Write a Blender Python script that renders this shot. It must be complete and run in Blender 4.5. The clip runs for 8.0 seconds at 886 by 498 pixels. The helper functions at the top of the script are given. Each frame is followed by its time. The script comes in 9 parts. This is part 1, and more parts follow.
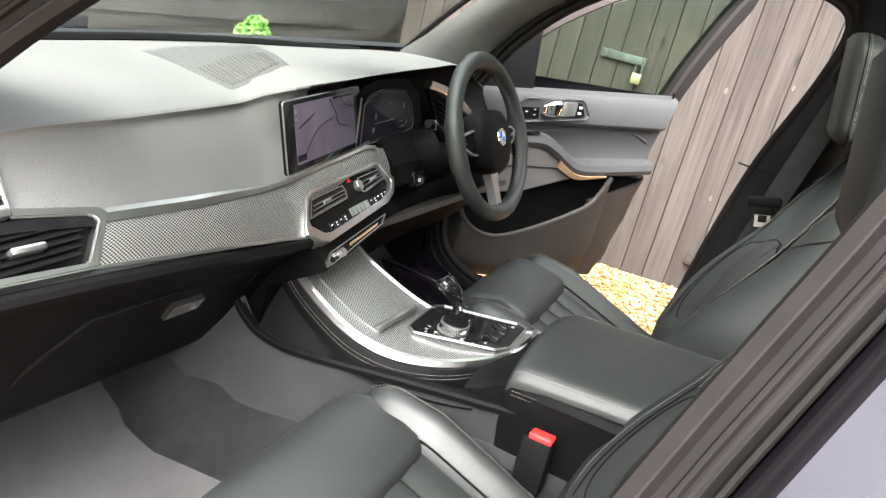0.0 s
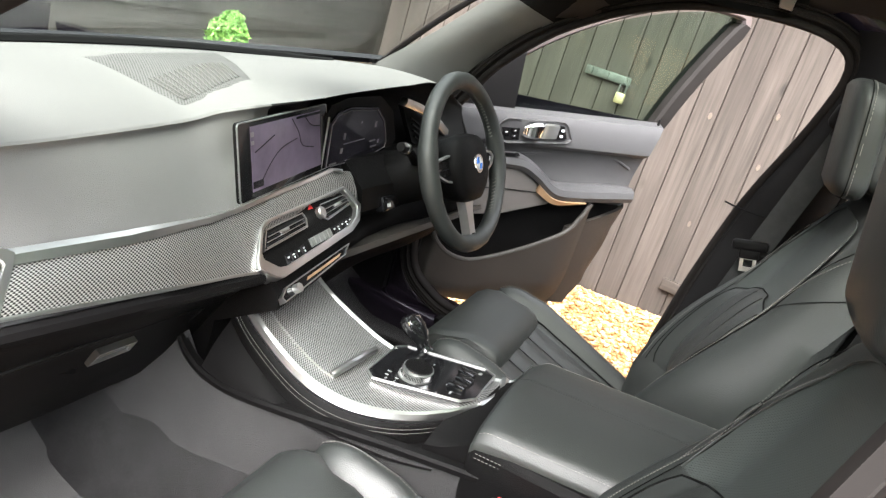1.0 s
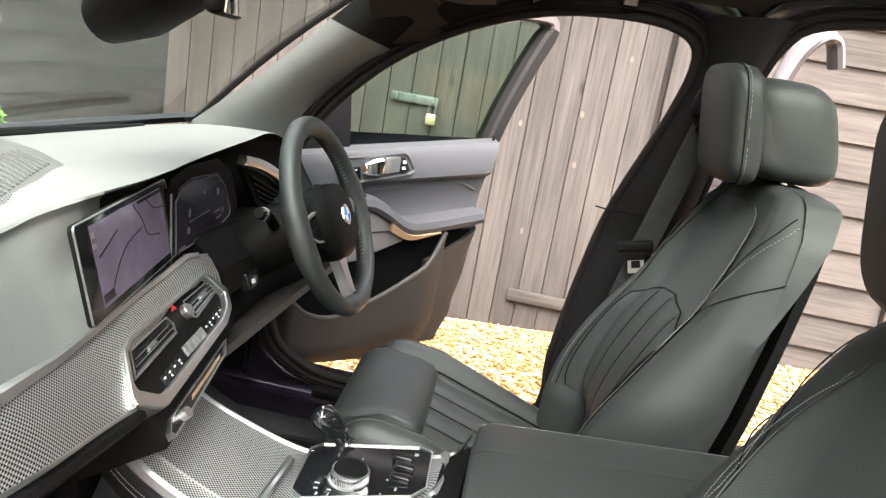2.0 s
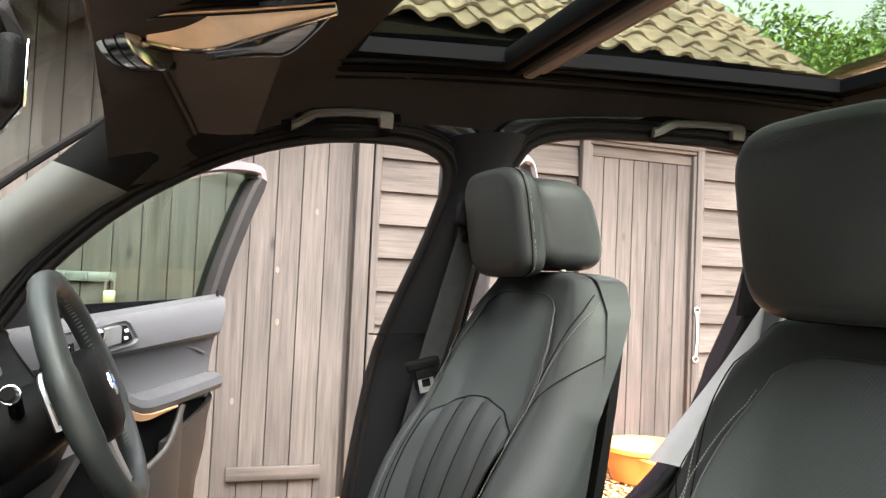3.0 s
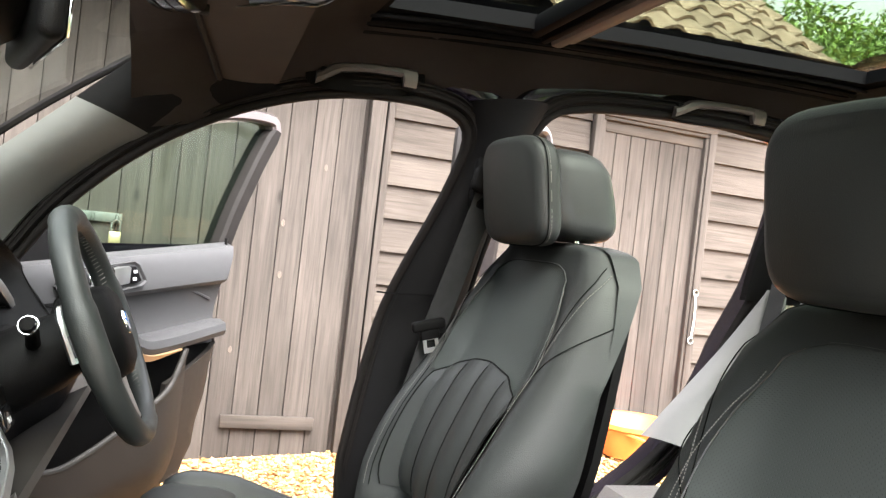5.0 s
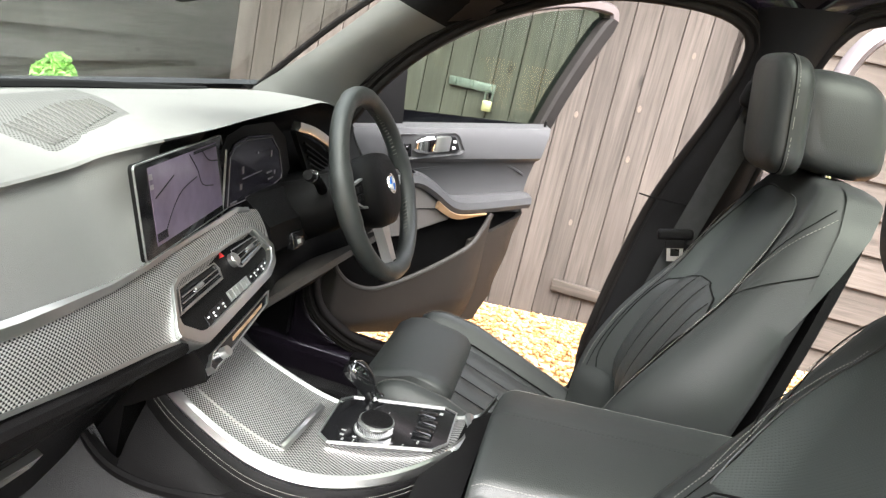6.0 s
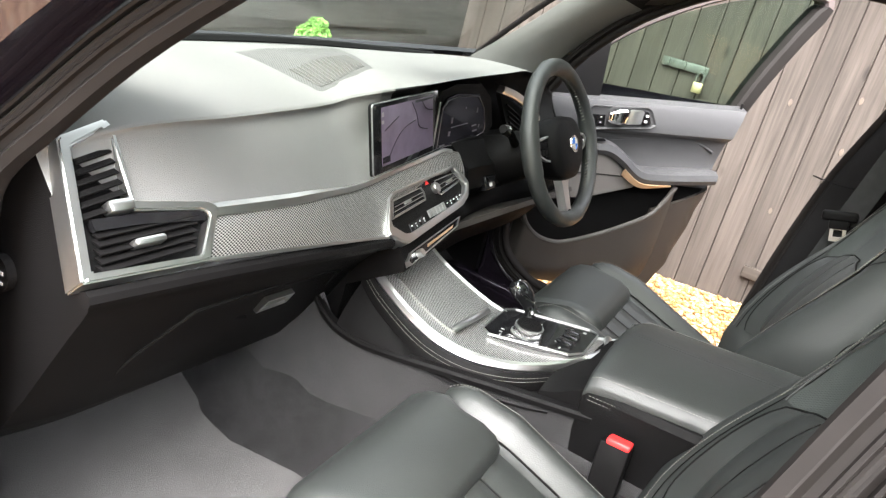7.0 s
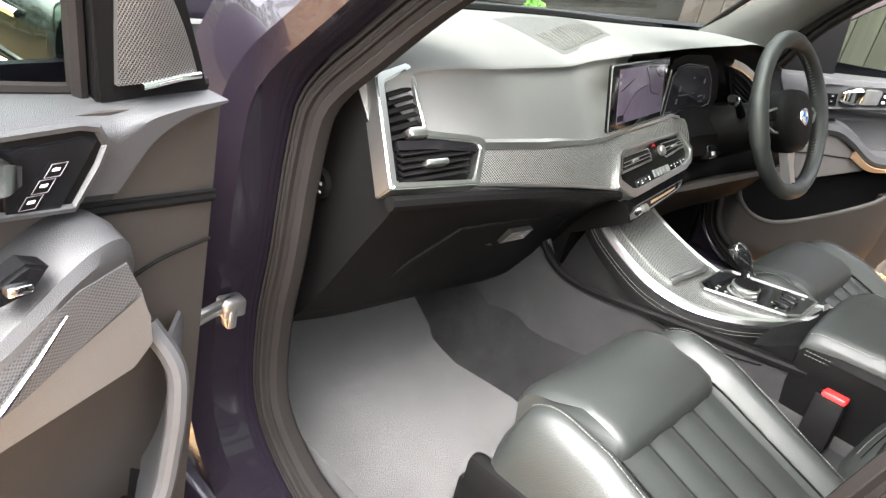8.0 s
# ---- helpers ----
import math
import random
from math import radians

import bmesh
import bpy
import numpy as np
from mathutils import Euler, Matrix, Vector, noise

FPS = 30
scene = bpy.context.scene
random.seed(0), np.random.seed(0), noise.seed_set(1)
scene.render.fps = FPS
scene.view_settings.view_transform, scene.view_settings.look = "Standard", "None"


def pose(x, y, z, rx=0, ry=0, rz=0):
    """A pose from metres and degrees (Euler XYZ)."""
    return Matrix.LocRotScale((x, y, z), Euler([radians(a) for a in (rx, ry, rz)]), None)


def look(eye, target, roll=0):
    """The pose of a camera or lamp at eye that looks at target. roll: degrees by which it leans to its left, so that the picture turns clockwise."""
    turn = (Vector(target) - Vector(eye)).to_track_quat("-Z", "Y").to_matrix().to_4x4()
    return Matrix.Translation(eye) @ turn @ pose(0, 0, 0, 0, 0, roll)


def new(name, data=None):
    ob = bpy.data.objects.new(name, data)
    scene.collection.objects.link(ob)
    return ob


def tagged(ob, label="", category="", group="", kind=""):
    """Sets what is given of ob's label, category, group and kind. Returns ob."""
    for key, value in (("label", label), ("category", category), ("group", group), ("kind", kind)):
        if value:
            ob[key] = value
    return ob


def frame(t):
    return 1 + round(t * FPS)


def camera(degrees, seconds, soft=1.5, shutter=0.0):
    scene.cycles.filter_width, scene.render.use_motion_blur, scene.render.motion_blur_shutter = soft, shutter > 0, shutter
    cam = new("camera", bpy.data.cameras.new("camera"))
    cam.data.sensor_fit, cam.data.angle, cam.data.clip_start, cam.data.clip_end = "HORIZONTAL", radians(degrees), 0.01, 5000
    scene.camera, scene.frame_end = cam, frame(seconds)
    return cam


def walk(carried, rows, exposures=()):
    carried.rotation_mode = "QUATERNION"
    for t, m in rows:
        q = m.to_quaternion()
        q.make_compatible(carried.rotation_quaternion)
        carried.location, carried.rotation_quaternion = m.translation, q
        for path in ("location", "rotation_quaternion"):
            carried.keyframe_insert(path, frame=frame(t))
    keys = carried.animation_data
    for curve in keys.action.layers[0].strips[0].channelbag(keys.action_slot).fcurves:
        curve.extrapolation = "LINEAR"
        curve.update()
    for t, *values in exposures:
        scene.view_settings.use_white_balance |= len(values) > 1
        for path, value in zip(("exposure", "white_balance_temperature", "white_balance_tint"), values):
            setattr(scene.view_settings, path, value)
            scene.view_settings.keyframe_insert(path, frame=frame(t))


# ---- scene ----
SKY, SUN, EXPOSURE = 0.15, 0.8, 4.15
cam = camera(61.3, 8.0, soft=1.3)
PATH = [
    (0, (-1.154, -0.597, 1.31), (0.575, 0.141, 0.626), 14.1),
    (0.5, (-1.101, -0.582, 1.318), (0.629, 0.154, 0.638), 15.6),
    (1, (-1.047, -0.547, 1.336), (0.712, 0.134, 0.671), 17.4),
    (2.3, (-0.898, -0.266, 1.263), (1.072, -0.30, 0.914), 6.1),
    (2.5, (-0.879, -0.205, 1.236), (1.095, -0.429, 1.003), 3.9),
    (3, (-0.835, -0.118, 1.176), (1.062, -0.746, 1.258), 2.6),
    (3.5, (-0.805, -0.061, 1.166), (1.009, -0.869, 1.408), 2.5),
    (4, (-0.788, -0.04, 1.148), (0.994, -0.906, 1.422), 3.4),
    (4.2, (-0.776, -0.037, 1.143), (0.996, -0.93, 1.387), 4.1),
    (5.3, (-0.869, -0.166, 1.194), (1.075, -0.587, 1.003), 7.7),
    (5.5, (-0.893, -0.239, 1.216), (1.078, -0.429, 0.937), 8.9),
    (6, (-0.969, -0.392, 1.272), (0.929, -0.034, 0.755), 12.7),
    (6.5, (-1.065, -0.482, 1.302), (0.72, 0.154, 0.66), 14.7),
    (7, (-1.202, -0.549, 1.3), (0.477, 0.281, 0.6), 14.9),
    (7.5, (-1.289, -0.594, 1.291), (0.257, 0.428, 0.538), 13.9),
    (8, (-1.368, -0.591, 1.267), (0.004, 0.597, 0.426), 13.7),
]
walk(cam, [(t, look(eye, target, roll)) for t, eye, target, roll in PATH], [(0.0, EXPOSURE + 0.08), (1.2, EXPOSURE + 0.10), (2.5, EXPOSURE + 0.20), (3.5, EXPOSURE + 0.27), (4.2, EXPOSURE + 0.25), (5.5, EXPOSURE + 0.27), (6.5, EXPOSURE + 0.16), (8.0, EXPOSURE + 0.26)])

# ---- world and light ----
world = bpy.data.worlds.new("overcast_sky")
scene.world = world
world.use_nodes = True
wn = world.node_tree.nodes
sky = wn.new("ShaderNodeTexSky")
sky.sky_type = "NISHITA"
sky.sun_disc = False
sky.sun_elevation = radians(54)
sky.sun_rotation = radians(-100)
sky.air_density, sky.dust_density, sky.ozone_density = 1.0, 4.0, 1.0
soft_sky = wn.new("ShaderNodeHueSaturation")
soft_sky.inputs["Saturation"].default_value = 0.18
wn["Background"].inputs["Strength"].default_value = SKY
world.node_tree.links.new(sky.outputs["Color"], soft_sky.inputs["Color"])
world.node_tree.links.new(soft_sky.outputs["Color"], wn["Background"].inputs["Color"])
sun_data = bpy.data.lights.new("sun", "SUN")
sun_data.energy, sun_data.angle, sun_data.color = SUN, radians(60), (1.0, 0.97, 0.93)
sun = new("sun", sun_data)
sun.matrix_world = look((-8.8, -1.6, 12.3), (0, 0, 0))

# ---- materials ----
def material(name, color, rough=0.5, metal=0.0, noise_scale=0.0, vary=0.0, bump=0.0, bump_scale=200.0, spec=0.5,
             kind="noise", coat=0.0, random_vary=0.0, rough_vary=0.0, second=None, stretch=(1, 1, 1), sheen=0.0):
    """A node material: a base colour varied at two scales, with fine relief."""
    m = bpy.data.materials.new(name)
    m.use_nodes = True
    nt, n = m.node_tree, m.node_tree.nodes
    b = n["Principled BSDF"]
    b.inputs["Base Color"].default_value = (*color, 1)
    b.inputs["Roughness"].default_value = rough
    b.inputs["Metallic"].default_value = metal
    b.inputs["Specular IOR Level"].default_value = spec
    b.inputs["Coat Weight"].default_value = coat
    b.inputs["Sheen Weight"].default_value = sheen
    tc = n.new("ShaderNodeTexCoord")
    mp = n.new("ShaderNodeMapping")
    mp.inputs["Scale"].default_value = stretch
    nt.links.new(tc.outputs["Object"], mp.inputs["Vector"])
    col = None
    if noise_scale:
        t1 = n.new("ShaderNodeTexNoise")
        t1.inputs["Scale"].default_value = noise_scale
        t1.inputs["Detail"].default_value = 6
        t1.inputs["Roughness"].default_value = 0.65
        nt.links.new(mp.outputs["Vector"], t1.inputs["Vector"])
        mx = n.new("ShaderNodeMix")
        mx.data_type = "RGBA"
        other = second if second else tuple(min(1, c * (1 + vary)) for c in color)
        low = tuple(c * (1 - vary) for c in color)
        mx.inputs["A"].default_value = (*low, 1)
        mx.inputs["B"].default_value = (*other, 1)
        rp = n.new("ShaderNodeMapRange")
        rp.inputs["From Min"].default_value, rp.inputs["From Max"].default_value = 0.32, 0.68
        nt.links.new(t1.outputs["Fac"], rp.inputs["Value"])
        nt.links.new(rp.outputs["Result"], mx.inputs["Factor"])
        col = mx.outputs["Result"]
        if rough_vary:
            rr = n.new("ShaderNodeMapRange")
            rr.inputs["To Min"].default_value, rr.inputs["To Max"].default_value = rough - rough_vary, rough + rough_vary
            nt.links.new(t1.outputs["Fac"], rr.inputs["Value"])
            nt.links.new(rr.outputs["Result"], b.inputs["Roughness"])
    if random_vary:
        oi = n.new("ShaderNodeObjectInfo")
        hs = n.new("ShaderNodeHueSaturation")
        mr = n.new("ShaderNodeMapRange")
        mr.inputs["To Min"].default_value, mr.inputs["To Max"].default_value = 1 - random_vary, 1 + random_vary
        nt.links.new(oi.outputs["Random"], mr.inputs["Value"])
        nt.links.new(mr.outputs["Result"], hs.inputs["Value"])
        if col:
            nt.links.new(col, hs.inputs["Color"])
        else:
            hs.inputs["Color"].default_value = (*color, 1)
        col = hs.outputs["Color"]
    if col:
        nt.links.new(col, b.inputs["Base Color"])
    if bump:
        if kind == "voronoi":
            t2 = n.new("ShaderNodeTexVoronoi")
            out = t2.outputs["Distance"]
        else:
            t2 = n.new("ShaderNodeTexNoise")
            t2.inputs["Detail"].default_value = 3
            out = t2.outputs["Fac"]
        t2.inputs["Scale"].default_value = bump_scale
        nt.links.new(mp.outputs["Vector"], t2.inputs["Vector"])
        bp = n.new("ShaderNodeBump")
        bp.inputs["Strength"].default_value = bump
        bp.inputs["Distance"].default_value = 0.002
        nt.links.new(out, bp.inputs["Height"])
        nt.links.new(bp.outputs["Normal"], b.inputs["Normal"])
    return m


def dotted(name, color, dark, cell, size, rough, metal, spec=0.5, turn=45, tall=1.0):
    """A surface with a regular fine lattice of holes or woven diamonds, cell metres apart."""
    m = material(name, color, rough, metal, spec=spec)
    nt, n = m.node_tree, m.node_tree.nodes
    b = n["Principled BSDF"]
    tc = n.new("ShaderNodeTexCoord")
    mp = n.new("ShaderNodeMapping")
    mp.inputs["Scale"].default_value = (1 / cell, 1 / (cell * tall), 1 / cell)
    mp.inputs["Rotation"].default_value = (0, 0, radians(turn))
    nt.links.new(tc.outputs["UV"], mp.inputs["Vector"])
    ch = n.new("ShaderNodeVectorMath")
    ch.operation = "FRACTION"
    nt.links.new(mp.outputs["Vector"], ch.inputs[0])
    sb = n.new("ShaderNodeVectorMath")
    sb.operation = "DISTANCE"
    sb.inputs[1].default_value = (0.5, 0.5, 0)
    nt.links.new(ch.outputs["Vector"], sb.inputs[0])
    st = n.new("ShaderNodeMapRange")
    st.inputs["From Min"].default_value, st.inputs["From Max"].default_value = size - 0.08, size + 0.08
    nt.links.new(sb.outputs["Value"], st.inputs["Value"])
    mx = n.new("ShaderNodeMix")
    mx.data_type = "RGBA"
    mx.inputs["A"].default_value = (*dark, 1)
    mx.inputs["B"].default_value = (*color, 1)
    nt.links.new(st.outputs["Result"], mx.inputs["Factor"])
    nt.links.new(mx.outputs["Result"], b.inputs["Base Color"])
    bp = n.new("ShaderNodeBump")
    bp.inputs["Strength"].default_value = 0.5
    bp.inputs["Distance"].default_value = 0.0008
    nt.links.new(st.outputs["Result"], bp.inputs["Height"])
    nt.links.new(bp.outputs["Normal"], b.inputs["Normal"])
    return m


def woven(name, color, dark, pitch, rough, metal):
    """A fine woven metal sheet: raised diamonds in staggered rows, pitch metres apart."""
    m = material(name, color, rough, metal)
    nt, n = m.node_tree, m.node_tree.nodes
    b = n["Principled BSDF"]
    tc = n.new("ShaderNodeTexCoord")
    sp = n.new("ShaderNodeSeparateXYZ")
    nt.links.new(tc.outputs["UV"], sp.inputs[0])
    def calc(op, a, k):
        q = n.new("ShaderNodeMath")
        q.operation = op
        nt.links.new(a, q.inputs[0])
        if isinstance(k, float):
            q.inputs[1].default_value = k
        else:
            nt.links.new(k, q.inputs[1])
        return q.outputs[0]
    v = calc("SINE", calc("MULTIPLY", sp.outputs["Y"], 2 * math.pi / (pitch * 1.5)), 0.0)
    u = calc("SINE", calc("MULTIPLY", sp.outputs["X"], 2 * math.pi / (pitch * 1.9)), 0.0)
    both = calc("MULTIPLY", u, v)
    rows = calc("MULTIPLY", calc("SINE", calc("MULTIPLY", sp.outputs["Y"], 4 * math.pi / (pitch * 1.5)), 0.0), 0.25)
    st = n.new("ShaderNodeMapRange")
    st.inputs["From Min"].default_value, st.inputs["From Max"].default_value = -0.40, 0.45
    nt.links.new(calc("ADD", both, rows), st.inputs["Value"])
    mx = n.new("ShaderNodeMix")
    mx.data_type = "RGBA"
    mx.inputs["A"].default_value = (*dark, 1)
    mx.inputs["B"].default_value = (*color, 1)
    nt.links.new(st.outputs["Result"], mx.inputs["Factor"])
    nt.links.new(mx.outputs["Result"], b.inputs["Base Color"])
    bp = n.new("ShaderNodeBump")
    bp.inputs["Strength"].default_value = 0.4
    bp.inputs["Distance"].default_value = 0.0006
    nt.links.new(st.outputs["Result"], bp.inputs["Height"])
    nt.links.new(bp.outputs["Normal"], b.inputs["Normal"])
    return m


def weathered(name, color, along, vary=0.3):
    """Old outdoor boards: long grain, broad stains, dark knots; each board shifted by its own random number."""
    m = material(name, color, 0.9, spec=0.15)
    nt, n = m.node_tree, m.node_tree.nodes
    b = n["Principled BSDF"]
    tc, oi = n.new("ShaderNodeTexCoord"), n.new("ShaderNodeObjectInfo")
    sh = n.new("ShaderNodeVectorMath")
    sh.operation = "MULTIPLY_ADD"
    nt.links.new(oi.outputs["Random"], sh.inputs[0])
    sh.inputs[1].default_value = (31.0, 17.0, 23.0)
    nt.links.new(tc.outputs["Object"], sh.inputs[2])
    def noise_at(scale, detail, squeeze):
        mp = n.new("ShaderNodeMapping")
        mp.inputs["Scale"].default_value = tuple(1.0 if k == along else squeeze for k in range(3))
        nt.links.new(sh.outputs[0], mp.inputs["Vector"])
        t = n.new("ShaderNodeTexNoise")
        t.inputs["Scale"].default_value, t.inputs["Detail"].default_value = scale, detail
        t.inputs["Roughness"].default_value, t.inputs["Distortion"].default_value = 0.6, 0.4
        nt.links.new(mp.outputs["Vector"], t.inputs["Vector"])
        return t.outputs["Fac"]
    def span(x, a, c, lo, hi):
        r = n.new("ShaderNodeMapRange")
        r.inputs["From Min"].default_value, r.inputs["From Max"].default_value = a, c
        r.inputs["To Min"].default_value, r.inputs["To Max"].default_value = lo, hi
        nt.links.new(x, r.inputs["Value"])
        return r.outputs["Result"]
    def times(x, y):
        q = n.new("ShaderNodeMath")
        q.operation = "MULTIPLY"
        nt.links.new(x, q.inputs[0])
        nt.links.new(y, q.inputs[1])
        return q.outputs[0]
    grain = noise_at(3.0, 8, 22.0)
    stain = noise_at(1.3, 3, 3.0)
    kn = n.new("ShaderNodeTexVoronoi")
    kn.inputs["Scale"].default_value = 3.4
    mp = n.new("ShaderNodeMapping")
    mp.inputs["Scale"].default_value = tuple(0.7 if k == along else 1.6 for k in range(3))
    nt.links.new(sh.outputs[0], mp.inputs["Vector"])
    nt.links.new(mp.outputs["Vector"], kn.inputs["Vector"])
    value = times(times(span(grain, 0.3, 0.7, 1 - vary, 1 + vary), span(stain, 0.3, 0.7, 0.80, 1.18)), times(span(kn.outputs["Distance"], 0.03, 0.09, 0.45, 1.0), span(oi.outputs["Random"], 0.0, 1.0, 0.88, 1.12)))
    hs = n.new("ShaderNodeHueSaturation")
    hs.inputs["Color"].default_value = (*color, 1)
    nt.links.new(value, hs.inputs["Value"])
    nt.links.new(hs.outputs["Color"], b.inputs["Base Color"])
    bp = n.new("ShaderNodeBump")
    bp.inputs["Strength"].default_value, bp.inputs["Distance"].default_value = 0.6, 0.003
    nt.links.new(grain, bp.inputs["Height"])
    nt.links.new(bp.outputs["Normal"], b.inputs["Normal"])
    return m


def glass(name, tint, gloss=1.0, rough=0.0):
    """A thin pane: tinted clear glass with mirror reflections by Fresnel."""
    m = bpy.data.materials.new(name)
    m.use_nodes = True
    nt, n = m.node_tree, m.node_tree.nodes
    n.remove(n["Principled BSDF"])
    tr = n.new("ShaderNodeBsdfTransparent")
    tr.inputs["Color"].default_value = (*tint, 1)
    gl = n.new("ShaderNodeBsdfGlossy")
    gl.inputs["Roughness"].default_value = rough
    lw = n.new("ShaderNodeLayerWeight")
    lw.inputs["Blend"].default_value = 0.5
    pw = n.new("ShaderNodeMath")
    pw.operation = "POWER"
    pw.inputs[1].default_value = 4.5
    nt.links.new(lw.outputs["Facing"], pw.inputs[0])
    fr = n.new("ShaderNodeMath")
    fr.operation = "MULTIPLY_ADD"
    fr.inputs[1].default_value, fr.inputs[2].default_value = 0.9 * gloss, 0.035 * gloss
    nt.links.new(pw.outputs["Value"], fr.inputs[0])
    mx = n.new("ShaderNodeMixShader")
    nt.links.new(fr.outputs["Value"], mx.inputs["Fac"])
    nt.links.new(tr.outputs["BSDF"], mx.inputs[1])
    nt.links.new(gl.outputs["BSDF"], mx.inputs[2])
    nt.links.new(mx.outputs["Shader"], n["Material Output"].inputs["Surface"])
    return m


M_LEATHER = material("black_leather", (0.0118, 0.0132, 0.0125), 0.47, spec=0.44, noise_scale=6, vary=0.15, bump=0.16, bump_scale=700, kind="voronoi", rough_vary=0.06)
M_PERF = dotted("perforated_leather", (0.029, 0.0335, 0.0315), (0.014, 0.015, 0.0145), 0.0040, 0.15, 0.48, 0.0, spec=0.35)
M_STITCH = material("grey_thread", (0.13, 0.125, 0.115), 0.8)
M_SEAM = material("dark_seam", (0.0025, 0.0025, 0.0025), 0.9, spec=0.1)
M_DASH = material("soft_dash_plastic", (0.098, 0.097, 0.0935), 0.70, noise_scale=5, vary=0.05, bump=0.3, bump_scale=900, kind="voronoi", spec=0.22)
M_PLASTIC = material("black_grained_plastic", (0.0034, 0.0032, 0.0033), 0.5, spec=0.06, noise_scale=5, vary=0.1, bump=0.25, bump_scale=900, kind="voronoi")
# brown cast is light bounced off the gravel, put into the base colour
M_DOORLOW = material("warm_bounce_plastic", (0.020, 0.0172, 0.0155), 0.5, noise_scale=5, vary=0.1, bump=0.25, bump_scale=900, kind="voronoi", spec=0.3)
M_DOORPL = material("door_soft_trim", (0.033, 0.0325, 0.0340), 0.5, spec=0.25, noise_scale=5, vary=0.06, bump=0.25, bump_scale=900, kind="voronoi")
M_GLOSS = material("gloss_black", (0.005, 0.005, 0.0055), 0.08, spec=0.45)
M_SILVER = material("satin_silver", (0.47, 0.47, 0.465), 0.33, 1.0, noise_scale=30, vary=0.04)
M_CHROME = material("chrome", (0.8, 0.8, 0.8), 0.08, 1.0)
M_MESH = woven("woven_aluminium", (0.52, 0.515, 0.50), (0.018, 0.018, 0.018), 0.0030, 0.38, 0.85)
M_GRILLE = dotted("speaker_mesh", (0.075, 0.074, 0.071), (0.012, 0.012, 0.012), 0.004, 0.30, 0.7, 0.0, spec=0.2)
M_GRILLE_L = dotted("steel_speaker_mesh", (0.15, 0.145, 0.142), (0.02, 0.02, 0.02), 0.0026, 0.33, 0.35, 0.8)
# darker than the tunnel carpet: footwell shade is put into the colour
M_CARPET = material("shaded_grey_carpet", (0.0085, 0.0081, 0.0087), 0.95, noise_scale=16, vary=0.55, bump=1.0, bump_scale=900, spec=0.08, sheen=0.12)
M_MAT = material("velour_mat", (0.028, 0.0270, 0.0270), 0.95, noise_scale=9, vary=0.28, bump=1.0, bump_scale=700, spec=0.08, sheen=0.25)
M_LINER = material("anthracite_headliner", (0.052, 0.043, 0.039), 0.9, noise_scale=8, vary=0.12, bump=0.5, bump_scale=1200, spec=0.1)
M_RUBBER = material("weatherstrip_rubber", (0.0085, 0.0074, 0.0070), 0.65, noise_scale=14, vary=0.15, spec=0.06)
M_PILLAR = material("black_pillar_cloth", (0.0065, 0.0062, 0.0064), 0.85, noise_scale=8, vary=0.15, bump=0.4, bump_scale=1200, spec=0.06)
M_ROOFRAIL = material("matt_black_roof_rail", (0.0022, 0.0023, 0.0028), 0.7, noise_scale=8, vary=0.1, spec=0.05)
M_GRABFACE = material("bronze_grey_grab_face", (0.055, 0.046, 0.040), 0.42, 0.3, noise_scale=12, vary=0.08)
M_TUNNEL = material("tunnel_carpet", (0.0105, 0.0100, 0.0106), 0.95, noise_scale=14, vary=0.35, bump=1.0, bump_scale=900, spec=0.08, sheen=0.15)
M_PAINT = material("dark_violet_paint", (0.0125, 0.0095, 0.0150), 0.26, 0.5, noise_scale=300, vary=0.25, coat=0.5)
M_BELT = material("belt_webbing", (0.016, 0.0165, 0.0165), 0.7, noise_scale=40, vary=0.2, bump=0.5, bump_scale=1500, spec=0.2)
M_RED = material("red_button", (0.65, 0.02, 0.02), 0.4)
M_SCREEN = material("screen_glass", (0.010, 0.009, 0.012), 0.12, spec=0.22)
M_MAP = material("map_display", (0.105, 0.083, 0.118), 0.14, noise_scale=25, vary=0.12)
M_ICON = material("white_marking", (0.4, 0.4, 0.4), 0.5)
M_SYMBOL = material("pale_symbol", (0.2, 0.2, 0.2), 0.5)
M_DIMICON = material("dim_marking", (0.08, 0.07, 0.075), 0.5)
M_BLUE = material("badge_blue", (0.02, 0.12, 0.45), 0.25)
M_WHITE = material("badge_white", (0.4, 0.4, 0.4), 0.3)
M_WOODTRIM = material("bronze_trim", (0.5, 0.33, 0.2), 0.35, 0.7, noise_scale=20, vary=0.1)
M_GREYLEATHER = material("grey_leatherette", (0.075, 0.068, 0.066), 0.5, noise_scale=6, vary=0.08, bump=0.25, bump_scale=800, kind="voronoi")
# violet frame paint with its sky reflection put into a paler base colour
M_FRAME = material("sky_sheen_frame_paint", (0.09, 0.075, 0.075), 0.3, 0.7, noise_scale=12, vary=0.1)
M_SHOULDER = material("grey_shoulder_trim", (0.020, 0.020, 0.0212), 0.45, noise_scale=5, vary=0.06, bump=0.25, bump_scale=900, kind="voronoi", spec=0.6)
M_PALEGREY = material("pale_grey_leatherette", (0.085, 0.082, 0.080), 0.5, noise_scale=6, vary=0.06, bump=0.25, bump_scale=800, kind="voronoi")
# sky light on the bolster is put into this paler colour
M_BOLSTER = material("sky_sheen_bench_cover", (0.11, 0.107, 0.104), 0.5, noise_scale=6, vary=0.06, bump=0.25, bump_scale=800, kind="voronoi")
M_KNIT = dotted("dark_knit_cloth", (0.055, 0.056, 0.06), (0.015, 0.015, 0.016), 0.0032, 0.33, 0.6, 0.0)
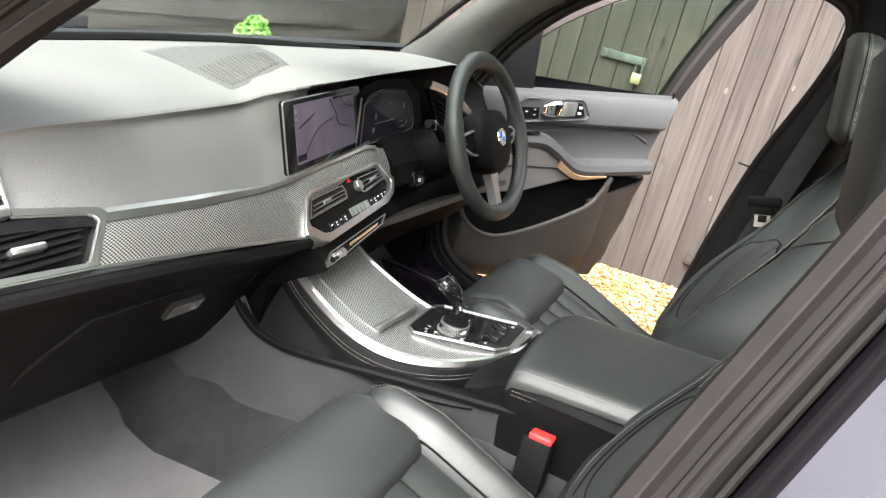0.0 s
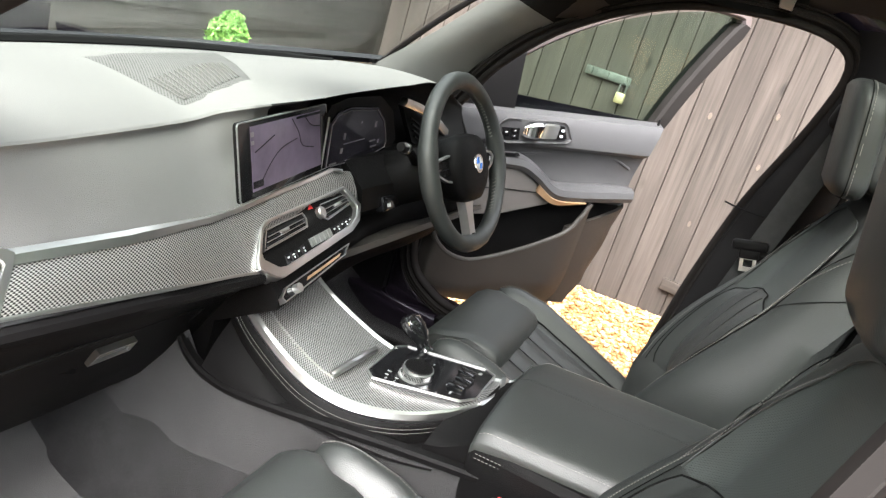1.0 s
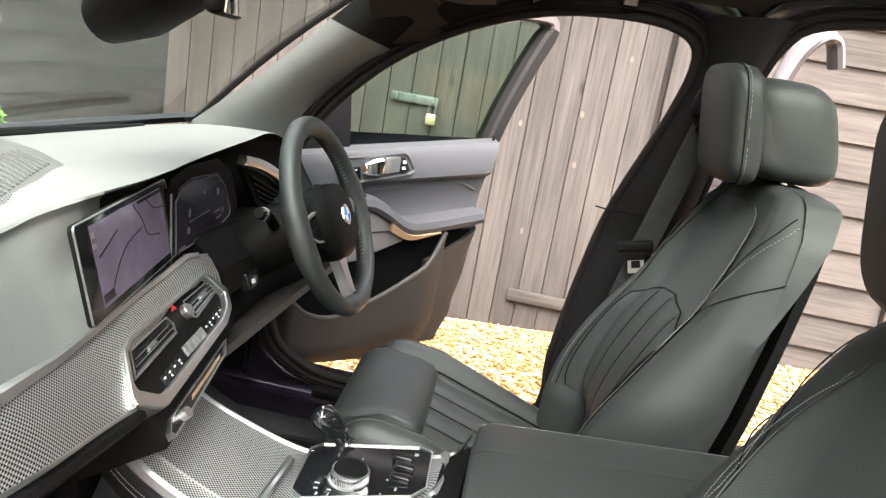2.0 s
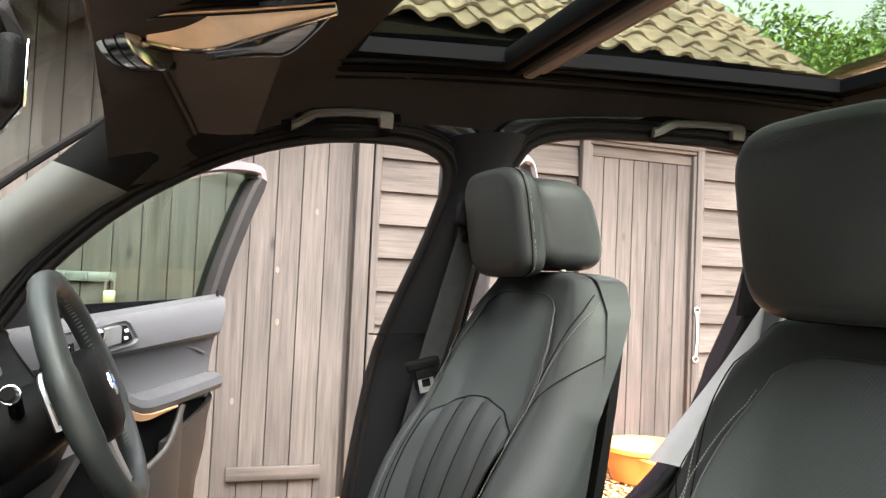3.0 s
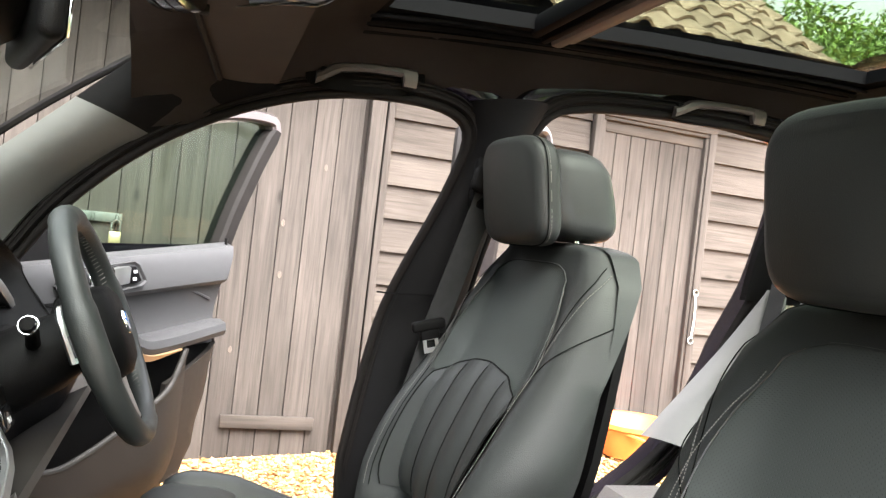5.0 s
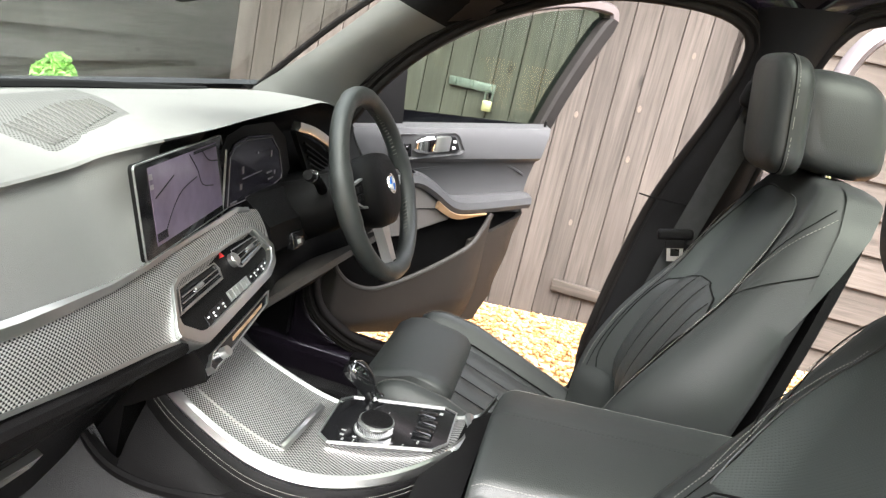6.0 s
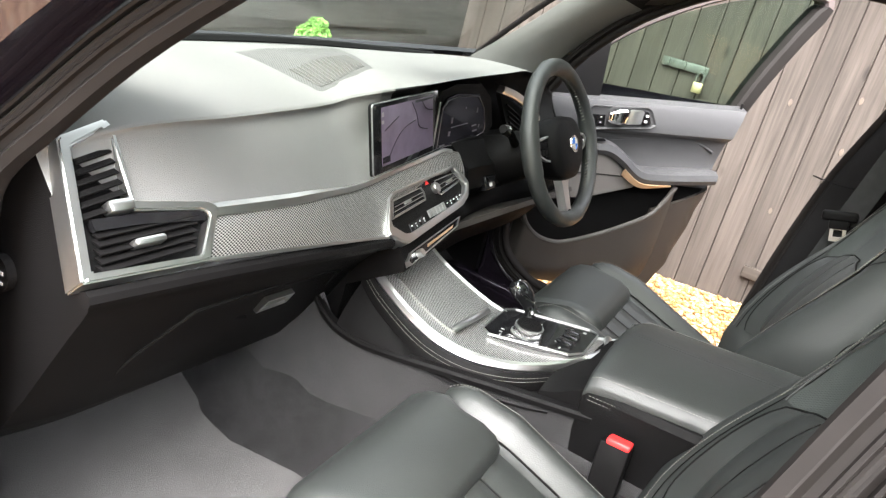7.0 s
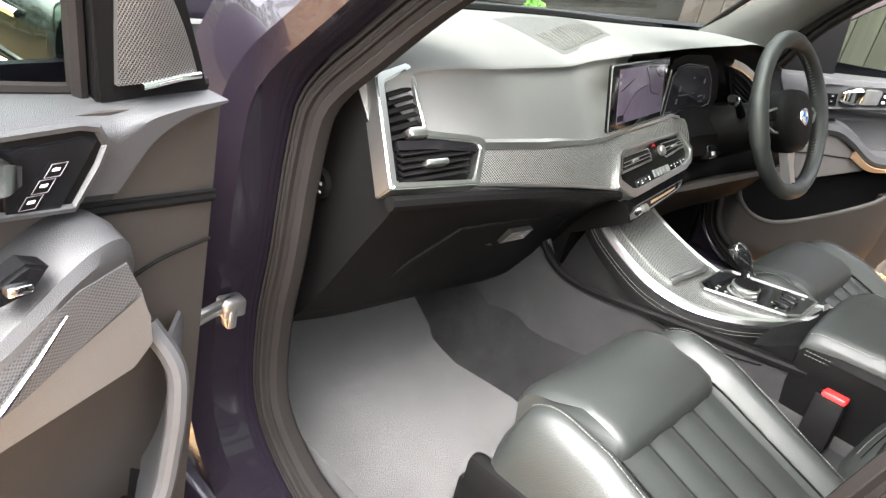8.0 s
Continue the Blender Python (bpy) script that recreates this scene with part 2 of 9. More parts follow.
M_BARTRIM = material("brown_bar_trim", (0.15, 0.115, 0.098), 0.7, noise_scale=8, vary=0.1, spec=0.2)
M_PAPER = material("paper_label", (0.75, 0.75, 0.72), 0.6)
M_YELLOW = material("yellow_label", (0.75, 0.6, 0.02), 0.6)
M_WS = glass("windscreen_glass", (0.73, 0.755, 0.735), 0.6)
M_DG = glass("door_glass", (0.60, 0.685, 0.625), 0.22)
M_SRG = glass("roof_glass", (0.32, 0.36, 0.31), 0.35)
M_BARREL = material("dark_chrome", (0.30, 0.295, 0.29), 0.16, 1.0)
M_MIRROR = material("mirror_glass", (0.8, 0.8, 0.8), 0.02, 1.0)
# the gravel's warm reflection in the lens is painted as its colour
M_LAMP = material("gravel_glow_lamp_cover", (0.72, 0.55, 0.40), 0.18, spec=0.8, noise_scale=20, vary=0.1)
M_BOLT = material("dull_zinc", (0.075, 0.078, 0.072), 0.55, 0.5, noise_scale=30, vary=0.3)
M_BOARD = weathered("weathered_board", (0.040, 0.0335, 0.0295), 2, 0.30)
M_LAP = weathered("weathered_lap_board", (0.043, 0.0355, 0.0305), 1, 0.32)
M_LAPX = weathered("weathered_cross_board", (0.058, 0.058, 0.054), 0, 0.25)
M_KNOT = material("dark_knot", (0.06, 0.045, 0.035), 0.85)
M_TILE = material("clay_roof_tile", (0.27, 0.19, 0.145), 0.9, noise_scale=9, vary=0.3, bump=0.6, bump_scale=60, random_vary=0.18)
M_STEEL = material("galvanised_steel", (0.2, 0.205, 0.2), 0.5, 0.8, noise_scale=30, vary=0.2)
M_BRASS = material("brass_padlock", (0.42, 0.35, 0.20), 0.4, 0.7, noise_scale=30, vary=0.2)
M_ROPE = material("pale_rope", (0.6, 0.58, 0.52), 0.8)
M_LEAF = material("green_leaf", (0.15, 0.24, 0.045), 0.55, random_vary=0.2, noise_scale=1.5, vary=0.4)
M_LEAF_Y = material("yellow_green_leaf", (0.2, 0.2, 0.05), 0.55, noise_scale=1.5, vary=0.3)
M_TOPIARY = material("bright_topiary_leaf", (0.16, 0.34, 0.07), 0.5, noise_scale=20, vary=0.4)
M_BARK = material("bark", (0.1, 0.075, 0.055), 0.9, noise_scale=20, vary=0.3, bump=0.8, bump_scale=60)
M_ORANGE = material("orange_plastic", (0.75, 0.16, 0.03), 0.5, noise_scale=10, vary=0.1)
M_SHEET = material("pale_grey_sheet", (0.26, 0.255, 0.25), 0.35, 0.4, noise_scale=8, vary=0.15)
M_POT = material("dark_pot", (0.03, 0.03, 0.03), 0.6)

# ---- building helpers ----
def part(name, bm, mat, parent=None, label="", smooth=35, keep=False):
    """Links a bmesh as one mesh object, under a thing or a part."""
    bmesh.ops.recalc_face_normals(bm, faces=bm.faces[:]) if not keep else None
    me = bpy.data.meshes.new(name)
    bm.to_mesh(me)
    bm.free()
    if smooth:
        me.polygons.foreach_set("use_smooth", [True] * len(me.polygons))
        me.set_sharp_from_angle(angle=radians(smooth))
    me.materials.append(mat)
    ob = new(name, me)
    if parent:
        ob.parent = parent
        ob.matrix_parent_inverse = parent.matrix_world.inverted()
    return tagged(ob, label, kind="stuff" if name in ("stitching", "rim_stitching", "knurling", "grille_rib") else "")


def thing(name, at, label, category, group="", kind=""):
    """An empty at a thing's base, which parents its parts."""
    ob = new(name)
    ob.empty_display_size = 0.05
    ob.location = at
    ob.matrix_world = Matrix.Translation(at)
    return tagged(ob, label, category, group, kind)


def box(bm, c, s, m=None, bevel=0.0, seg=2):
    r = bmesh.ops.create_cube(bm, size=1.0, matrix=Matrix.Translation(c) @ (m or Matrix()) @ Matrix.Diagonal((*s, 1)))
    if bevel:
        es = {e for v in r["verts"] for e in v.link_edges}
        bmesh.ops.bevel(bm, geom=list(es), offset=bevel, segments=seg, affect="EDGES", profile=0.5)
    return bm


def cyl(bm, a, b, r1, r2=None, n=20, caps=True):
    a, b = Vector(a), Vector(b)
    d = b - a
    q = d.to_track_quat("Z", "Y").to_matrix().to_4x4()
    bmesh.ops.create_cone(bm, cap_ends=caps, segments=n, radius1=r1, radius2=r1 if r2 is None else r2, depth=d.length,
                          matrix=Matrix.Translation((a + b) / 2) @ q)
    return bm


def spline(pts, n):
    """Catmull-Rom through points of any dimension, n steps per span."""
    p = [np.array(q, float) for q in pts]
    p = [2 * p[0] - p[1]] + p + [2 * p[-1] - p[-2]]
    out = []
    for i in range(1, len(p) - 2):
        for k in range(n):
            t = k / n
            a, b, c, d = p[i - 1], p[i], p[i + 1], p[i + 2]
            out.append(0.5 * (2 * b + (c - a) * t + (2 * a - 5 * b + 4 * c - d) * t * t + (3 * b - a - 3 * c + d) * t ** 3))
    out.append(p[-2])
    return out


def tube(bm, pts, r, n=8, closed=False, flat=1.0):
    """A round bar along points; r a number or one for each point."""
    pts = [Vector(p) for p in pts]
    k = len(pts)
    rs = r if isinstance(r, (list, tuple)) else [r] * k
    rings, side = [], None
    for i, p in enumerate(pts):
        d = (pts[(i + 1) % k] - pts[i - 1]) if closed or 0 < i < k - 1 else (pts[1] - pts[0] if i == 0 else pts[-1] - pts[-2])
        d.normalize()
        if side is None:
            side = d.orthogonal().normalized()
        side = (side - d * side.dot(d)).normalized()
        up = d.cross(side)
        rings.append([bm.verts.new(p + (side * math.cos(2 * math.pi * j / n) + up * math.sin(2 * math.pi * j / n) * flat) * rs[i]) for j in range(n)])
    for i in range(k if closed else k - 1):
        a, b = rings[i], rings[(i + 1) % k]
        for j in range(n):
            bm.faces.new((a[j], a[(j + 1) % n], b[(j + 1) % n], b[j]))
    if not closed:
        bm.faces.new(rings[0][::-1])
        bm.faces.new(rings[-1])
    return bm


def loft(bm, rings, closed_ring=True, caps=True):
    """Skins rings of equal length."""
    vs = [[bm.verts.new(p) for p in r] for r in rings]
    n = len(vs[0])
    for a, b in zip(vs, vs[1:]):
        for j in range(n if closed_ring else n - 1):
            bm.faces.new((a[j], a[(j + 1) % n], b[(j + 1) % n], b[j]))
    if caps and closed_ring:
        bm.faces.new(vs[0][::-1])
        bm.faces.new(vs[-1])
    return bm


def sheet(bm, f, nu, nv, thick=None, uv=False):
    """A grid of f(u, v), u and v from 0 to 1, thickened by a vector or, as a number, against its normals."""
    g = [[Vector(f(i / nu, j / nv)) for j in range(nv + 1)] for i in range(nu + 1)]
    front = [[bm.verts.new(p) for p in row] for row in g]
    faces = [bm.faces.new((front[i][j], front[i + 1][j], front[i + 1][j + 1], front[i][j + 1])) for i in range(nu) for j in range(nv)]
    if uv:
        lay = bm.loops.layers.uv.verify()
        bm.verts.index_update()
        where = {}
        for i in range(nu + 1):
            for j in range(nv + 1):
                du = sum((g[k + 1][j] - g[k][j]).length for k in range(i))
                dv = sum((g[i][k + 1] - g[i][k]).length for k in range(j))
                where[front[i][j]] = (du, dv)
        for fa in faces:
            for lo in fa.loops:
                lo[lay].uv = where[lo.vert]
    if thick is not None:
        bm.normal_update()
        off = (lambda v: Vector(thick)) if isinstance(thick, (tuple, list, Vector)) else (lambda v: -v.normal * thick)
        back = [[bm.verts.new(v.co + off(v)) for v in row] for row in front]
        for i in range(nu):
            for j in range(nv):
                bm.faces.new((back[i][j], back[i][j + 1], back[i + 1][j + 1], back[i + 1][j]))
        rim = [(i, 0) for i in range(nu)] + [(nu, j) for j in range(nv)] + [(i, nv) for i in range(nu, 0, -1)] + [(0, j) for j in range(nv, 0, -1)]
        for (a, b), (c, d) in zip(rim, rim[1:] + rim[:1]):
            bm.faces.new((front[a][b], back[a][b], back[c][d], front[c][d]))
    return bm


def plate(bm, pts, thick, bevel=0.0, seg=2):
    """A flat polygon of points, thickened by a vector."""
    t = Vector(thick)
    a = [bm.verts.new(p) for p in pts]
    b = [bm.verts.new(Vector(p) + t) for p in pts]
    n = len(a)
    f = bm.faces.new(a)
    bm.faces.new(b[::-1])
    for i in range(n):
        bm.faces.new((a[i], b[i], b[(i + 1) % n], a[(i + 1) % n]))
    if bevel:
        bmesh.ops.bevel(bm, geom=list(f.edges), offset=bevel, segments=seg, affect="EDGES")
    return bm


def ring_plate(bm, outer, inner, thick):
    """A flat frame between two outlines of equal length, thickened by a vector."""
    t = Vector(thick)
    n = len(outer)
    o = [bm.verts.new(p) for p in outer]
    i = [bm.verts.new(p) for p in inner]
    ob_ = [bm.verts.new(Vector(p) + t) for p in outer]
    ib = [bm.verts.new(Vector(p) + t) for p in inner]
    for k in range(n):
        l = (k + 1) % n
        bm.faces.new((o[k], o[l], i[l], i[k]))
        bm.faces.new((ob_[k], ib[k], ib[l], ob_[l]))
        bm.faces.new((o[k], ob_[k], ob_[l], o[l]))
        bm.faces.new((i[k], i[l], ib[l], ib[k]))
    return bm


def shrink(pts, d):
    """A flat outline drawn in by about d towards its middle, point by point."""
    pts = [Vector(p) for p in pts]
    n = len(pts)
    mid = sum(pts, Vector()) / n
    nrm = Vector()
    for k in range(n):
        nrm += (pts[k] - mid).cross(pts[(k + 1) % n] - mid)
    nrm.normalize()
    out = []
    for k in range(n):
        e1, e2 = (pts[k] - pts[k - 1]).normalized(), (pts[(k + 1) % n] - pts[k]).normalized()
        n1, n2 = nrm.cross(e1), nrm.cross(e2)
        h = (n1 + n2).normalized()
        out.append(pts[k] + h * d / max(0.35, h.dot(n1)))
    return out


def B():
    return bmesh.new()

# ---- outdoors ----
def ground_z(x, y):
    s = min(1.0, max(0.0, (x - 0.9) / 1.5))
    return -0.07 * min(2.0, max(-4.0, y)) + 0.13 * s * s * (3 - 2 * s)


def gravel_material():
    m = material("golden_gravel", (0.5, 0.33, 0.16), 0.85, bump=0.0)
    nt, n = m.node_tree, m.node_tree.nodes
    b = n["Principled BSDF"]
    tc = n.new("ShaderNodeTexCoord")
    v = n.new("ShaderNodeTexVoronoi")
    v.inputs["Scale"].default_value = 38
    v.inputs["Randomness"].default_value = 1
    nt.links.new(tc.outputs["Object"], v.inputs["Vector"])
    ramp = n.new("ShaderNodeValToRGB")
    e = ramp.color_ramp.elements
    e[0].color, e[0].position = (0.20, 0.088, 0.025, 1), 0.0
    e[1].color, e[1].position = (0.42, 0.32, 0.20, 1), 1.0
    k = ramp.color_ramp.elements.new(0.45)
    k.color = (0.35, 0.18, 0.06, 1)
    sp = n.new("ShaderNodeSeparateColor")
    nt.links.new(v.outputs["Color"], sp.inputs["Color"])
    nt.links.new(sp.outputs["Red"], ramp.inputs["Fac"])
    nt.links.new(ramp.outputs["Color"], b.inputs["Base Color"])
    bp = n.new("ShaderNodeBump")
    bp.invert = True
    bp.inputs["Strength"].default_value = 1.0
    bp.inputs["Distance"].default_value = 0.012
    nt.links.new(v.outputs["Distance"], bp.inputs["Height"])
    nt.links.new(bp.outputs["Normal"], b.inputs["Normal"])
    return m


M_GRAVEL = gravel_material()


def pebble_material():
    m = material("golden_pebble", (0.5, 0.35, 0.18), 0.75)
    nt, n = m.node_tree, m.node_tree.nodes
    g = n.new("ShaderNodeNewGeometry")
    ramp = n.new("ShaderNodeValToRGB")
    e = ramp.color_ramp.elements
    e[0].color, e[0].position = (0.17, 0.066, 0.018, 1), 0.0
    e[1].color, e[1].position = (0.44, 0.34, 0.22, 1), 1.0
    for p, c in ((0.35, (0.29, 0.14, 0.040, 1)), (0.7, (0.37, 0.21, 0.075, 1))):
        ramp.color_ramp.elements.new(p).color = c
    nt.links.new(g.outputs["Random Per Island"], ramp.inputs["Fac"])
    nt.links.new(ramp.outputs["Color"], n["Principled BSDF"].inputs["Base Color"])
    return m


def build_ground():
    steps = sorted({-400.0, -60.0, -15.0, *[x * 0.3 for x in range(-20, 21)], 15.0, 60.0, 400.0})
    bm = B()
    vs = [[bm.verts.new((x, y, ground_z(x, y))) for y in steps] for x in steps]
    for i in range(len(steps) - 1):
        for j in range(len(steps) - 1):
            bm.faces.new((vs[i][j], vs[i + 1][j], vs[i + 1][j + 1], vs[i][j + 1]))
    g = part("ground", bm, M_GRAVEL)
    tagged(g, "golden gravel drive, sloping gently up to the shed", "ground", kind="structure")
    rng = random.Random(5)
    vv, ff = [], []
    base = [(1, 0, 0), (0, 1, 0), (-1, 0, 0), (0, -1, 0), (0.1, 0, 0.8), (0, 0.1, -0.8)]
    tri = [(0, 1, 4), (1, 2, 4), (2, 3, 4), (3, 0, 4), (1, 0, 5), (2, 1, 5), (3, 2, 5), (0, 3, 5)]
    for _ in range(14000):
        x, y = rng.uniform(0.95, 2.46), rng.uniform(-3.0, 0.9)
        r = rng.uniform(0.007, 0.017)
        a = rng.uniform(0, 6.28)
        k = len(vv)
        sx, sy, sz = r * rng.uniform(0.9, 1.5), r * rng.uniform(0.7, 1.0), r * rng.uniform(0.5, 0.9)
        z = ground_z(x, y) + sz * 0.5
        tilt = rng.uniform(-0.4, 0.4)
        for bx, by, bz in base:
            px, py = bx * sx, by * sy
            vv.append((x + px * math.cos(a) - py * math.sin(a), y + px * math.sin(a) + py * math.cos(a), z + bz * sz + tilt * px))
        ff += [(k + p, k + q, k + s) for p, q, s in tri]
    me = bpy.data.meshes.new("pebbles")
    me.from_pydata(vv, [], ff)
    me.polygons.foreach_set("use_smooth", [True] * len(me.polygons))
    me.materials.append(pebble_material())
    tagged(new("pebbles", me), "loose golden and cream gravel stones on the drive", "gravel", kind="stuff")


build_ground()
WALL_X = 2.475


def build_boarded_wall():
    """The long outbuilding wall: tall boarded gates, a lap-boarded stretch and a plank door."""
    w = thing("wall_east", (WALL_X, -0.7, 0.1), "weathered brown boarded wall of the outbuilding beside the drive", "wall", kind="structure")
    back = B()
    box(back, (WALL_X + 0.09, -1.05, 1.2), (0.1, 5.1, 2.3))
    part("backing", back, M_BOARD, w)
    rng = random.Random(3)
    pitch = 0.108
    y = 1.5
    me = None
    while y - pitch > -0.78:
        if me is None:
            bm = B()
            box(bm, (0, 0, 0), (0.022, pitch - 0.0035, 2.6), bevel=0.002, seg=1)
            b = part("board", bm, M_BOARD, w)
            me = b.data
        else:
            b = new("board", me)
            b.parent = w
            b.matrix_parent_inverse = w.matrix_world.inverted()
        b.location = (WALL_X + 0.012 + rng.uniform(-0.002, 0.002), y - pitch / 2, 1.42 + rng.uniform(-0.004, 0.004))
        y -= pitch
    for yy, ww, nm in ((-0.822, 0.068, "post"), (-0.882, 0.032, "post")):
        bm = B()
        box(bm, (WALL_X - 0.006 + (0.008 if ww < 0.05 else 0), yy, 1.42), (0.06, ww, 2.6), bevel=0.004)
        part(nm, bm, M_BOARD, w)
    # ledge low on the gate
    bm = B()
    box(bm, (WALL_X - 0.012, -0.49, 0.315), (0.024, 0.4, 0.055), bevel=0.004)
    part("ledge", bm, M_LAP, w)
    # lap boards, each leaning out at its foot
    def lap(y0, y1, z0, z1):
        bm = B()
        step = 0.152
        z = z0
        first = None
        while z < z1:
            pts = [(WALL_X + 0.03, 0, step + 0.02), (WALL_X + 0.018, 0, step + 0.02), (WALL_X - 0.006, 0, 0), (WALL_X + 0.012, 0, 0)]
            if first is None:
                b2 = B()
                ra = [Vector((px, -(y0 - y1) / 2, pz)) for px, _, pz in pts]
                rb = [Vector((px, (y0 - y1) / 2, pz)) for px, _, pz in pts]
                loft(b2, [ra, rb])
                ob = part("lap_board", b2, M_LAP, w, smooth=0)
                first = ob.data
            else:
                ob = new("lap_board", first)
                ob.parent = w
                ob.matrix_parent_inverse = w.matrix_world.inverted()
            ob.location = (rng.uniform(-0.002, 0.002), (y0 + y1) / 2, z)
            z += step
        bm.free()
    lap(-0.898, -1.905, 0.2, 2.3)
    lap(-2.635, -3.6, 0.25, 2.3)
    # nail heads and knots
    for yy, zz in ((-0.461, 1.185), (-0.471, 0.96), (-0.30, 0.62), (-0.62, 1.45), (0.62, 0.9), (-0.2, 1.1)):
        bm = B()
        cyl(bm, (WALL_X - 0.0012, yy, zz), (WALL_X + 0.004, yy, zz), 0.011, 0.014, 10)
        bmesh.ops.scale(bm, vec=(1, 0.7, 1.3), space=Matrix.Translation((0, -yy, -zz)), verts=bm.verts[:])
        part("knot", bm, M_KNOT, w)
    return w


wall = build_boarded_wall()


def build_plank_door():
    d = thing("door_1", (WALL_X, -2.27, 0.25), "closed weathered plank door in a moulded frame", "door", kind="structure")
    y0, y1, top = -1.91, -2.63, 1.93
    for yy in (y0 - 0.022, y1 + 0.022):
        bm = B()
        box(bm, (WALL_X - 0.01, yy, (top + 0.2) / 2), (0.05, 0.044, top - 0.2), bevel=0.006)
        box(bm, (WALL_X - 0.004, yy + (-0.03 if yy > -2.2 else 0.03), (top + 0.2) / 2 - 0.02), (0.04, 0.018, top - 0.25), bevel=0.003)
        part("door_jamb", bm, M_BOARD, d)
    bm = B()
    box(bm, (WALL_X - 0.01, (y0 + y1) / 2, top + 0.0), (0.052, y0 - y1, 0.05), bevel=0.006)
    box(bm, (WALL_X - 0.004, (y0 + y1) / 2, top - 0.034), (0.04, y0 - y1 - 0.08, 0.018), bevel=0.003)
    part("door_head", bm, M_LAP, d)
    pitch, me = 0.087, None
    for k in range(7):
        if me is None:
            bm = B()
            box(bm, (0, 0, 0), (0.02, pitch - 0.003, 1.66), bevel=0.003, seg=1)
            b = part("plank", bm, M_BOARD, d)
            me = b.data
        else:
            b = new("plank", me)
            b.parent = d
            b.matrix_parent_inverse = d.matrix_world.inverted()
        b.location = (WALL_X + 0.016, y0 - 0.055 - pitch * (k + 0.5), 1.05)
    for z in (1.86, 0.3):
        bm = B()
        box(bm, (WALL_X + 0.004, (y0 + y1) / 2, z), (0.012, 0.6, 0.055), bevel=0.003)
        part("rail", bm, M_LAP, d)
    r = thing("rope_hook", (WALL_X - 0.02, -2.605, 0.83), "pale cord looped over a steel hook on the frame", "rope")
    bm = B()
    tube(bm, spline([(WALL_X - 0.04, -2.6, 1.07), (WALL_X - 0.045, -2.606, 0.95), (WALL_X - 0.04, -2.602, 0.84)], 5), 0.005, 6)
    part("cord", bm, M_ROPE, r)
    for z in (1.075, 0.825):
        bm = B()
        tube(bm, [(WALL_X - 0.04 + 0.0, -2.602 + 0.016 * math.cos(a), z + 0.016 * math.sin(a)) for a in np.linspace(0, 6.0, 9)], 0.004, 5)
        part("hook", bm, M_STEEL, r)


build_plank_door()


def build_bolt():
    b = thing("gate_bolt", (WALL_X - 0.02, 0.28, 1.1), "galvanised hasp and bolt with a brass padlock on the gate", "bolt")
    bm = B()
    box(bm, (WALL_X - 0.012, 0.29, 1.125), (0.008, 0.22, 0.040), bevel=0.003)
    part("bolt_plate", bm, M_BOLT, b)
    for yy in (0.37, 0.29, 0.2):
        bm = B()
        box(bm, (WALL_X - 0.022, yy, 1.125), (0.012, 0.012, 0.036), bevel=0.004)
        part("staple", bm, M_BOLT, b)
    bm = B()
    tube(bm, spline([(WALL_X - 0.04, 0.215, 1.07), (WALL_X - 0.04, 0.214, 1.105), (WALL_X - 0.04, 0.199, 1.118), (WALL_X - 0.04, 0.184, 1.105), (WALL_X - 0.04, 0.183, 1.07)], 4), 0.0045, 6)
    part("shackle", bm, M_BOLT, b)
    bm = B()
    box(bm, (WALL_X - 0.04, 0.199, 1.048), (0.022, 0.044, 0.048), bevel=0.005)
    part("padlock_body", bm, M_BRASS, b)


build_bolt()


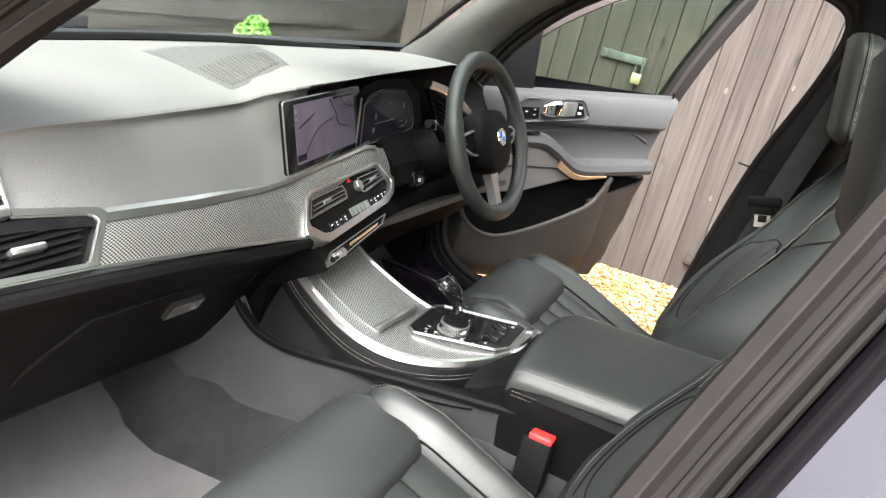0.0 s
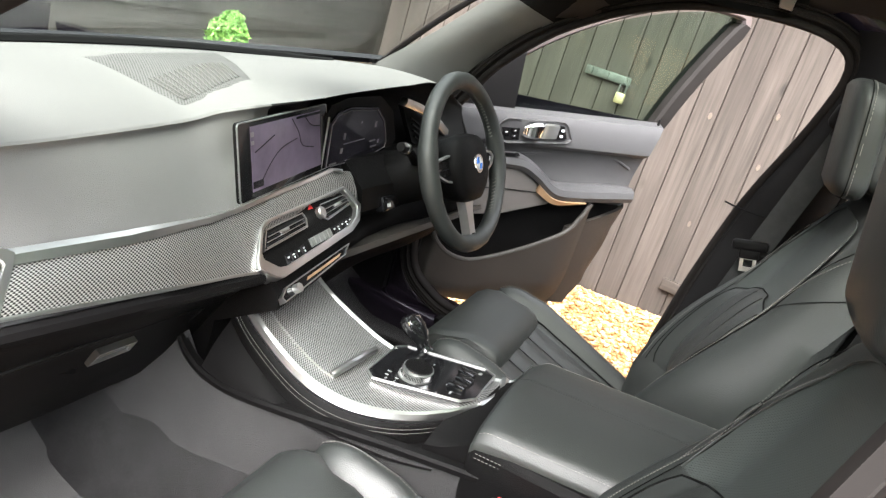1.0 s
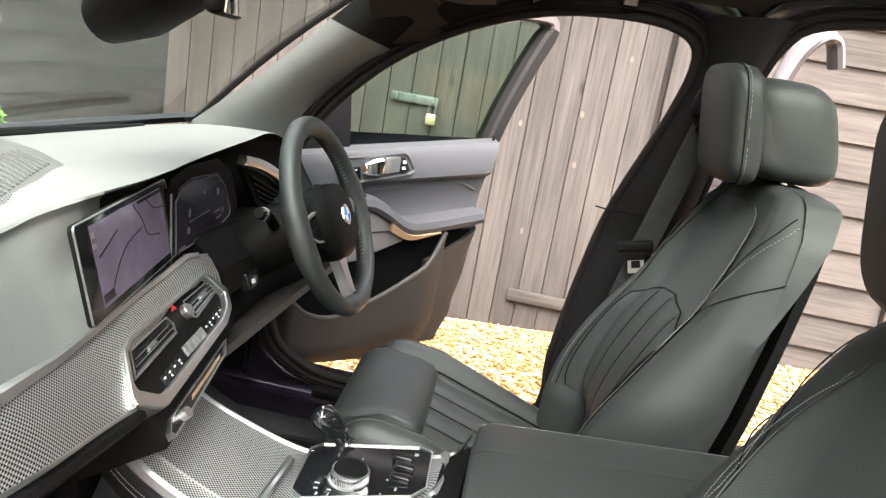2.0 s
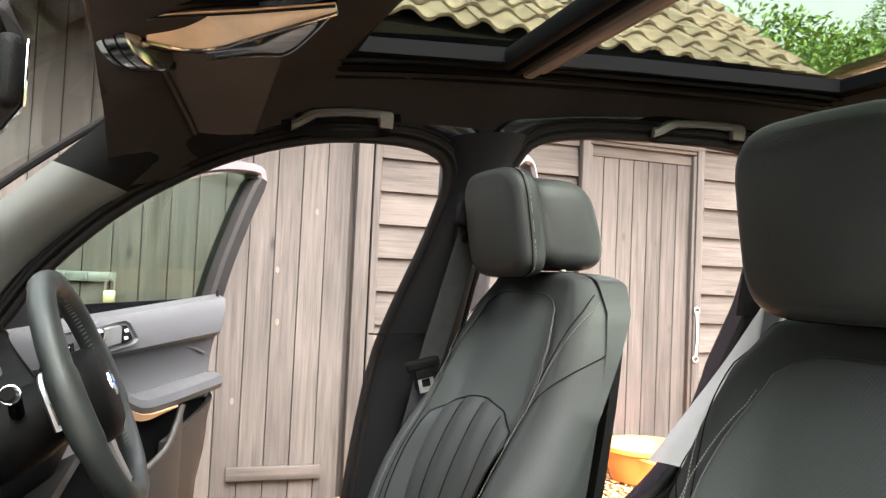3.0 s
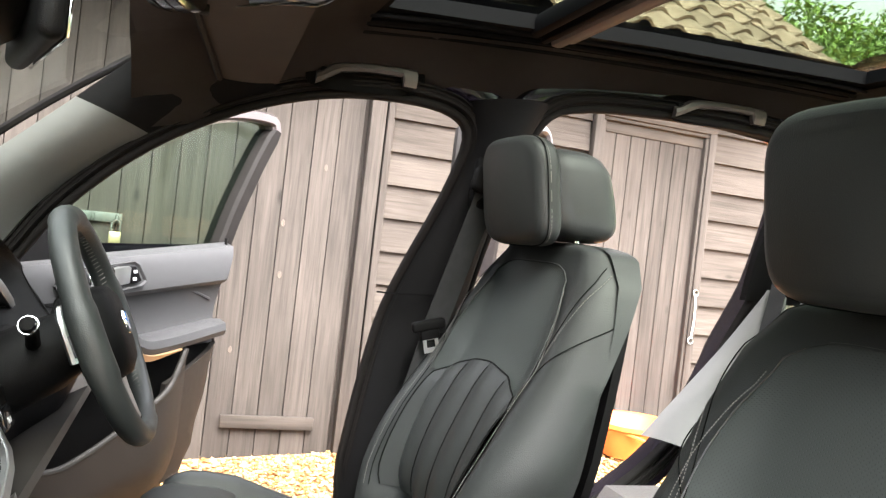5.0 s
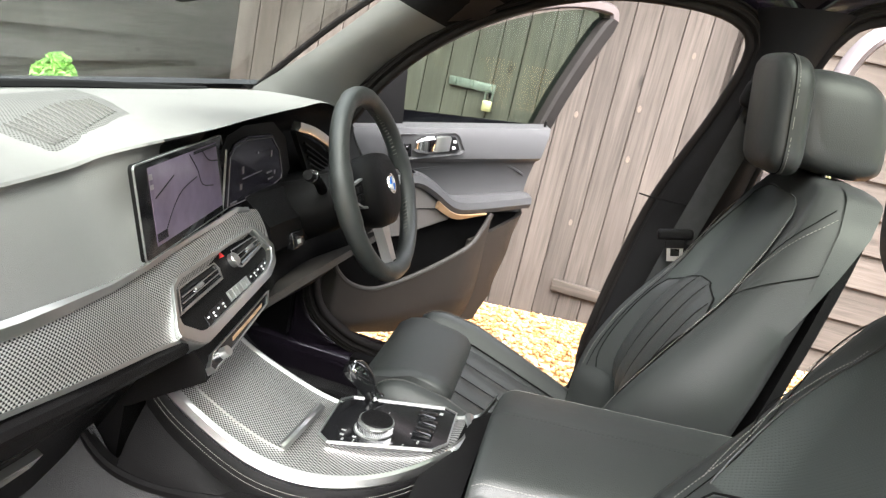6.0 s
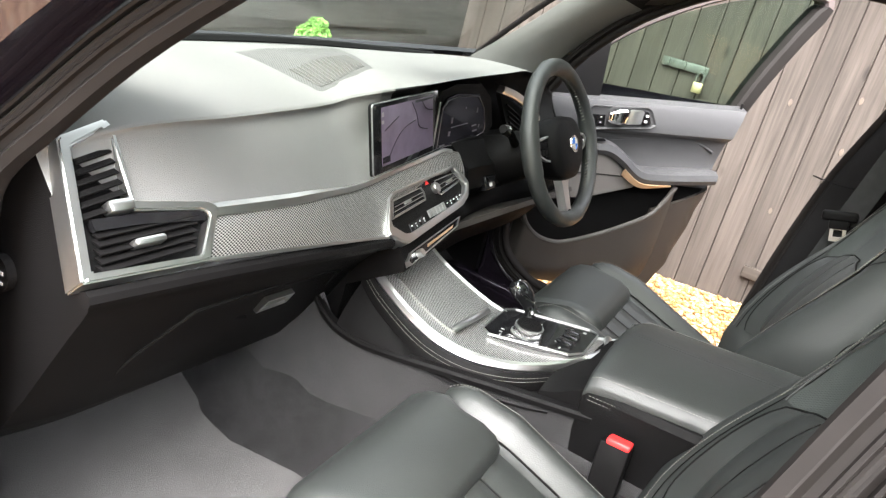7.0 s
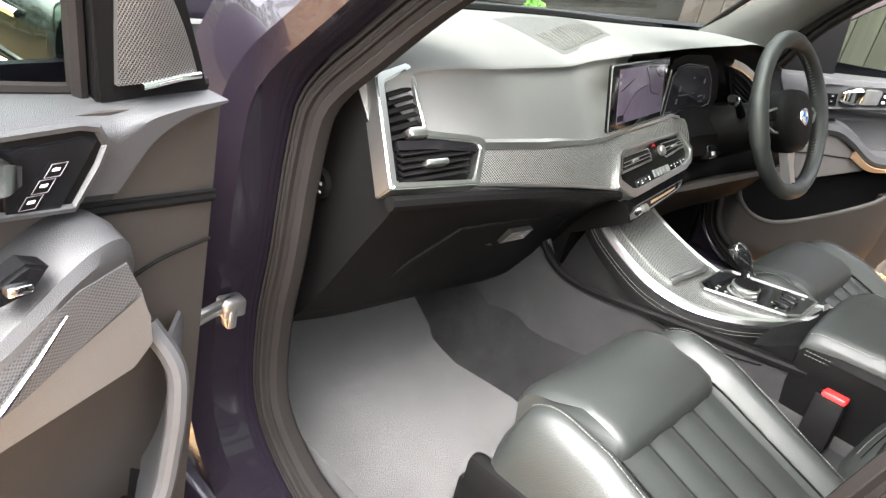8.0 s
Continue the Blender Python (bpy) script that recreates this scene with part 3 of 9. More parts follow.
def build_roof():
    """Clay pantiles over the outbuilding, up to a ridge and to a verge."""
    r = thing("tiled_roof", (2.2, -0.5, 2.35), "old brown clay pantile roof of the outbuilding", "roof", kind="structure")
    slope = math.atan(0.8)
    ca, sa = math.cos(slope), math.sin(slope)
    def at(u, y, h):
        return Vector((2.2 + u * ca - h * sa, y, 2.35 + u * sa + h * ca))
    bm = B()
    plate(bm, [at(-0.17, 2.5, -0.04), at(3.4, 2.5, -0.04), at(3.4, -2.97, -0.04), at(-0.17, -2.97, -0.04)], at(0, 0, -0.09) - at(0, 0, -0.04))
    part("roof_deck", bm, M_BOARD, r, smooth=0)
    bm = B()
    far = at(3.4, 0, 0)
    plate(bm, [at(3.4, 2.5, 0), (far.x + 3.0, 2.5, far.z - 2.4), (far.x + 3.0, -2.97, far.z - 2.4), at(3.4, -2.97, 0)], (0, 0, -0.05))
    part("far_slope", bm, M_TILE, r, smooth=0)
    width, gauge, n = 0.165, 0.19, 8
    def tile_verts():
        rows = []
        for e, h in ((0.0, 0.026), (gauge + 0.04, 0.002)):
            rows.append([(e, -width * k / n, h + 0.02 * math.sin(2 * math.pi * k / n + 0.6)) for k in range(n + 1)])
        return rows
    bm = B()
    rows = tile_verts()
    d = Vector((ca, 0, sa))
    nn = Vector((-sa, 0, ca))
    g = [[bm.verts.new(d * u + Vector((0, y, 0)) + nn * h) for u, y, h in row] for row in rows]
    lo = [[bm.verts.new(d * u + Vector((0, y, 0)) + nn * (h - 0.016)) for u, y, h in row] for row in rows]
    for k in range(n):
        bm.faces.new((g[0][k], g[0][k + 1], g[1][k + 1], g[1][k]))
        bm.faces.new((g[0][k], lo[0][k], lo[0][k + 1], g[0][k + 1]))
    for k in (0, n):
        bm.faces.new((g[0][k], g[1][k], lo[1][k], lo[0][k]))
    first = part("tile", bm, M_TILE, r, smooth=50)
    me = first.data
    rng = random.Random(9)
    used = 0
    vv, ff = [], []
    for i in range(-1, 18):
        for j in range(33):
            y = 2.45 - j * width
            if i < 0 and y > 0.4:
                continue
            p = at(i * gauge, y, rng.uniform(-0.004, 0.006)) + Vector((0, rng.uniform(-0.006, 0.006), 0))
            if y < 0.4 and used < 300 and y > -2.97 + 0.0:
                ob = first if used == 0 else new("tile", me)
                if used:
                    ob.parent = r
                    ob.matrix_parent_inverse = r.matrix_world.inverted()
                ob.location = p
                used += 1
            elif y > -2.9:
                k0 = len(vv)
                vv += [tuple(v.co + p) for v in me.vertices]
                ff += [tuple(k0 + q for q in f.vertices) for f in me.polygons]
    m2 = bpy.data.meshes.new("more_tiles")
    m2.from_pydata(vv, [], ff)
    m2.materials.append(M_TILE)
    ob = new("more_tiles", m2)
    ob.parent = r
    ob.matrix_parent_inverse = r.matrix_world.inverted()
    tagged(ob, kind="stuff")
    bm = B()
    for z in (2.31,):
        box(bm, (2.27, -0.3, z), (0.03, 5.4, 0.12), bevel=0.004)
    part("fascia", bm, M_LAP, r)
    bm = B()
    box(bm, (3.9, -2.9, 1.3), (2.8, 0.1, 2.3))
    part("gable_end", bm, M_LAPX, r)


build_roof()


def build_cross_wall():
    """The lap-boarded building past the bonnet."""
    w = thing("wall_north", (1.0, 2.75, 0.0), "dark lap-boarded shed wall past the bonnet", "wall", kind="structure")
    bm = B()
    box(bm, (1.5, 2.86, 1.3), (9.0, 0.1, 2.9))
    part("backing", bm, M_LAPX, w)
    me, z = None, 0.0
    while z < 2.6:
        if me is None:
            b2 = B()
            pts = [(0.03, 0.2), (0.015, 0.2), (-0.012, 0), (0.012, 0)]
            loft(b2, [[Vector((-4.5, py, pz)) for py, pz in pts], [Vector((4.5, py, pz)) for py, pz in pts]])
            ob = part("lap_board", b2, M_LAPX, w, smooth=0)
            me = ob.data
        else:
            ob = new("lap_board", me)
            ob.parent = w
            ob.matrix_parent_inverse = w.matrix_world.inverted()
        ob.location = (1.5, 2.775, z)
        z += 0.18
    h = thing("wall_hook", (2.9, 2.75, 1.25), "bent steel hook on the lap boards", "hook")
    bm = B()
    tube(bm, spline([(2.9, 2.745, 1.36), (2.9, 2.74, 1.2), (2.91, 2.72, 1.13), (2.87, 2.72, 1.1), (2.84, 2.73, 1.14)], 5), 0.008, 6)
    part("hook_wire", bm, M_STEEL, h)


build_cross_wall()


def leaf_cloud(name, spots, size, count, mat, parent, seed, label=""):
    """Many small bent leaves scattered through balls (centre, radius)."""
    rng = np.random.default_rng(seed)
    vv, ff = [], []
    for (cx, cy, cz, r), share in spots:
        for _ in range(int(count * share)):
            d = rng.normal(size=3)
            d /= np.linalg.norm(d)
            p = np.array((cx, cy, cz)) + d * r * rng.uniform(0.45, 1.0) ** 0.6
            a = rng.normal(size=3)
            a /= np.linalg.norm(a)
            b = np.cross(a, rng.normal(size=3))
            b /= np.linalg.norm(b)
            s = size * rng.uniform(0.6, 1.3)
            k = len(vv)
            n = np.cross(a, b) * s * 0.2
            vv += [tuple(p - a * s), tuple(p + b * s * 0.45 + n), tuple(p + a * s), tuple(p - b * s * 0.45 + n)]
            ff += [(k, k + 1, k + 2), (k, k + 2, k + 3)]
    me = bpy.data.meshes.new(name)
    me.from_pydata(vv, [], ff)
    me.materials.append(mat)
    ob = new(name, me)
    if parent:
        ob.parent = parent
        ob.matrix_parent_inverse = parent.matrix_world.inverted()
    return tagged(ob, label)


def build_tree(x, y, h, spread, mat, seed, label):
    t = thing("tree", (x, y, 0.2), label, "tree", "trees past the roof")
    rng = random.Random(seed)
    bm = B()
    tube(bm, spline([(x, y, 0), (x + 0.1, y, h * 0.35), (x - 0.1, y + 0.1, h * 0.7), (x, y, h * 0.95)], 4), [0.16 - 0.01 * k for k in range(13)], 8)
    part("trunk", bm, M_BARK, t)
    spots = []
    for k in range(15):
        z = h * rng.uniform(0.4, 1.0)
        a = rng.uniform(0, 6.28)
        q = spread * (1.15 - z / h) * rng.uniform(0.5, 1.2) + 0.15
        tip = (x + q * math.cos(a), y + q * math.sin(a), z)
        bm = B()
        tube(bm, spline([(x, y, z - 0.6), ((x + tip[0]) / 2, (y + tip[1]) / 2, z - 0.2), tip], 3), [0.05, 0.045, 0.04, 0.03, 0.025, 0.02, 0.015], 5)
        part("limb", bm, M_BARK, t)
        spots.append(((tip[0], tip[1], tip[2], rng.uniform(0.3, 0.75)), rng.uniform(0.5, 1.3) / 15))
    leaf_cloud("crown", spots, 0.044, 15000, mat, t, seed)


for k, (x, y, h, s, m, lb) in enumerate(((10.5, -10.8, 6.0, 1.3, M_LEAF, "slender young green tree past the roof"), (11.5, -13.2, 6.6, 1.5, M_LEAF_Y, "yellowish young tree past the roof"),
                                         (12.0, -15.2, 7.6, 1.5, M_LEAF, "slender young green tree past the roof"), (11.8, -17.6, 9.0, 2.2, M_LEAF, "tall spreading green tree past the roof"),
                                         (12.5, -21.0, 9.5, 2.6, M_LEAF, "tall spreading green tree past the roof"))):
    build_tree(x, y, h, s, m, 20 + k, lb)


def build_hedge(name, x0, y0, x1, y1, h, seed, label, mat, leaf=0.075, count=30000):
    rng = random.Random(seed)
    spots = []
    n = 26
    for k in range(n):
        f = (k + 0.5) / n
        for z in (0.3, 0.6, 0.9):
            spots.append(((x0 + (x1 - x0) * f + rng.uniform(-0.3, 0.3), y0 + (y1 - y0) * f + rng.uniform(-0.3, 0.3), h * z + rng.uniform(-0.2, 0.2), h * 0.28), 1 / (3 * n)))
    ob = leaf_cloud(name, spots, leaf, count, mat, None, seed)
    tagged(ob, label, "hedge", kind="stuff")


build_hedge("hedge", 9.5, -8.5, 11.0, -24, 5.2, 41, "tall green hedge behind the outbuilding", M_LEAF, 0.075, 95000)
build_hedge("hedge", -7.0, 7.5, 1.2, 8.5, 2.6, 42, "green garden hedge across the end of the drive", M_LEAF)
build_hedge("hedge", -8.5, -9.0, -7.5, 7.5, 3.0, 43, "green garden hedge along the drive", M_LEAF)


def build_topiary():
    x, y = 2.25, 2.3
    t = thing("topiary", (x, y, ground_z(x, y)), "bright green clipped bush in a dark pot", "bush")
    bm = B()
    cyl(bm, (x, y, ground_z(x, y)), (x, y, 0.3), 0.13, 0.17, 20)
    part("pot", bm, M_POT, t)
    spots = [((x, y, 0.42, 0.18), 0.3), ((x + 0.02, y, 0.57, 0.15), 0.3), ((x - 0.01, y, 0.69, 0.11), 0.25), ((x + 0.01, y, 0.77, 0.06), 0.15)]
    leaf_cloud("foliage", spots, 0.022, 5200, M_TOPIARY, t, 7)


build_topiary()


def build_crate():
    """The orange tub by the outbuilding."""
    t = thing("orange_tub", (2.25, -2.2, ground_z(2.25, -2.2)), "bright orange plastic tub on the gravel by the wall", "tub")
    z0 = ground_z(2.25, -2.2)
    bm = B()
    rings = []
    for r, z in ((0.15, 0), (0.19, 0.13), (0.205, 0.14), (0.205, 0.16), (0.185, 0.155), (0.14, 0.03)):
        rings.append([Vector((2.25 + r * math.cos(a), -2.2 + 1.1 * r * math.sin(a), z0 + z)) for a in np.linspace(0, 2 * math.pi, 25)[:-1]])
    loft(bm, rings)
    part("bucket", bm, M_ORANGE, t)
    bm = B()
    tube(bm, spline([(2.25, -2.0, z0 + 0.14), (2.06, -2.1, z0 + 0.12), (2.02, -2.2, z0 + 0.09), (2.06, -2.3, z0 + 0.12), (2.25, -2.41, z0 + 0.14)], 4), 0.008, 6)
    part("handle", bm, M_ORANGE, t)


build_crate()

# ---- the car's shell ----
XC = -0.03


def side_d(z):
    """Half width of the cabin's side at a height."""
    return 0.80 - 0.45 * max(0.0, z - 1.0) + 0.04 * max(0.0, 1.0 - z)


SKEW = -0.11


def lag(s):
    """The body stands slightly askew: its passenger side lies further back."""
    return SKEW if s < 0 else 0.0


FRONT_OPEN = [(-0.40, 0.52), (-0.16, 0.495), (0.06, 0.495), (0.15, 0.515), (0.225, 0.57), (0.25, 0.68), (0.247, 0.79), (0.25, 0.92), (0.24, 1.01), (0.20, 1.075), (0.125, 1.175),
              (0.0, 1.288), (-0.15, 1.375), (-0.3, 1.425), (-0.44, 1.44), (-0.545, 1.43), (-0.578, 1.385), (-0.545, 1.27), (-0.475, 1.07), (-0.42, 0.87), (-0.40, 0.68)]
REAR_OPEN = [(-0.70, 0.6), (-0.685, 0.8), (-0.68, 1.1), (-0.70, 1.3), (-0.725, 1.42), (-0.79, 1.475), (-1.0, 1.497), (-1.30, 1.497), (-1.385, 1.462), (-1.412, 1.37),
             (-1.435, 1.2), (-1.43, 1.1), (-1.40, 0.95), (-1.31, 0.77), (-1.15, 0.62), (-0.95, 0.53)]


def closed_curve(pts, n=4):
    p = [pts[-1]] + list(pts) + [pts[0], pts[1]]
    c = spline(p, n)
    return [tuple(q) for q in c[n:n + n * len(pts)]]


def rail_loop(bm, curve, s, w_in, w_out, a, b, round_=0.012):
    """A band round an opening: from w_in to w_out outside the curve, between a and b across the car."""
    n = len(curve)
    area = sum(curve[k][0] * curve[(k + 1) % n][1] - curve[(k + 1) % n][0] * curve[k][1] for k in range(n))
    sg = 1 if area > 0 else -1
    rings = []
    for k in range(n):
        (y0, z0), (y1, z1) = curve[k - 1], curve[(k + 1) % n]
        t = Vector((y1 - y0, z1 - z0)).normalized()
        nx = Vector((t.y, -t.x)) * sg
        y, z = curve[k]
        d = side_d(z)
        wi, wo = w_in, w_out(y, z) if callable(w_out) else w_out
        r = min(round_, (wo - wi) * 0.45, (b - a) * 0.45)
        cs = [(1 - math.cos(radians(q)), 1 - math.sin(radians(q))) for q in (0, 30, 60, 90)]
        prof = [(wi + r * p, a + r * q) for p, q in cs] + [(wo - r * p, a + r * q) for p, q in cs[::-1]] + [(wo, b - r), (wo - r, b), (wi + r, b), (wi, b - r)]
        rings.append([Vector((XC + s * (d + h), y + lag(s) + nx.x * q, z + nx.y * q)) for q, h in prof])
    vs = [[bm.verts.new(p) for p in r] for r in rings]
    for i in range(n):
        p, q = vs[i], vs[(i + 1) % n]
        for j in range(12):
            bm.faces.new((p[j], p[(j + 1) % 12], q[(j + 1) % 12], q[j]))
    return bm


# the driver's side pillar edge is moved back to fit the camera's view
SET_BACK = {1.43: 0.0, 1.385: -0.012, 1.27: -0.028, 1.07: -0.038, 0.87: -0.055, 0.68: -0.05, 0.52: -0.03}
DRIVER_OPEN = [(y + (SET_BACK[z] if y < -0.39 and z in SET_BACK else 0.0), z) for y, z in FRONT_OPEN]
FC = {1: closed_curve(DRIVER_OPEN), -1: closed_curve(FRONT_OPEN)}
RC = closed_curve(REAR_OPEN)
body = thing("car_body", (XC, -0.4, 0.2), "dark violet metallic car body with both front doors open", "car", kind="structure")


def front_width(y, z):
    return 0.11 if z > 1.05 else (0.17 if y > -0.3 else 0.09)


def build_sides():
    for s in (1, -1):
        bm = B()
        rail_loop(bm, FC[s], s, 0.031, front_width, -0.018, 0.09, 0.024)
        part("door_frame", bm, M_PAINT, body)
        bm = B()
        rail_loop(bm, RC, s, 0.014, 0.07, -0.02, 0.085)
        part("door_frame", bm, M_PAINT, body)
        # rubber seals round the openings, in three lips
        for c in (FC[s], RC):
            for w0, w1, x0, x1 in ((-0.010, 0.006, -0.034, -0.004), (0.004, 0.030, -0.038, 0.002)):
                bm = B()
                rail_loop(bm, c, s, w0, w1, x0, x1, 0.014)
                part("door_seal", bm, M_RUBBER, body)
            for w0 in (0.009, 0.0175, 0.026):
                bm = B()
                rail_loop(bm, c, s, w0, w0 + 0.0045, -0.0405, 0.0035, 0.002)
                part("seal_rib", bm, M_RUBBER, body)
        # pillar trims
        bm = B()
        WSE = spline([(0.44, 1.075), (0.422, 1.09), (0.26, 1.217), (0.14, 1.322), (0.053, 1.40), (0.0, 1.445)], 4)
        OPE = spline([(0.235, 1.03), (0.225, 1.09), (0.13, 1.205), (0.03, 1.285), (-0.1, 1.365), (-0.22, 1.418)], 4)

        def apil(u, v):
            i = min(len(WSE) - 1, int(round(u * (len(WSE) - 1))))
            (ya, za), (yb, zb) = WSE[i], OPE[i]
            y, z = ya + (yb - ya) * v, za + (zb - za) * v
            da = 0.665 - 0.12 * max(0, za - 1.09) / 0.34
            db = side_d(zb) - 0.03
            return (XC + s * (da + (db - da) * v - 0.028 * math.sin(math.pi * v)), y + lag(s), z)
        m = len(WSE) - 1
        k = 13
        sheet(bm, lambda u, v: apil(u * k / m, v), k, 8, thick=(s * 0.02, 0, 0))
        part("a_pillar_trim", bm, M_DASH, body, "grey grained plastic pillar trim")
        bm = B()
        sheet(bm, lambda u, v: apil((k + u * (m - k)) / m, v), m - k, 8, thick=(s * 0.02, 0, 0))
        part("pillar_cap", bm, M_PILLAR, body)
        bm = B()
        k = 1.0 if s > 0 else 0.0
        FE = spline([(-0.405 - 0.035 * k, 0.55), (-0.425 - 0.055 * k, 0.87), (-0.478 - 0.038 * k, 1.07), (-0.55 - 0.028 * k, 1.27), (-0.585 - 0.012 * k, 1.385), (-0.575, 1.455)], 4)
        RE = spline([(-0.70, 0.55), (-0.682, 0.87), (-0.678, 1.07), (-0.692, 1.27), (-0.715, 1.40), (-0.74, 1.47)], 4)

        def bpil(u, v):
            i = min(len(FE) - 1, int(round(u * (len(FE) - 1))))
            (ya, za), (yb, zb) = FE[i], RE[i]
            z = za + (zb - za) * v
            return (XC + s * (side_d(z) - 0.03 - 0.055 * math.sin(math.pi * v) ** 0.7), ya + (yb - ya) * v + lag(s), z)
        sheet(bm, bpil, len(FE) - 1, 10, thick=(s * 0.015, 0, 0))
        part("b_pillar_trim", bm, M_PILLAR, body, "black cloth-covered pillar trim")
        bm = B()
        tube(bm, [(XC + s * (side_d(1.05) - 0.034 - 0.055 * math.sin(math.pi * k / 10) ** 0.7), -0.475 - 0.2 * k / 10 + lag(s), 1.055 + 0.015 * k / 10) for k in range(11)], 0.0018, 5)
        part("trim_joint", bm, M_SEAM, body)
        # rear pillar
        bm = B()

        def cpil(u, v):
            z = 1.12 + 0.38 * u
            y0 = -1.405 + (0.035 if z > 1.4 else 0)
            return (XC + s * (side_d(z) - 0.03 - 0.06 * v), y0 - 0.30 * v + 0.03 * math.sin(u * 3.1) + lag(s), z)
        sheet(bm, cpil, 8, 6, thick=(s * 0.02, 0, 0))
        part("c_pillar_trim", bm, M_PILLAR, body)
        # sill, with its scuff plate
        bm = B()
        box(bm, (XC + s * 0.84, -0.65 + lag(s), 0.385), (0.2, 2.5, 0.17), bevel=0.03, seg=3)
        part("sill", bm, M_PAINT, body)
        bm = B()
        box(bm, (XC + s * 0.79, -0.15 + lag(s), 0.468), (0.09, 0.5, 0.02), bevel=0.006)
        part("scuff_plate", bm, M_PLASTIC, body)
        # quarter, wing and rear side panels
        bm = B()
        sheet(bm, lambda u, v: (XC + s * (0.90 + 0.06 * math.sin(math.pi * u)), 0.42 + lag(s) + 1.4 * v, 0.4 + u * (0.50 - 0.1 * v)), 8, 10, thick=(-s * 0.06, 0, 0))
        part("front_wing", bm, M_PAINT, body)
        bm = B()
        sheet(bm, lambda u, v: (XC + s * (0.89 + 0.05 * math.sin(math.pi * u) - 0.1 * v), -1.51 - 0.70 * v, 0.45 + u * 0.62), 8, 8, thick=(-s * 0.05, 0, 0))
        part("rear_quarter", bm, M_PAINT, body)
        bm = B()
        sheet(bm, lambda u, v: (XC + s * (0.80 - 0.19 * u - 0.06 * v), -1.5 - (0.62 - 0.12 * u) * v, 1.06 + 0.42 * u), 4, 6, thick=(-s * 0.01, 0, 0))
        part("quarter_glass", bm, M_DG, body)
        # wheels
        for y in (1.08, -1.72):
            bm = B()
            cyl(bm, (XC + s * 0.72, y, 0.28 - 0.07 * y), (XC + s * 0.95, y, 0.28 - 0.07 * y), 0.35, n=36)
            part("tyre", bm, M_RUBBER, body)
            bm = B()
            cyl(bm, (XC + s * 0.9, y, 0.28 - 0.07 * y), (XC + s * 0.957, y, 0.28 - 0.07 * y), 0.24, 0.22, n=30)
            part("rim", bm, M_SILVER, body)


build_sides()


def roof_z(x, y):
    """The headliner's height."""
    y_ = [0.05, -0.15, -0.36, -0.7, -1.37, -1.8, -2.1]
    z_ = [1.43, 1.492, 1.545, 1.57, 1.6, 1.57, 1.5]
    z = float(np.interp(-y, [-q for q in y_], z_))
    d = abs(x - XC)
    k = max(0.0, (d - 0.40) / 0.19)
    edge = float(np.interp(-y, [-0.05, 0.1, 0.15, 0.3, 0.44, 1.0, 1.3, 2.1], [1.33, 1.37, 1.40, 1.45, 1.468, 1.522, 1.522, 1.45]))
    return z - (z - edge) * k ** 1.6


def build_roof_lining():
    xs = sorted([-0.62, -0.585, -0.555, -0.52, -0.49, -0.46, -0.425, 0.425, 0.46, 0.49, 0.52, 0.555, 0.585, 0.62] + [-0.3, -0.15, 0.0, 0.15, 0.3])
    ys = [0.03, -0.03, -0.08, -0.15, -0.22, -0.28, -0.335, -0.5, -0.65, -0.8, -1.0, -1.2, -1.39, -1.5, -1.7, -1.9, -2.1]
    for nm, up, mat in (("headliner", 0.0, M_LINER), ("roof_skin", 0.07, M_PAINT)):
        bm = B()
        v = {}
        for x in xs:
            for y in ys:
                v[x, y] = bm.verts.new((XC + x * (1 - 0.06 * max(0, y + 0.1)), y + 0.085 * min(0, x - 0.4), roof_z(XC + x, y) + up))
        for i in range(len(xs) - 1):
            for j in range(len(ys) - 1):
                xm, ym = (xs[i] + xs[i + 1]) / 2, (ys[j] + ys[j + 1]) / 2
                if abs(xm) < 0.46 and -1.39 < ym < -0.335:
                    continue
                bm.faces.new((v[xs[i], ys[j]], v[xs[i + 1], ys[j]], v[xs[i + 1], ys[j + 1]], v[xs[i], ys[j + 1]]))
        bmesh.ops.solidify(bm, geom=bm.faces[:], thickness=0.012)
        ob = part(nm, bm, mat, None if up == 0 else body, smooth=60)
        if up == 0:
            tagged(ob, "dark anthracite fabric headliner round the glass roof", "headliner", kind="structure")


build_roof_lining()


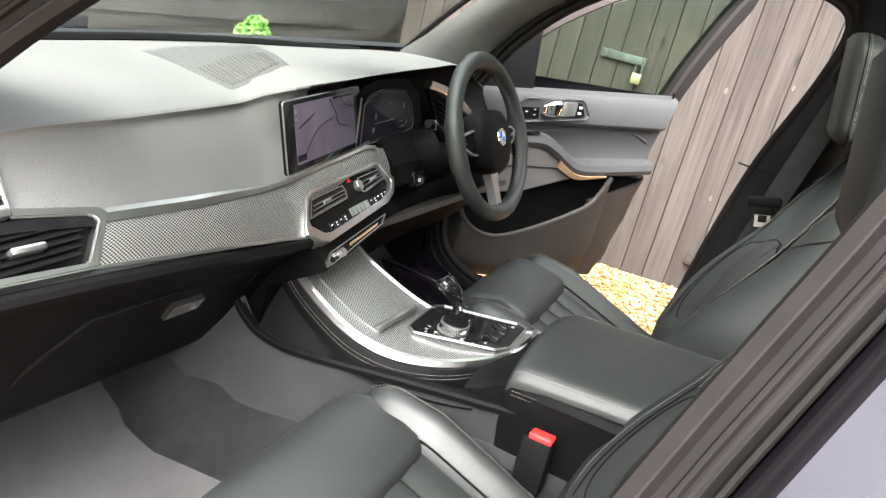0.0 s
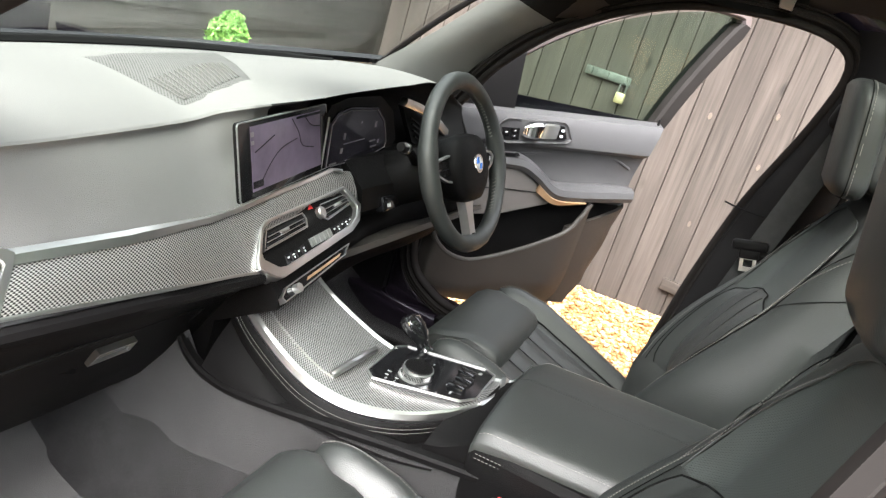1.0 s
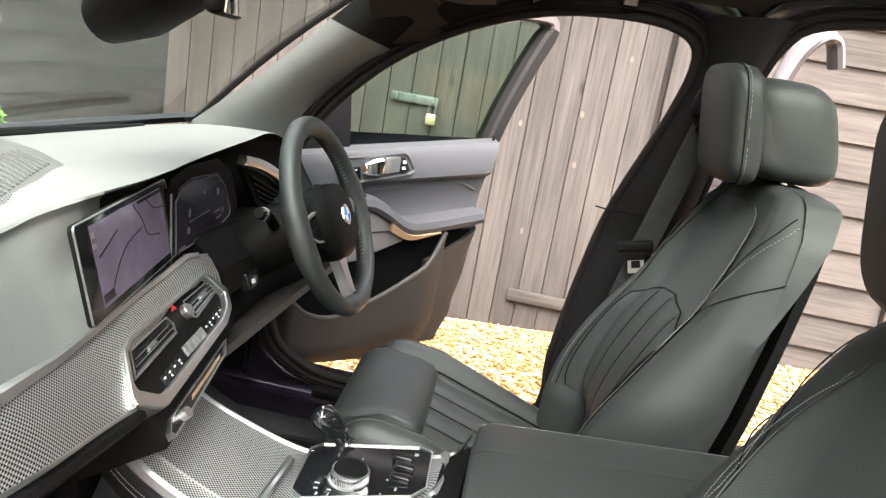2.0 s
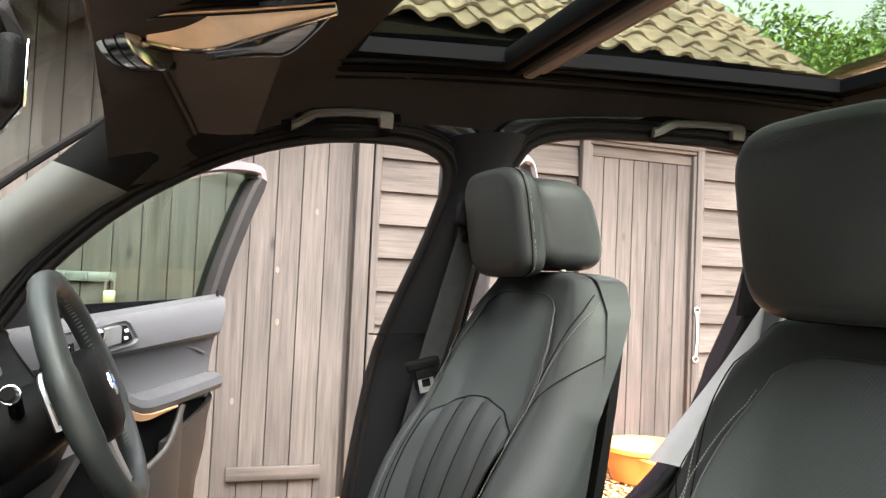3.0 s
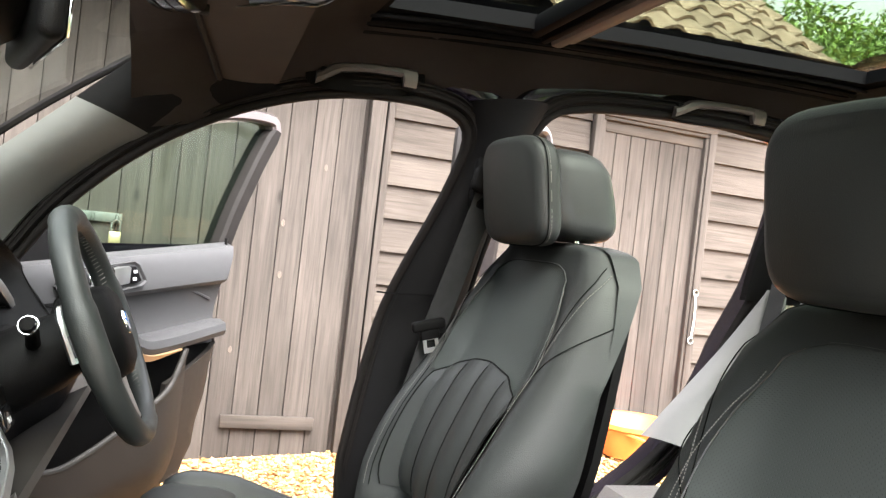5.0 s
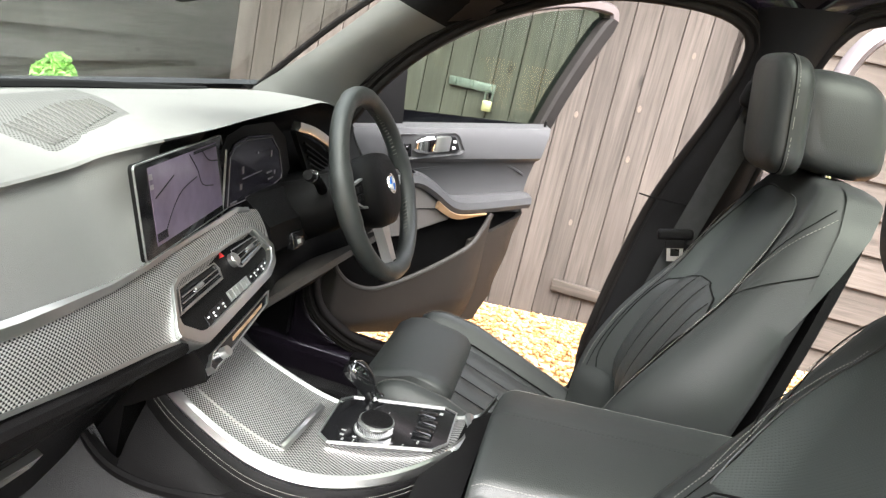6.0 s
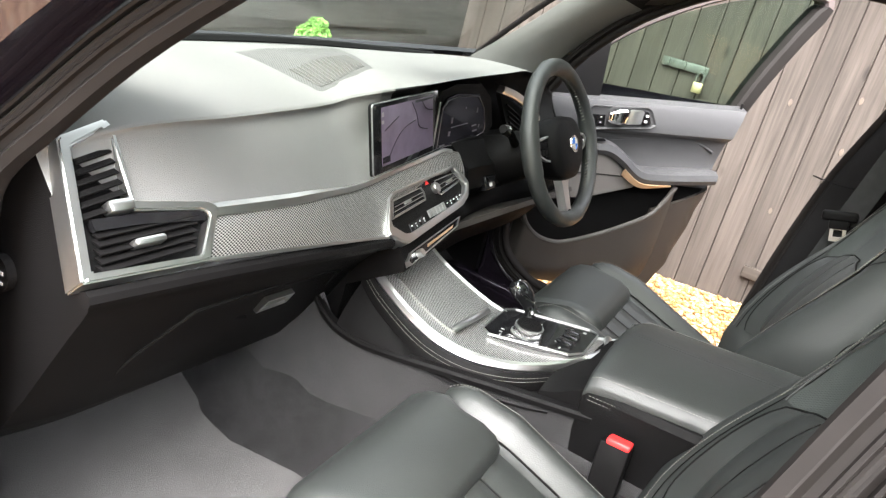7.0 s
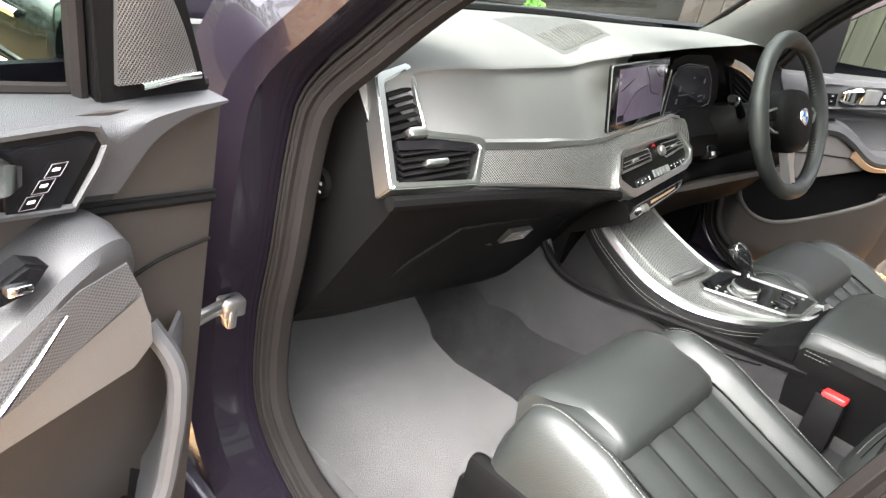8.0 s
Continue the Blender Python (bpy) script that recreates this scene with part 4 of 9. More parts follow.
def build_sunroof():
    s = thing("glass_roof", (XC, -0.86, 1.55), "panoramic glass roof in a black frame with a cross bar", "sunroof", kind="structure")
    zz = lambda y: roof_z(XC, y)
    def rect(x, y0, y1, up):
        return [Vector((XC + a, b, zz(b) + up)) for a, b in ((-x, y0), (0, y0), (x, y0), (x, (y0 + y1) / 2), (x, y1), (0, y1), (-x, y1), (-x, (y0 + y1) / 2))]
    bm = B()
    ring_plate(bm, rect(0.485, -0.315, -1.415, 0.0), rect(0.405, -0.355, -1.375, 0.004), (0, 0, 0.026))
    part("roof_frame", bm, M_ROOFRAIL, s)
    # rails along both sides
    for sx in (1, -1):
        for off, up, r in ((0.478, -0.012, 0.009), (0.452, -0.006, 0.007), (0.424, -0.001, 0.006)):
            bm = B()
            tube(bm, [(XC + sx * off, y, zz(y) + up) for y in np.linspace(-0.33, -1.4, 9)], r, 8)
            part("side_rail", bm, M_ROOFRAIL, s)
    # cross bar between the panes, in three steps
    for y0, w, up, m in ((-0.630, 0.024, 0.014, M_ROOFRAIL), (-0.653, 0.018, 0.006, M_ROOFRAIL), (-0.678, 0.024, 0.002, M_BARTRIM), (-0.705, 0.020, 0.012, M_BARTRIM)):
        bm = B()
        box(bm, (XC, y0, zz(y0) + up - 0.004), (0.88, w, 0.035), bevel=0.008)
        part("cross_bar", bm, m, s)
    for y0, y1 in ((-0.33, -0.70), (-0.66, -1.39)):
        bm = B()
        sheet(bm, lambda u, v: (XC - 0.455 + 0.91 * u, y0 + (y1 - y0) * v, zz(y0 + (y1 - y0) * v) + (0.034 if y0 > -0.5 else 0.040)), 4, 4, thick=0.005)
        ob = part("pane", bm, M_SRG, s)
        ob.visible_shadow = False


build_sunroof()


def build_windscreen():
    w = thing("windscreen", (XC, 0.45, 1.08), "raked clear windscreen with a dark edge", "windscreen", kind="structure")
    def f(u, v):
        d = (u - 0.5) * 2
        x0, y0, z0 = 0.69 * d, 0.525 + 0.035 * d - 0.13 * d * d, 1.065 + 0.02 * d * d
        x1, y1, z1 = 0.56 * d, 0.0 + 0.055 * d - 0.05 * d * d, 1.44 + 0.0 * d
        return (XC + x0 + (x1 - x0) * v, y0 + (y1 - y0) * v, z0 + (z1 - z0) * v + 0.02 * math.sin(math.pi * v))
    bm = B()
    sheet(bm, f, 16, 8, thick=0.005)
    ob = part("pane", bm, M_WS, w)
    for d in (0.0, 1.0):
        bm = B()
        tube(bm, [Vector(f(d, v)) + Vector((0, 0, 0.004)) for v in np.linspace(0, 1, 12)], 0.007, 6)
        part("edge_seal", bm, M_RUBBER, w)
    bm = B()
    tube(bm, [Vector(f(u, 0.0)) + Vector((0, 0.0, 0.006)) for u in np.linspace(0, 1, 24)], 0.012, 6)
    part("edge_seal", bm, M_GLOSS, w)
    # bonnet
    bm = B()
    sheet(bm, lambda u, v: (XC + (u - 0.5) * 1.62, 0.58 - 0.15 * (2 * u - 1) ** 2 + 1.28 * v, 0.94 - 0.16 * v - 0.1 * v ** 3 - 0.06 * (2 * u - 1) ** 4), 14, 10, thick=0.03)
    part("bonnet", bm, M_PAINT, body)
    bm = B()
    sheet(bm, lambda u, v: (XC + (u - 0.5) * 1.7, 1.86 + 0.1 * math.sin(math.pi * u), 0.35 + 0.5 * v), 10, 5, thick=0.05)
    part("front_bumper", bm, M_PAINT, body)
    bm = B()
    sheet(bm, lambda u, v: (XC + (u - 0.5) * 1.6, -2.2 - 0.1 * math.sin(math.pi * u), 0.45 + 0.6 * v), 10, 5, thick=0.05)
    part("tailgate", bm, M_PAINT, body)
    bm = B()
    sheet(bm, lambda u, v: (XC + (u - 0.5) * (1.45 - 0.3 * v), -2.28 + 0.2 * v, 1.06 + 0.46 * v), 8, 4, thick=0.006)
    part("rear_glass", bm, M_DG, body)


build_windscreen()


def build_floor():
    f = thing("cabin_floor", (XC, -0.6, 0.36), "dark grey carpeted cabin floor", "floor", kind="structure")
    bm = B()
    def z(x, y):
        d = abs(x - XC)
        base = 0.385 + 0.62 * max(0.0, y - 0.30) + 0.5 * max(0.0, y - 0.42)
        tunnel = 0.26 * math.exp(-(max(0.0, d - 0.14) / 0.07) ** 2)
        wall = (0.14 if x < 0 else 0.05) * max(0.0, (d - 0.70) / 0.08) ** 2
        return base + tunnel + wall
    sheet(bm, lambda u, v: (XC + (u - 0.5) * 1.56, -2.1 + 2.8 * v, z(XC + (u - 0.5) * 1.56, -2.1 + 2.8 * v)), 60, 60, thick=(0, 0, -0.03))
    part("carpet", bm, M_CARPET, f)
    bm = B()
    box(bm, (XC, 0.72, 0.66), (1.5, 0.04, 0.6))
    part("bulkhead", bm, M_CARPET, f)
    for s in (-1, 1):
        bm = B()
        sheet(bm, lambda u, v: (XC + s * (0.775 - 0.01 * u), (0.26 if s < 0 else 0.29) + 0.36 * v, 0.42 + (0.3 if s < 0 else 0.5) * u), 6, 8, thick=(s * 0.02, 0, 0))
        part("kick_panel", bm, M_PLASTIC, f)
    # mat in the passenger footwell, cut off at an angle beside the tunnel
    m = thing("floor_mat", (-0.5, 0.1, 0.39), "mid grey velour mat in the passenger footwell", "mat")
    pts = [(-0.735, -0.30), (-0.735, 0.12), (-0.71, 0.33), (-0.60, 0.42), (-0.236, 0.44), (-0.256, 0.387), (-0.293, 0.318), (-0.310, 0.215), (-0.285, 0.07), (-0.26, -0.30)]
    bm = B()
    vs = [bm.verts.new((x, y, 0)) for x, y in pts]
    fc = bm.faces.new(vs)
    for k in range(16):
        yy = -0.28 + 0.045 * k
        bmesh.ops.bisect_plane(bm, geom=bm.verts[:] + bm.edges[:] + bm.faces[:], plane_co=(0, yy, 0), plane_no=(0, 1, 0))
    for xx in (-0.68, -0.6, -0.5, -0.4, -0.3):
        bmesh.ops.bisect_plane(bm, geom=bm.verts[:] + bm.edges[:] + bm.faces[:], plane_co=(xx, 0, 0), plane_no=(1, 0, 0))
    for v in bm.verts:
        v.co.z = z(min(v.co.x, -0.33), v.co.y) + 0.008 + 0.0015 * noise.noise(Vector((v.co.x * 4, v.co.y * 4, 0)))
    bmesh.ops.solidify(bm, geom=bm.faces[:], thickness=0.008)
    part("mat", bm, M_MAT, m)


build_floor()

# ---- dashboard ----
EYE_PIVOT = Vector((-1.08, -0.55, 1.32))


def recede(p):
    """Pushes dash points away from the camera's eye, mostly mid-dash, to fit its view."""
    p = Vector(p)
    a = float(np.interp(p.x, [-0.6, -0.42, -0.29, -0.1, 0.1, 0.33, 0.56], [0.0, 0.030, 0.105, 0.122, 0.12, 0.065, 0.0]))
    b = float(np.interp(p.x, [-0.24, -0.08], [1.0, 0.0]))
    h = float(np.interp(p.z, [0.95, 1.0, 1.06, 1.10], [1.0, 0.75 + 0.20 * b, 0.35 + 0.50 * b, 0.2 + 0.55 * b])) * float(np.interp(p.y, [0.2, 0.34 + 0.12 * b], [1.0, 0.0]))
    return EYE_PIVOT + (p - EYE_PIVOT) * (1 + a * h)


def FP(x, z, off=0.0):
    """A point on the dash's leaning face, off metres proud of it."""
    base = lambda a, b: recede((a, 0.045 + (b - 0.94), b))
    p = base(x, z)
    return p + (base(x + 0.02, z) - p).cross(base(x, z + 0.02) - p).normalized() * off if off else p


NF = Vector((0, -0.707, 0.707))
DASH = {
    -0.765: [(0.20, 1.03), (0.17, 1.036), (0.14, 1.034), (0.128, 1.022), (0.108, 1.0), (0.072, 0.963), (0.032, 0.922), (0.028, 0.908), (0.06, 0.85), (0.22, 0.62), (0.4, 0.6)],
    -0.66: [(0.34, 1.068), (0.25, 1.072), (0.126, 1.060), (0.115, 1.047), (0.092, 1.01), (0.056, 0.955), (0.020, 0.913), (0.014, 0.901), (0.055, 0.84), (0.2, 0.622), (0.42, 0.6)],
    -0.50: [(0.43, 1.073), (0.29, 1.08), (0.142, 1.062), (0.127, 1.046), (0.098, 1.01), (0.054, 0.952), (0.012, 0.906), (0.006, 0.895), (0.05, 0.83), (0.2, 0.62), (0.45, 0.6)],
    -0.30: [(0.485, 1.07), (0.33, 1.08), (0.163, 1.066), (0.146, 1.05), (0.108, 1.01), (0.06, 0.957), (0.002, 0.899), (-0.004, 0.888), (0.05, 0.83), (0.2, 0.62), (0.45, 0.6)],
    -0.22: [(0.50, 1.069), (0.33, 1.082), (0.163, 1.078), (0.145, 1.06), (0.118, 1.01), (0.07, 0.966), (0.004, 0.90), (-0.004, 0.888), (0.05, 0.83), (0.2, 0.62), (0.45, 0.6)],
    -0.05: [(0.515, 1.068), (0.33, 1.086), (0.138, 1.097), (0.142, 1.083), (0.150, 1.02), (0.09, 0.975), (0.02, 0.915), (0.0, 0.888), (0.05, 0.83), (0.2, 0.62), (0.45, 0.6)],
    0.10: [(0.515, 1.068), (0.33, 1.09), (0.15, 1.102), (0.20, 1.085), (0.265, 1.02), (0.20, 0.94), (0.10, 0.90), (0.05, 0.865), (0.08, 0.80), (0.2, 0.64), (0.45, 0.6)],
    0.35: [(0.49, 1.07), (0.34, 1.094), (0.182, 1.104), (0.24, 1.087), (0.28, 1.02), (0.25, 0.92), (0.12, 0.88), (0.10, 0.84), (0.12, 0.78), (0.22, 0.66), (0.45, 0.62)],
    0.56: [(0.43, 1.077), (0.33, 1.095), (0.212, 1.1), (0.24, 1.085), (0.265, 1.02), (0.21, 0.94), (0.1, 0.9), (0.08, 0.86), (0.1, 0.8), (0.22, 0.66), (0.45, 0.62)],
    0.70: [(0.30, 1.055), (0.25, 1.058), (0.2, 1.05), (0.19, 1.03), (0.17, 1.0), (0.13, 0.95), (0.08, 0.91), (0.07, 0.88), (0.1, 0.82), (0.22, 0.66), (0.42, 0.62)],
}


def build_dash():
    d = thing("dashboard", (XC, 0.2, 0.6), "dark grey soft-touch dashboard with brushed silver trim", "dashboard")
    stations = spline([[x] + [c for p in prof for c in p] for x, prof in DASH.items()], 6)
    rows = []
    for st in stations:
        prof = [(st[1 + 2 * k], st[2 + 2 * k]) for k in range(11)]
        rows.append((st[0], spline(prof[:7], 5), spline(prof[6:], 4)))
    cut = 11
    bm = B()
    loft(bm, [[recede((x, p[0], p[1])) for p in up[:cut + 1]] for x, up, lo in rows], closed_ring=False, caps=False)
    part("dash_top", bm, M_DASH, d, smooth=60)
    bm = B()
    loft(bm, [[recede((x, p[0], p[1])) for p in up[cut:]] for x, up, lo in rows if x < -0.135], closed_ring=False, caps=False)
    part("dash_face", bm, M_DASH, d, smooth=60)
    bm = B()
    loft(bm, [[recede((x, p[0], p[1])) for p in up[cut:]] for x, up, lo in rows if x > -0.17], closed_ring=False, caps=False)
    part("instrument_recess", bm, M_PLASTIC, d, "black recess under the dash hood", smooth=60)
    # same trim as the dash top; its lack of light is put into black
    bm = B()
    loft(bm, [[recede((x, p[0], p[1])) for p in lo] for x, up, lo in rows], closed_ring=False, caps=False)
    part("lower_dash", bm, M_PLASTIC, d, "lower dash and glove box, blackened to stand for shade", smooth=60)
    # closed ends
    for x, up, lo in (rows[0], rows[-1]):
        bm = B()
        pts = [Vector((x, p[0], p[1])) for p in list(up) + list(lo)[1:]]
        plate(bm, pts, (0.006 if x < 0 else -0.006, 0, 0))
        part("end_cover", bm, M_PLASTIC, d)
    # glove box joint, handle
    bm = B()
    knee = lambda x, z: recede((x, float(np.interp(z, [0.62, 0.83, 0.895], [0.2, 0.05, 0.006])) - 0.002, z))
    tube(bm, [knee(-0.665, 0.70), knee(-0.655, 0.78), knee(-0.62, 0.852), knee(-0.5, 0.85), knee(-0.36, 0.842), knee(-0.31, 0.83)], 0.0022, 5)
    tube(bm, [knee(-0.31, 0.83), knee(-0.30, 0.74), knee(-0.33, 0.64)], 0.0022, 5)
    part("glovebox_joint", bm, M_SEAM, d)
    bm = B()
    hq = [knee(-0.474, 0.795), knee(-0.478, 0.825), knee(-0.421, 0.823), knee(-0.412, 0.796)]
    ring_plate(bm, [q + Vector((0, -0.008, -0.004)) for q in hq], [q + Vector((0, -0.008, -0.004)) for q in shrink(hq, 0.0032)], (0, 0.008, 0.004))
    gh = part("glovebox_handle", bm, M_SILVER, d)
    bm = B()
    plate(bm, [q + Vector((0, -0.004, -0.002)) for q in shrink(hq, 0.002)], (0, 0.006, 0.003))
    part("handle_flap", bm, M_STEEL, gh)
    bm = B()
    box(bm, knee(-0.502, 0.790) + Vector((0, 0.006, 0)), (0.05, 0.016, 0.008), Matrix.Rotation(radians(20), 4, "Y"), bevel=0.003)
    part("handle_recess", bm, M_PLASTIC, d)
    # speaker grille on top
    A, Bc, C, D_ = (Vector(p) for p in ((-0.255, 0.405, 1.0), (0.105, 0.465, 1.0), (-0.045, 0.253, 1.0), (-0.2, 0.242, 1.0)))
    def top_z(x, y):
        hi = max(1, min(len(rows) - 1, sum(1 for r in rows if r[0] < x)))
        (xa, ua, _), (xb, ub, _) = rows[hi - 1], rows[hi]
        za, zb = (float(np.interp(-y, [-p[0] for p in up[:11]], [p[1] for p in up[:11]])) for up in (ua, ub))
        return za + (zb - za) * min(1.0, max(0.0, (x - xa) / (xb - xa)))
    def skin_z(x, y):
        q = Vector((x, y, 1.08))
        for _ in range(8):
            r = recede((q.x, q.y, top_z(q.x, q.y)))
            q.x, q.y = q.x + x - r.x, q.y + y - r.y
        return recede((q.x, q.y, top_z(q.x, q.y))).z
    def grille(u, v):
        p = (A * (1 - u) + Bc * u) * (1 - v) + (D_ * (1 - u) + C * u) * v
        return (p.x, p.y, skin_z(p.x, p.y) + 0.0022 - 0.003 * (abs(u - 0.5) > 0.49 or abs(v - 0.5) > 0.49))
    bm = B()
    sheet(bm, grille, 24, 16, uv=True)
    part("speaker_grille", bm, M_GRILLE, d, "dark perforated speaker grille")
    bm = B()
    for k in range(17):
        u = 0.1 + 0.045 * k
        tube(bm, [Vector(grille(u, v)) + Vector((0, 0, 0.0015)) for v in np.linspace(0.55, 0.93, 6)], 0.0016, 4)
    part("grille_rib", bm, M_GRILLE, d)
    # demister slot
    bm = B()
    tube(bm, [(x, 0.505 - 0.12 * (x - XC) ** 2 / 0.45 - 0.01, top_z(x, 0.48) + 0.006) for x in np.linspace(-0.5, 0.45, 24)], 0.008, 5, flat=0.4)
    part("demister_slot", bm, M_SEAM, d)

    # woven trim band with its silver upper edge
    def along(pts, k=8):
        return [np.array(a) * (1 - q / k) + np.array(b) * (q / k) for a, b in zip(pts, pts[1:]) for q in range(k)] + [np.array(pts[-1])]
    T = along([(-0.605, 0.960), (-0.46, 0.956), (-0.34, 0.9585), (-0.268, 0.9635), (-0.20, 0.971), (-0.03, 0.990), (0.022, 0.983)])
    L = along([(-0.640, 0.924), (-0.46, 0.911), (-0.34, 0.9035), (-0.288, 0.899), (-0.250, 0.934), (-0.022, 0.962), (0.002, 0.942)])
    n = len(T) - 1
    def band(u, v):
        i = int(round(u * n))
        a, b = T[i], L[i]
        return FP(a[0] + (b[0] - a[0]) * v, a[1] + (b[1] - a[1]) * v - 0.004, 0.017 + 0.004 * math.sin(math.pi * v))
    bm = B()
    sheet(bm, band, n, 8, uv=True)
    part("woven_trim", bm, M_MESH, d, "woven aluminium-look trim band")
    bm = B()
    up_edge = [FP(t[0], t[1] - 0.004, 0.018) for t in T if t[0] < 0.0]
    loft(bm, [[p + Vector((0, 0.012 * w, 0.008 * w)), p + NF * 0.004 + Vector((0, 0.004, 0.004)) * w, p + NF * 0.003 - Vector((0, 0.003, 0.003)), p - NF * 0.006 - Vector((0, 0.003, 0.004)), p - NF * 0.01] for p in up_edge for w in (max(0.25, min(1.0, 0.5 - 3.2 * (p.x + 0.28))),)])
    part("silver_edge", bm, M_SILVER, d)
    bm = B()
    loft(bm, [[p + NF * 0.002 + Vector((0, 0.001, 0.0015)), p + NF * 0.0025, p + NF * 0.001 - Vector((0, 0.002, 0.002)), p - NF * 0.01] for p in (FP(t[0], t[1] - 0.004, 0.017) for t in L[:25])])
    part("lower_edge", bm, M_SILVER, d)

    # side vent: an L of silver round two stacks of slats
    out = [(-0.752, 1.032), (-0.690, 1.044), (-0.683, 1.036), (-0.697, 0.976), (-0.604, 0.966), (-0.594, 0.960), (-0.636, 0.918), (-0.79, 0.924)]
    inn = [(-0.741, 1.024), (-0.697, 1.036), (-0.692, 1.030), (-0.703, 0.969), (-0.617, 0.960), (-0.611, 0.955), (-0.644, 0.924), (-0.775, 0.930)]
    bm = B()
    ring_plate(bm, [FP(*p, 0.024) for p in out], [FP(*p, 0.024) for p in inn], -NF * 0.034)
    bmesh.ops.bevel(bm, geom=[e for e in bm.edges if e.calc_length() > 0.004], offset=0.0022, segments=2, affect="EDGES")
    ve = part("side_vent", bm, M_SILVER, d, "silver-framed side air vent with black slats")
    bm = B()
    plate(bm, [FP(*p, 0.008) for p in inn], -NF * 0.016)
    part("vent_back", bm, M_SEAM, ve)
    for k in range(6):
        z = 1.016 - 0.0085 * k
        bm = B()
        a, b = FP(-0.741 - 0.0045 * k, z - 0.004, 0.018), FP(-0.697 - 0.001 * k, z + 0.003, 0.018)
        loft(bm, [[p + Vector((0, 0.005, 0.0022)), p + Vector((0, -0.004, 0.001)), p + Vector((0, -0.003, -0.0012)), p + Vector((0, 0.005, 0.0)) ] for p in (a, b)])
        part("slat", bm, M_PLASTIC, ve)
    for k in range(5):
        z = 0.957 - 0.0062 * k
        bm = B()
        a, b = FP(-0.752 - 0.0025 * k, z - 0.002, 0.018), FP(-0.624 - 0.005 * k, z + 0.001, 0.018)
        loft(bm, [[p + Vector((0, 0.010, 0.0025)), p + Vector((0, -0.004, 0.001)), p + Vector((0, -0.003, -0.0012)), p + Vector((0, 0.010, 0.0))] for p in (a, b)])
        part("slat", bm, M_PLASTIC, ve)
    for (xx, zz, w, h) in ((-0.700, 0.944, 0.04, 0.009), (-0.716, 0.974, 0.03, 0.014)):
        bm = B()
        box(bm, FP(xx, zz, 0.020), (w, 0.018, h), Matrix.Rotation(radians(-45), 4, "X"), bevel=0.004)
        part("vent_thumbwheel", bm, M_SILVER, ve)
    bm = B()
    loft(bm, [[FP(x, z, 0.021), FP(x, z - 0.009, 0.021), FP(x, z - 0.009, 0.0), FP(x, z, 0.0)] for x, z in ((-0.752, 0.968), (-0.7, 0.967), (-0.615, 0.960))])
    part("vent_divider", bm, M_GLOSS, ve)
    # knee pad lip under the vent and trim
    bm = B()
    tube(bm, [FP(x, z, 0.008) for x, z in ((-0.785, 0.915), (-0.64, 0.909), (-0.46, 0.900), (-0.28, 0.890))], 0.01, 8)
    part("lip", bm, M_PLASTIC, d)
    # passenger airbag switch in the end cover
    bm = B()
    cyl(bm, (-0.766, 0.172, 0.879), (-0.776, 0.172, 0.879), 0.021, n=24)
    sw = part("airbag_switch", bm, M_PLASTIC, d, "round key switch with pale markings")
    for k, (dy, dz, w, h) in enumerate(((0.006, 0.010, 0.012, 0.004), (-0.006, 0.004, 0.012, 0.004), (-0.004, -0.008, 0.016, 0.003), (0.008, -0.003, 0.006, 0.008))):
        bm = B()
        box(bm, (-0.7765, 0.172 + dy, 0.879 + dz), (0.001, w, h))
        part("marking", bm, M_ICON, sw)
    # end-cover seam
    bm = B()
    tube(bm, [(-0.773, 0.19, 1.02), (-0.774, 0.21, 0.95), (-0.774, 0.2, 0.85), (-0.774, 0.24, 0.72)], 0.0016, 5)
    part("end_joint", bm, M_SEAM, d)
    return d


dash = build_dash()


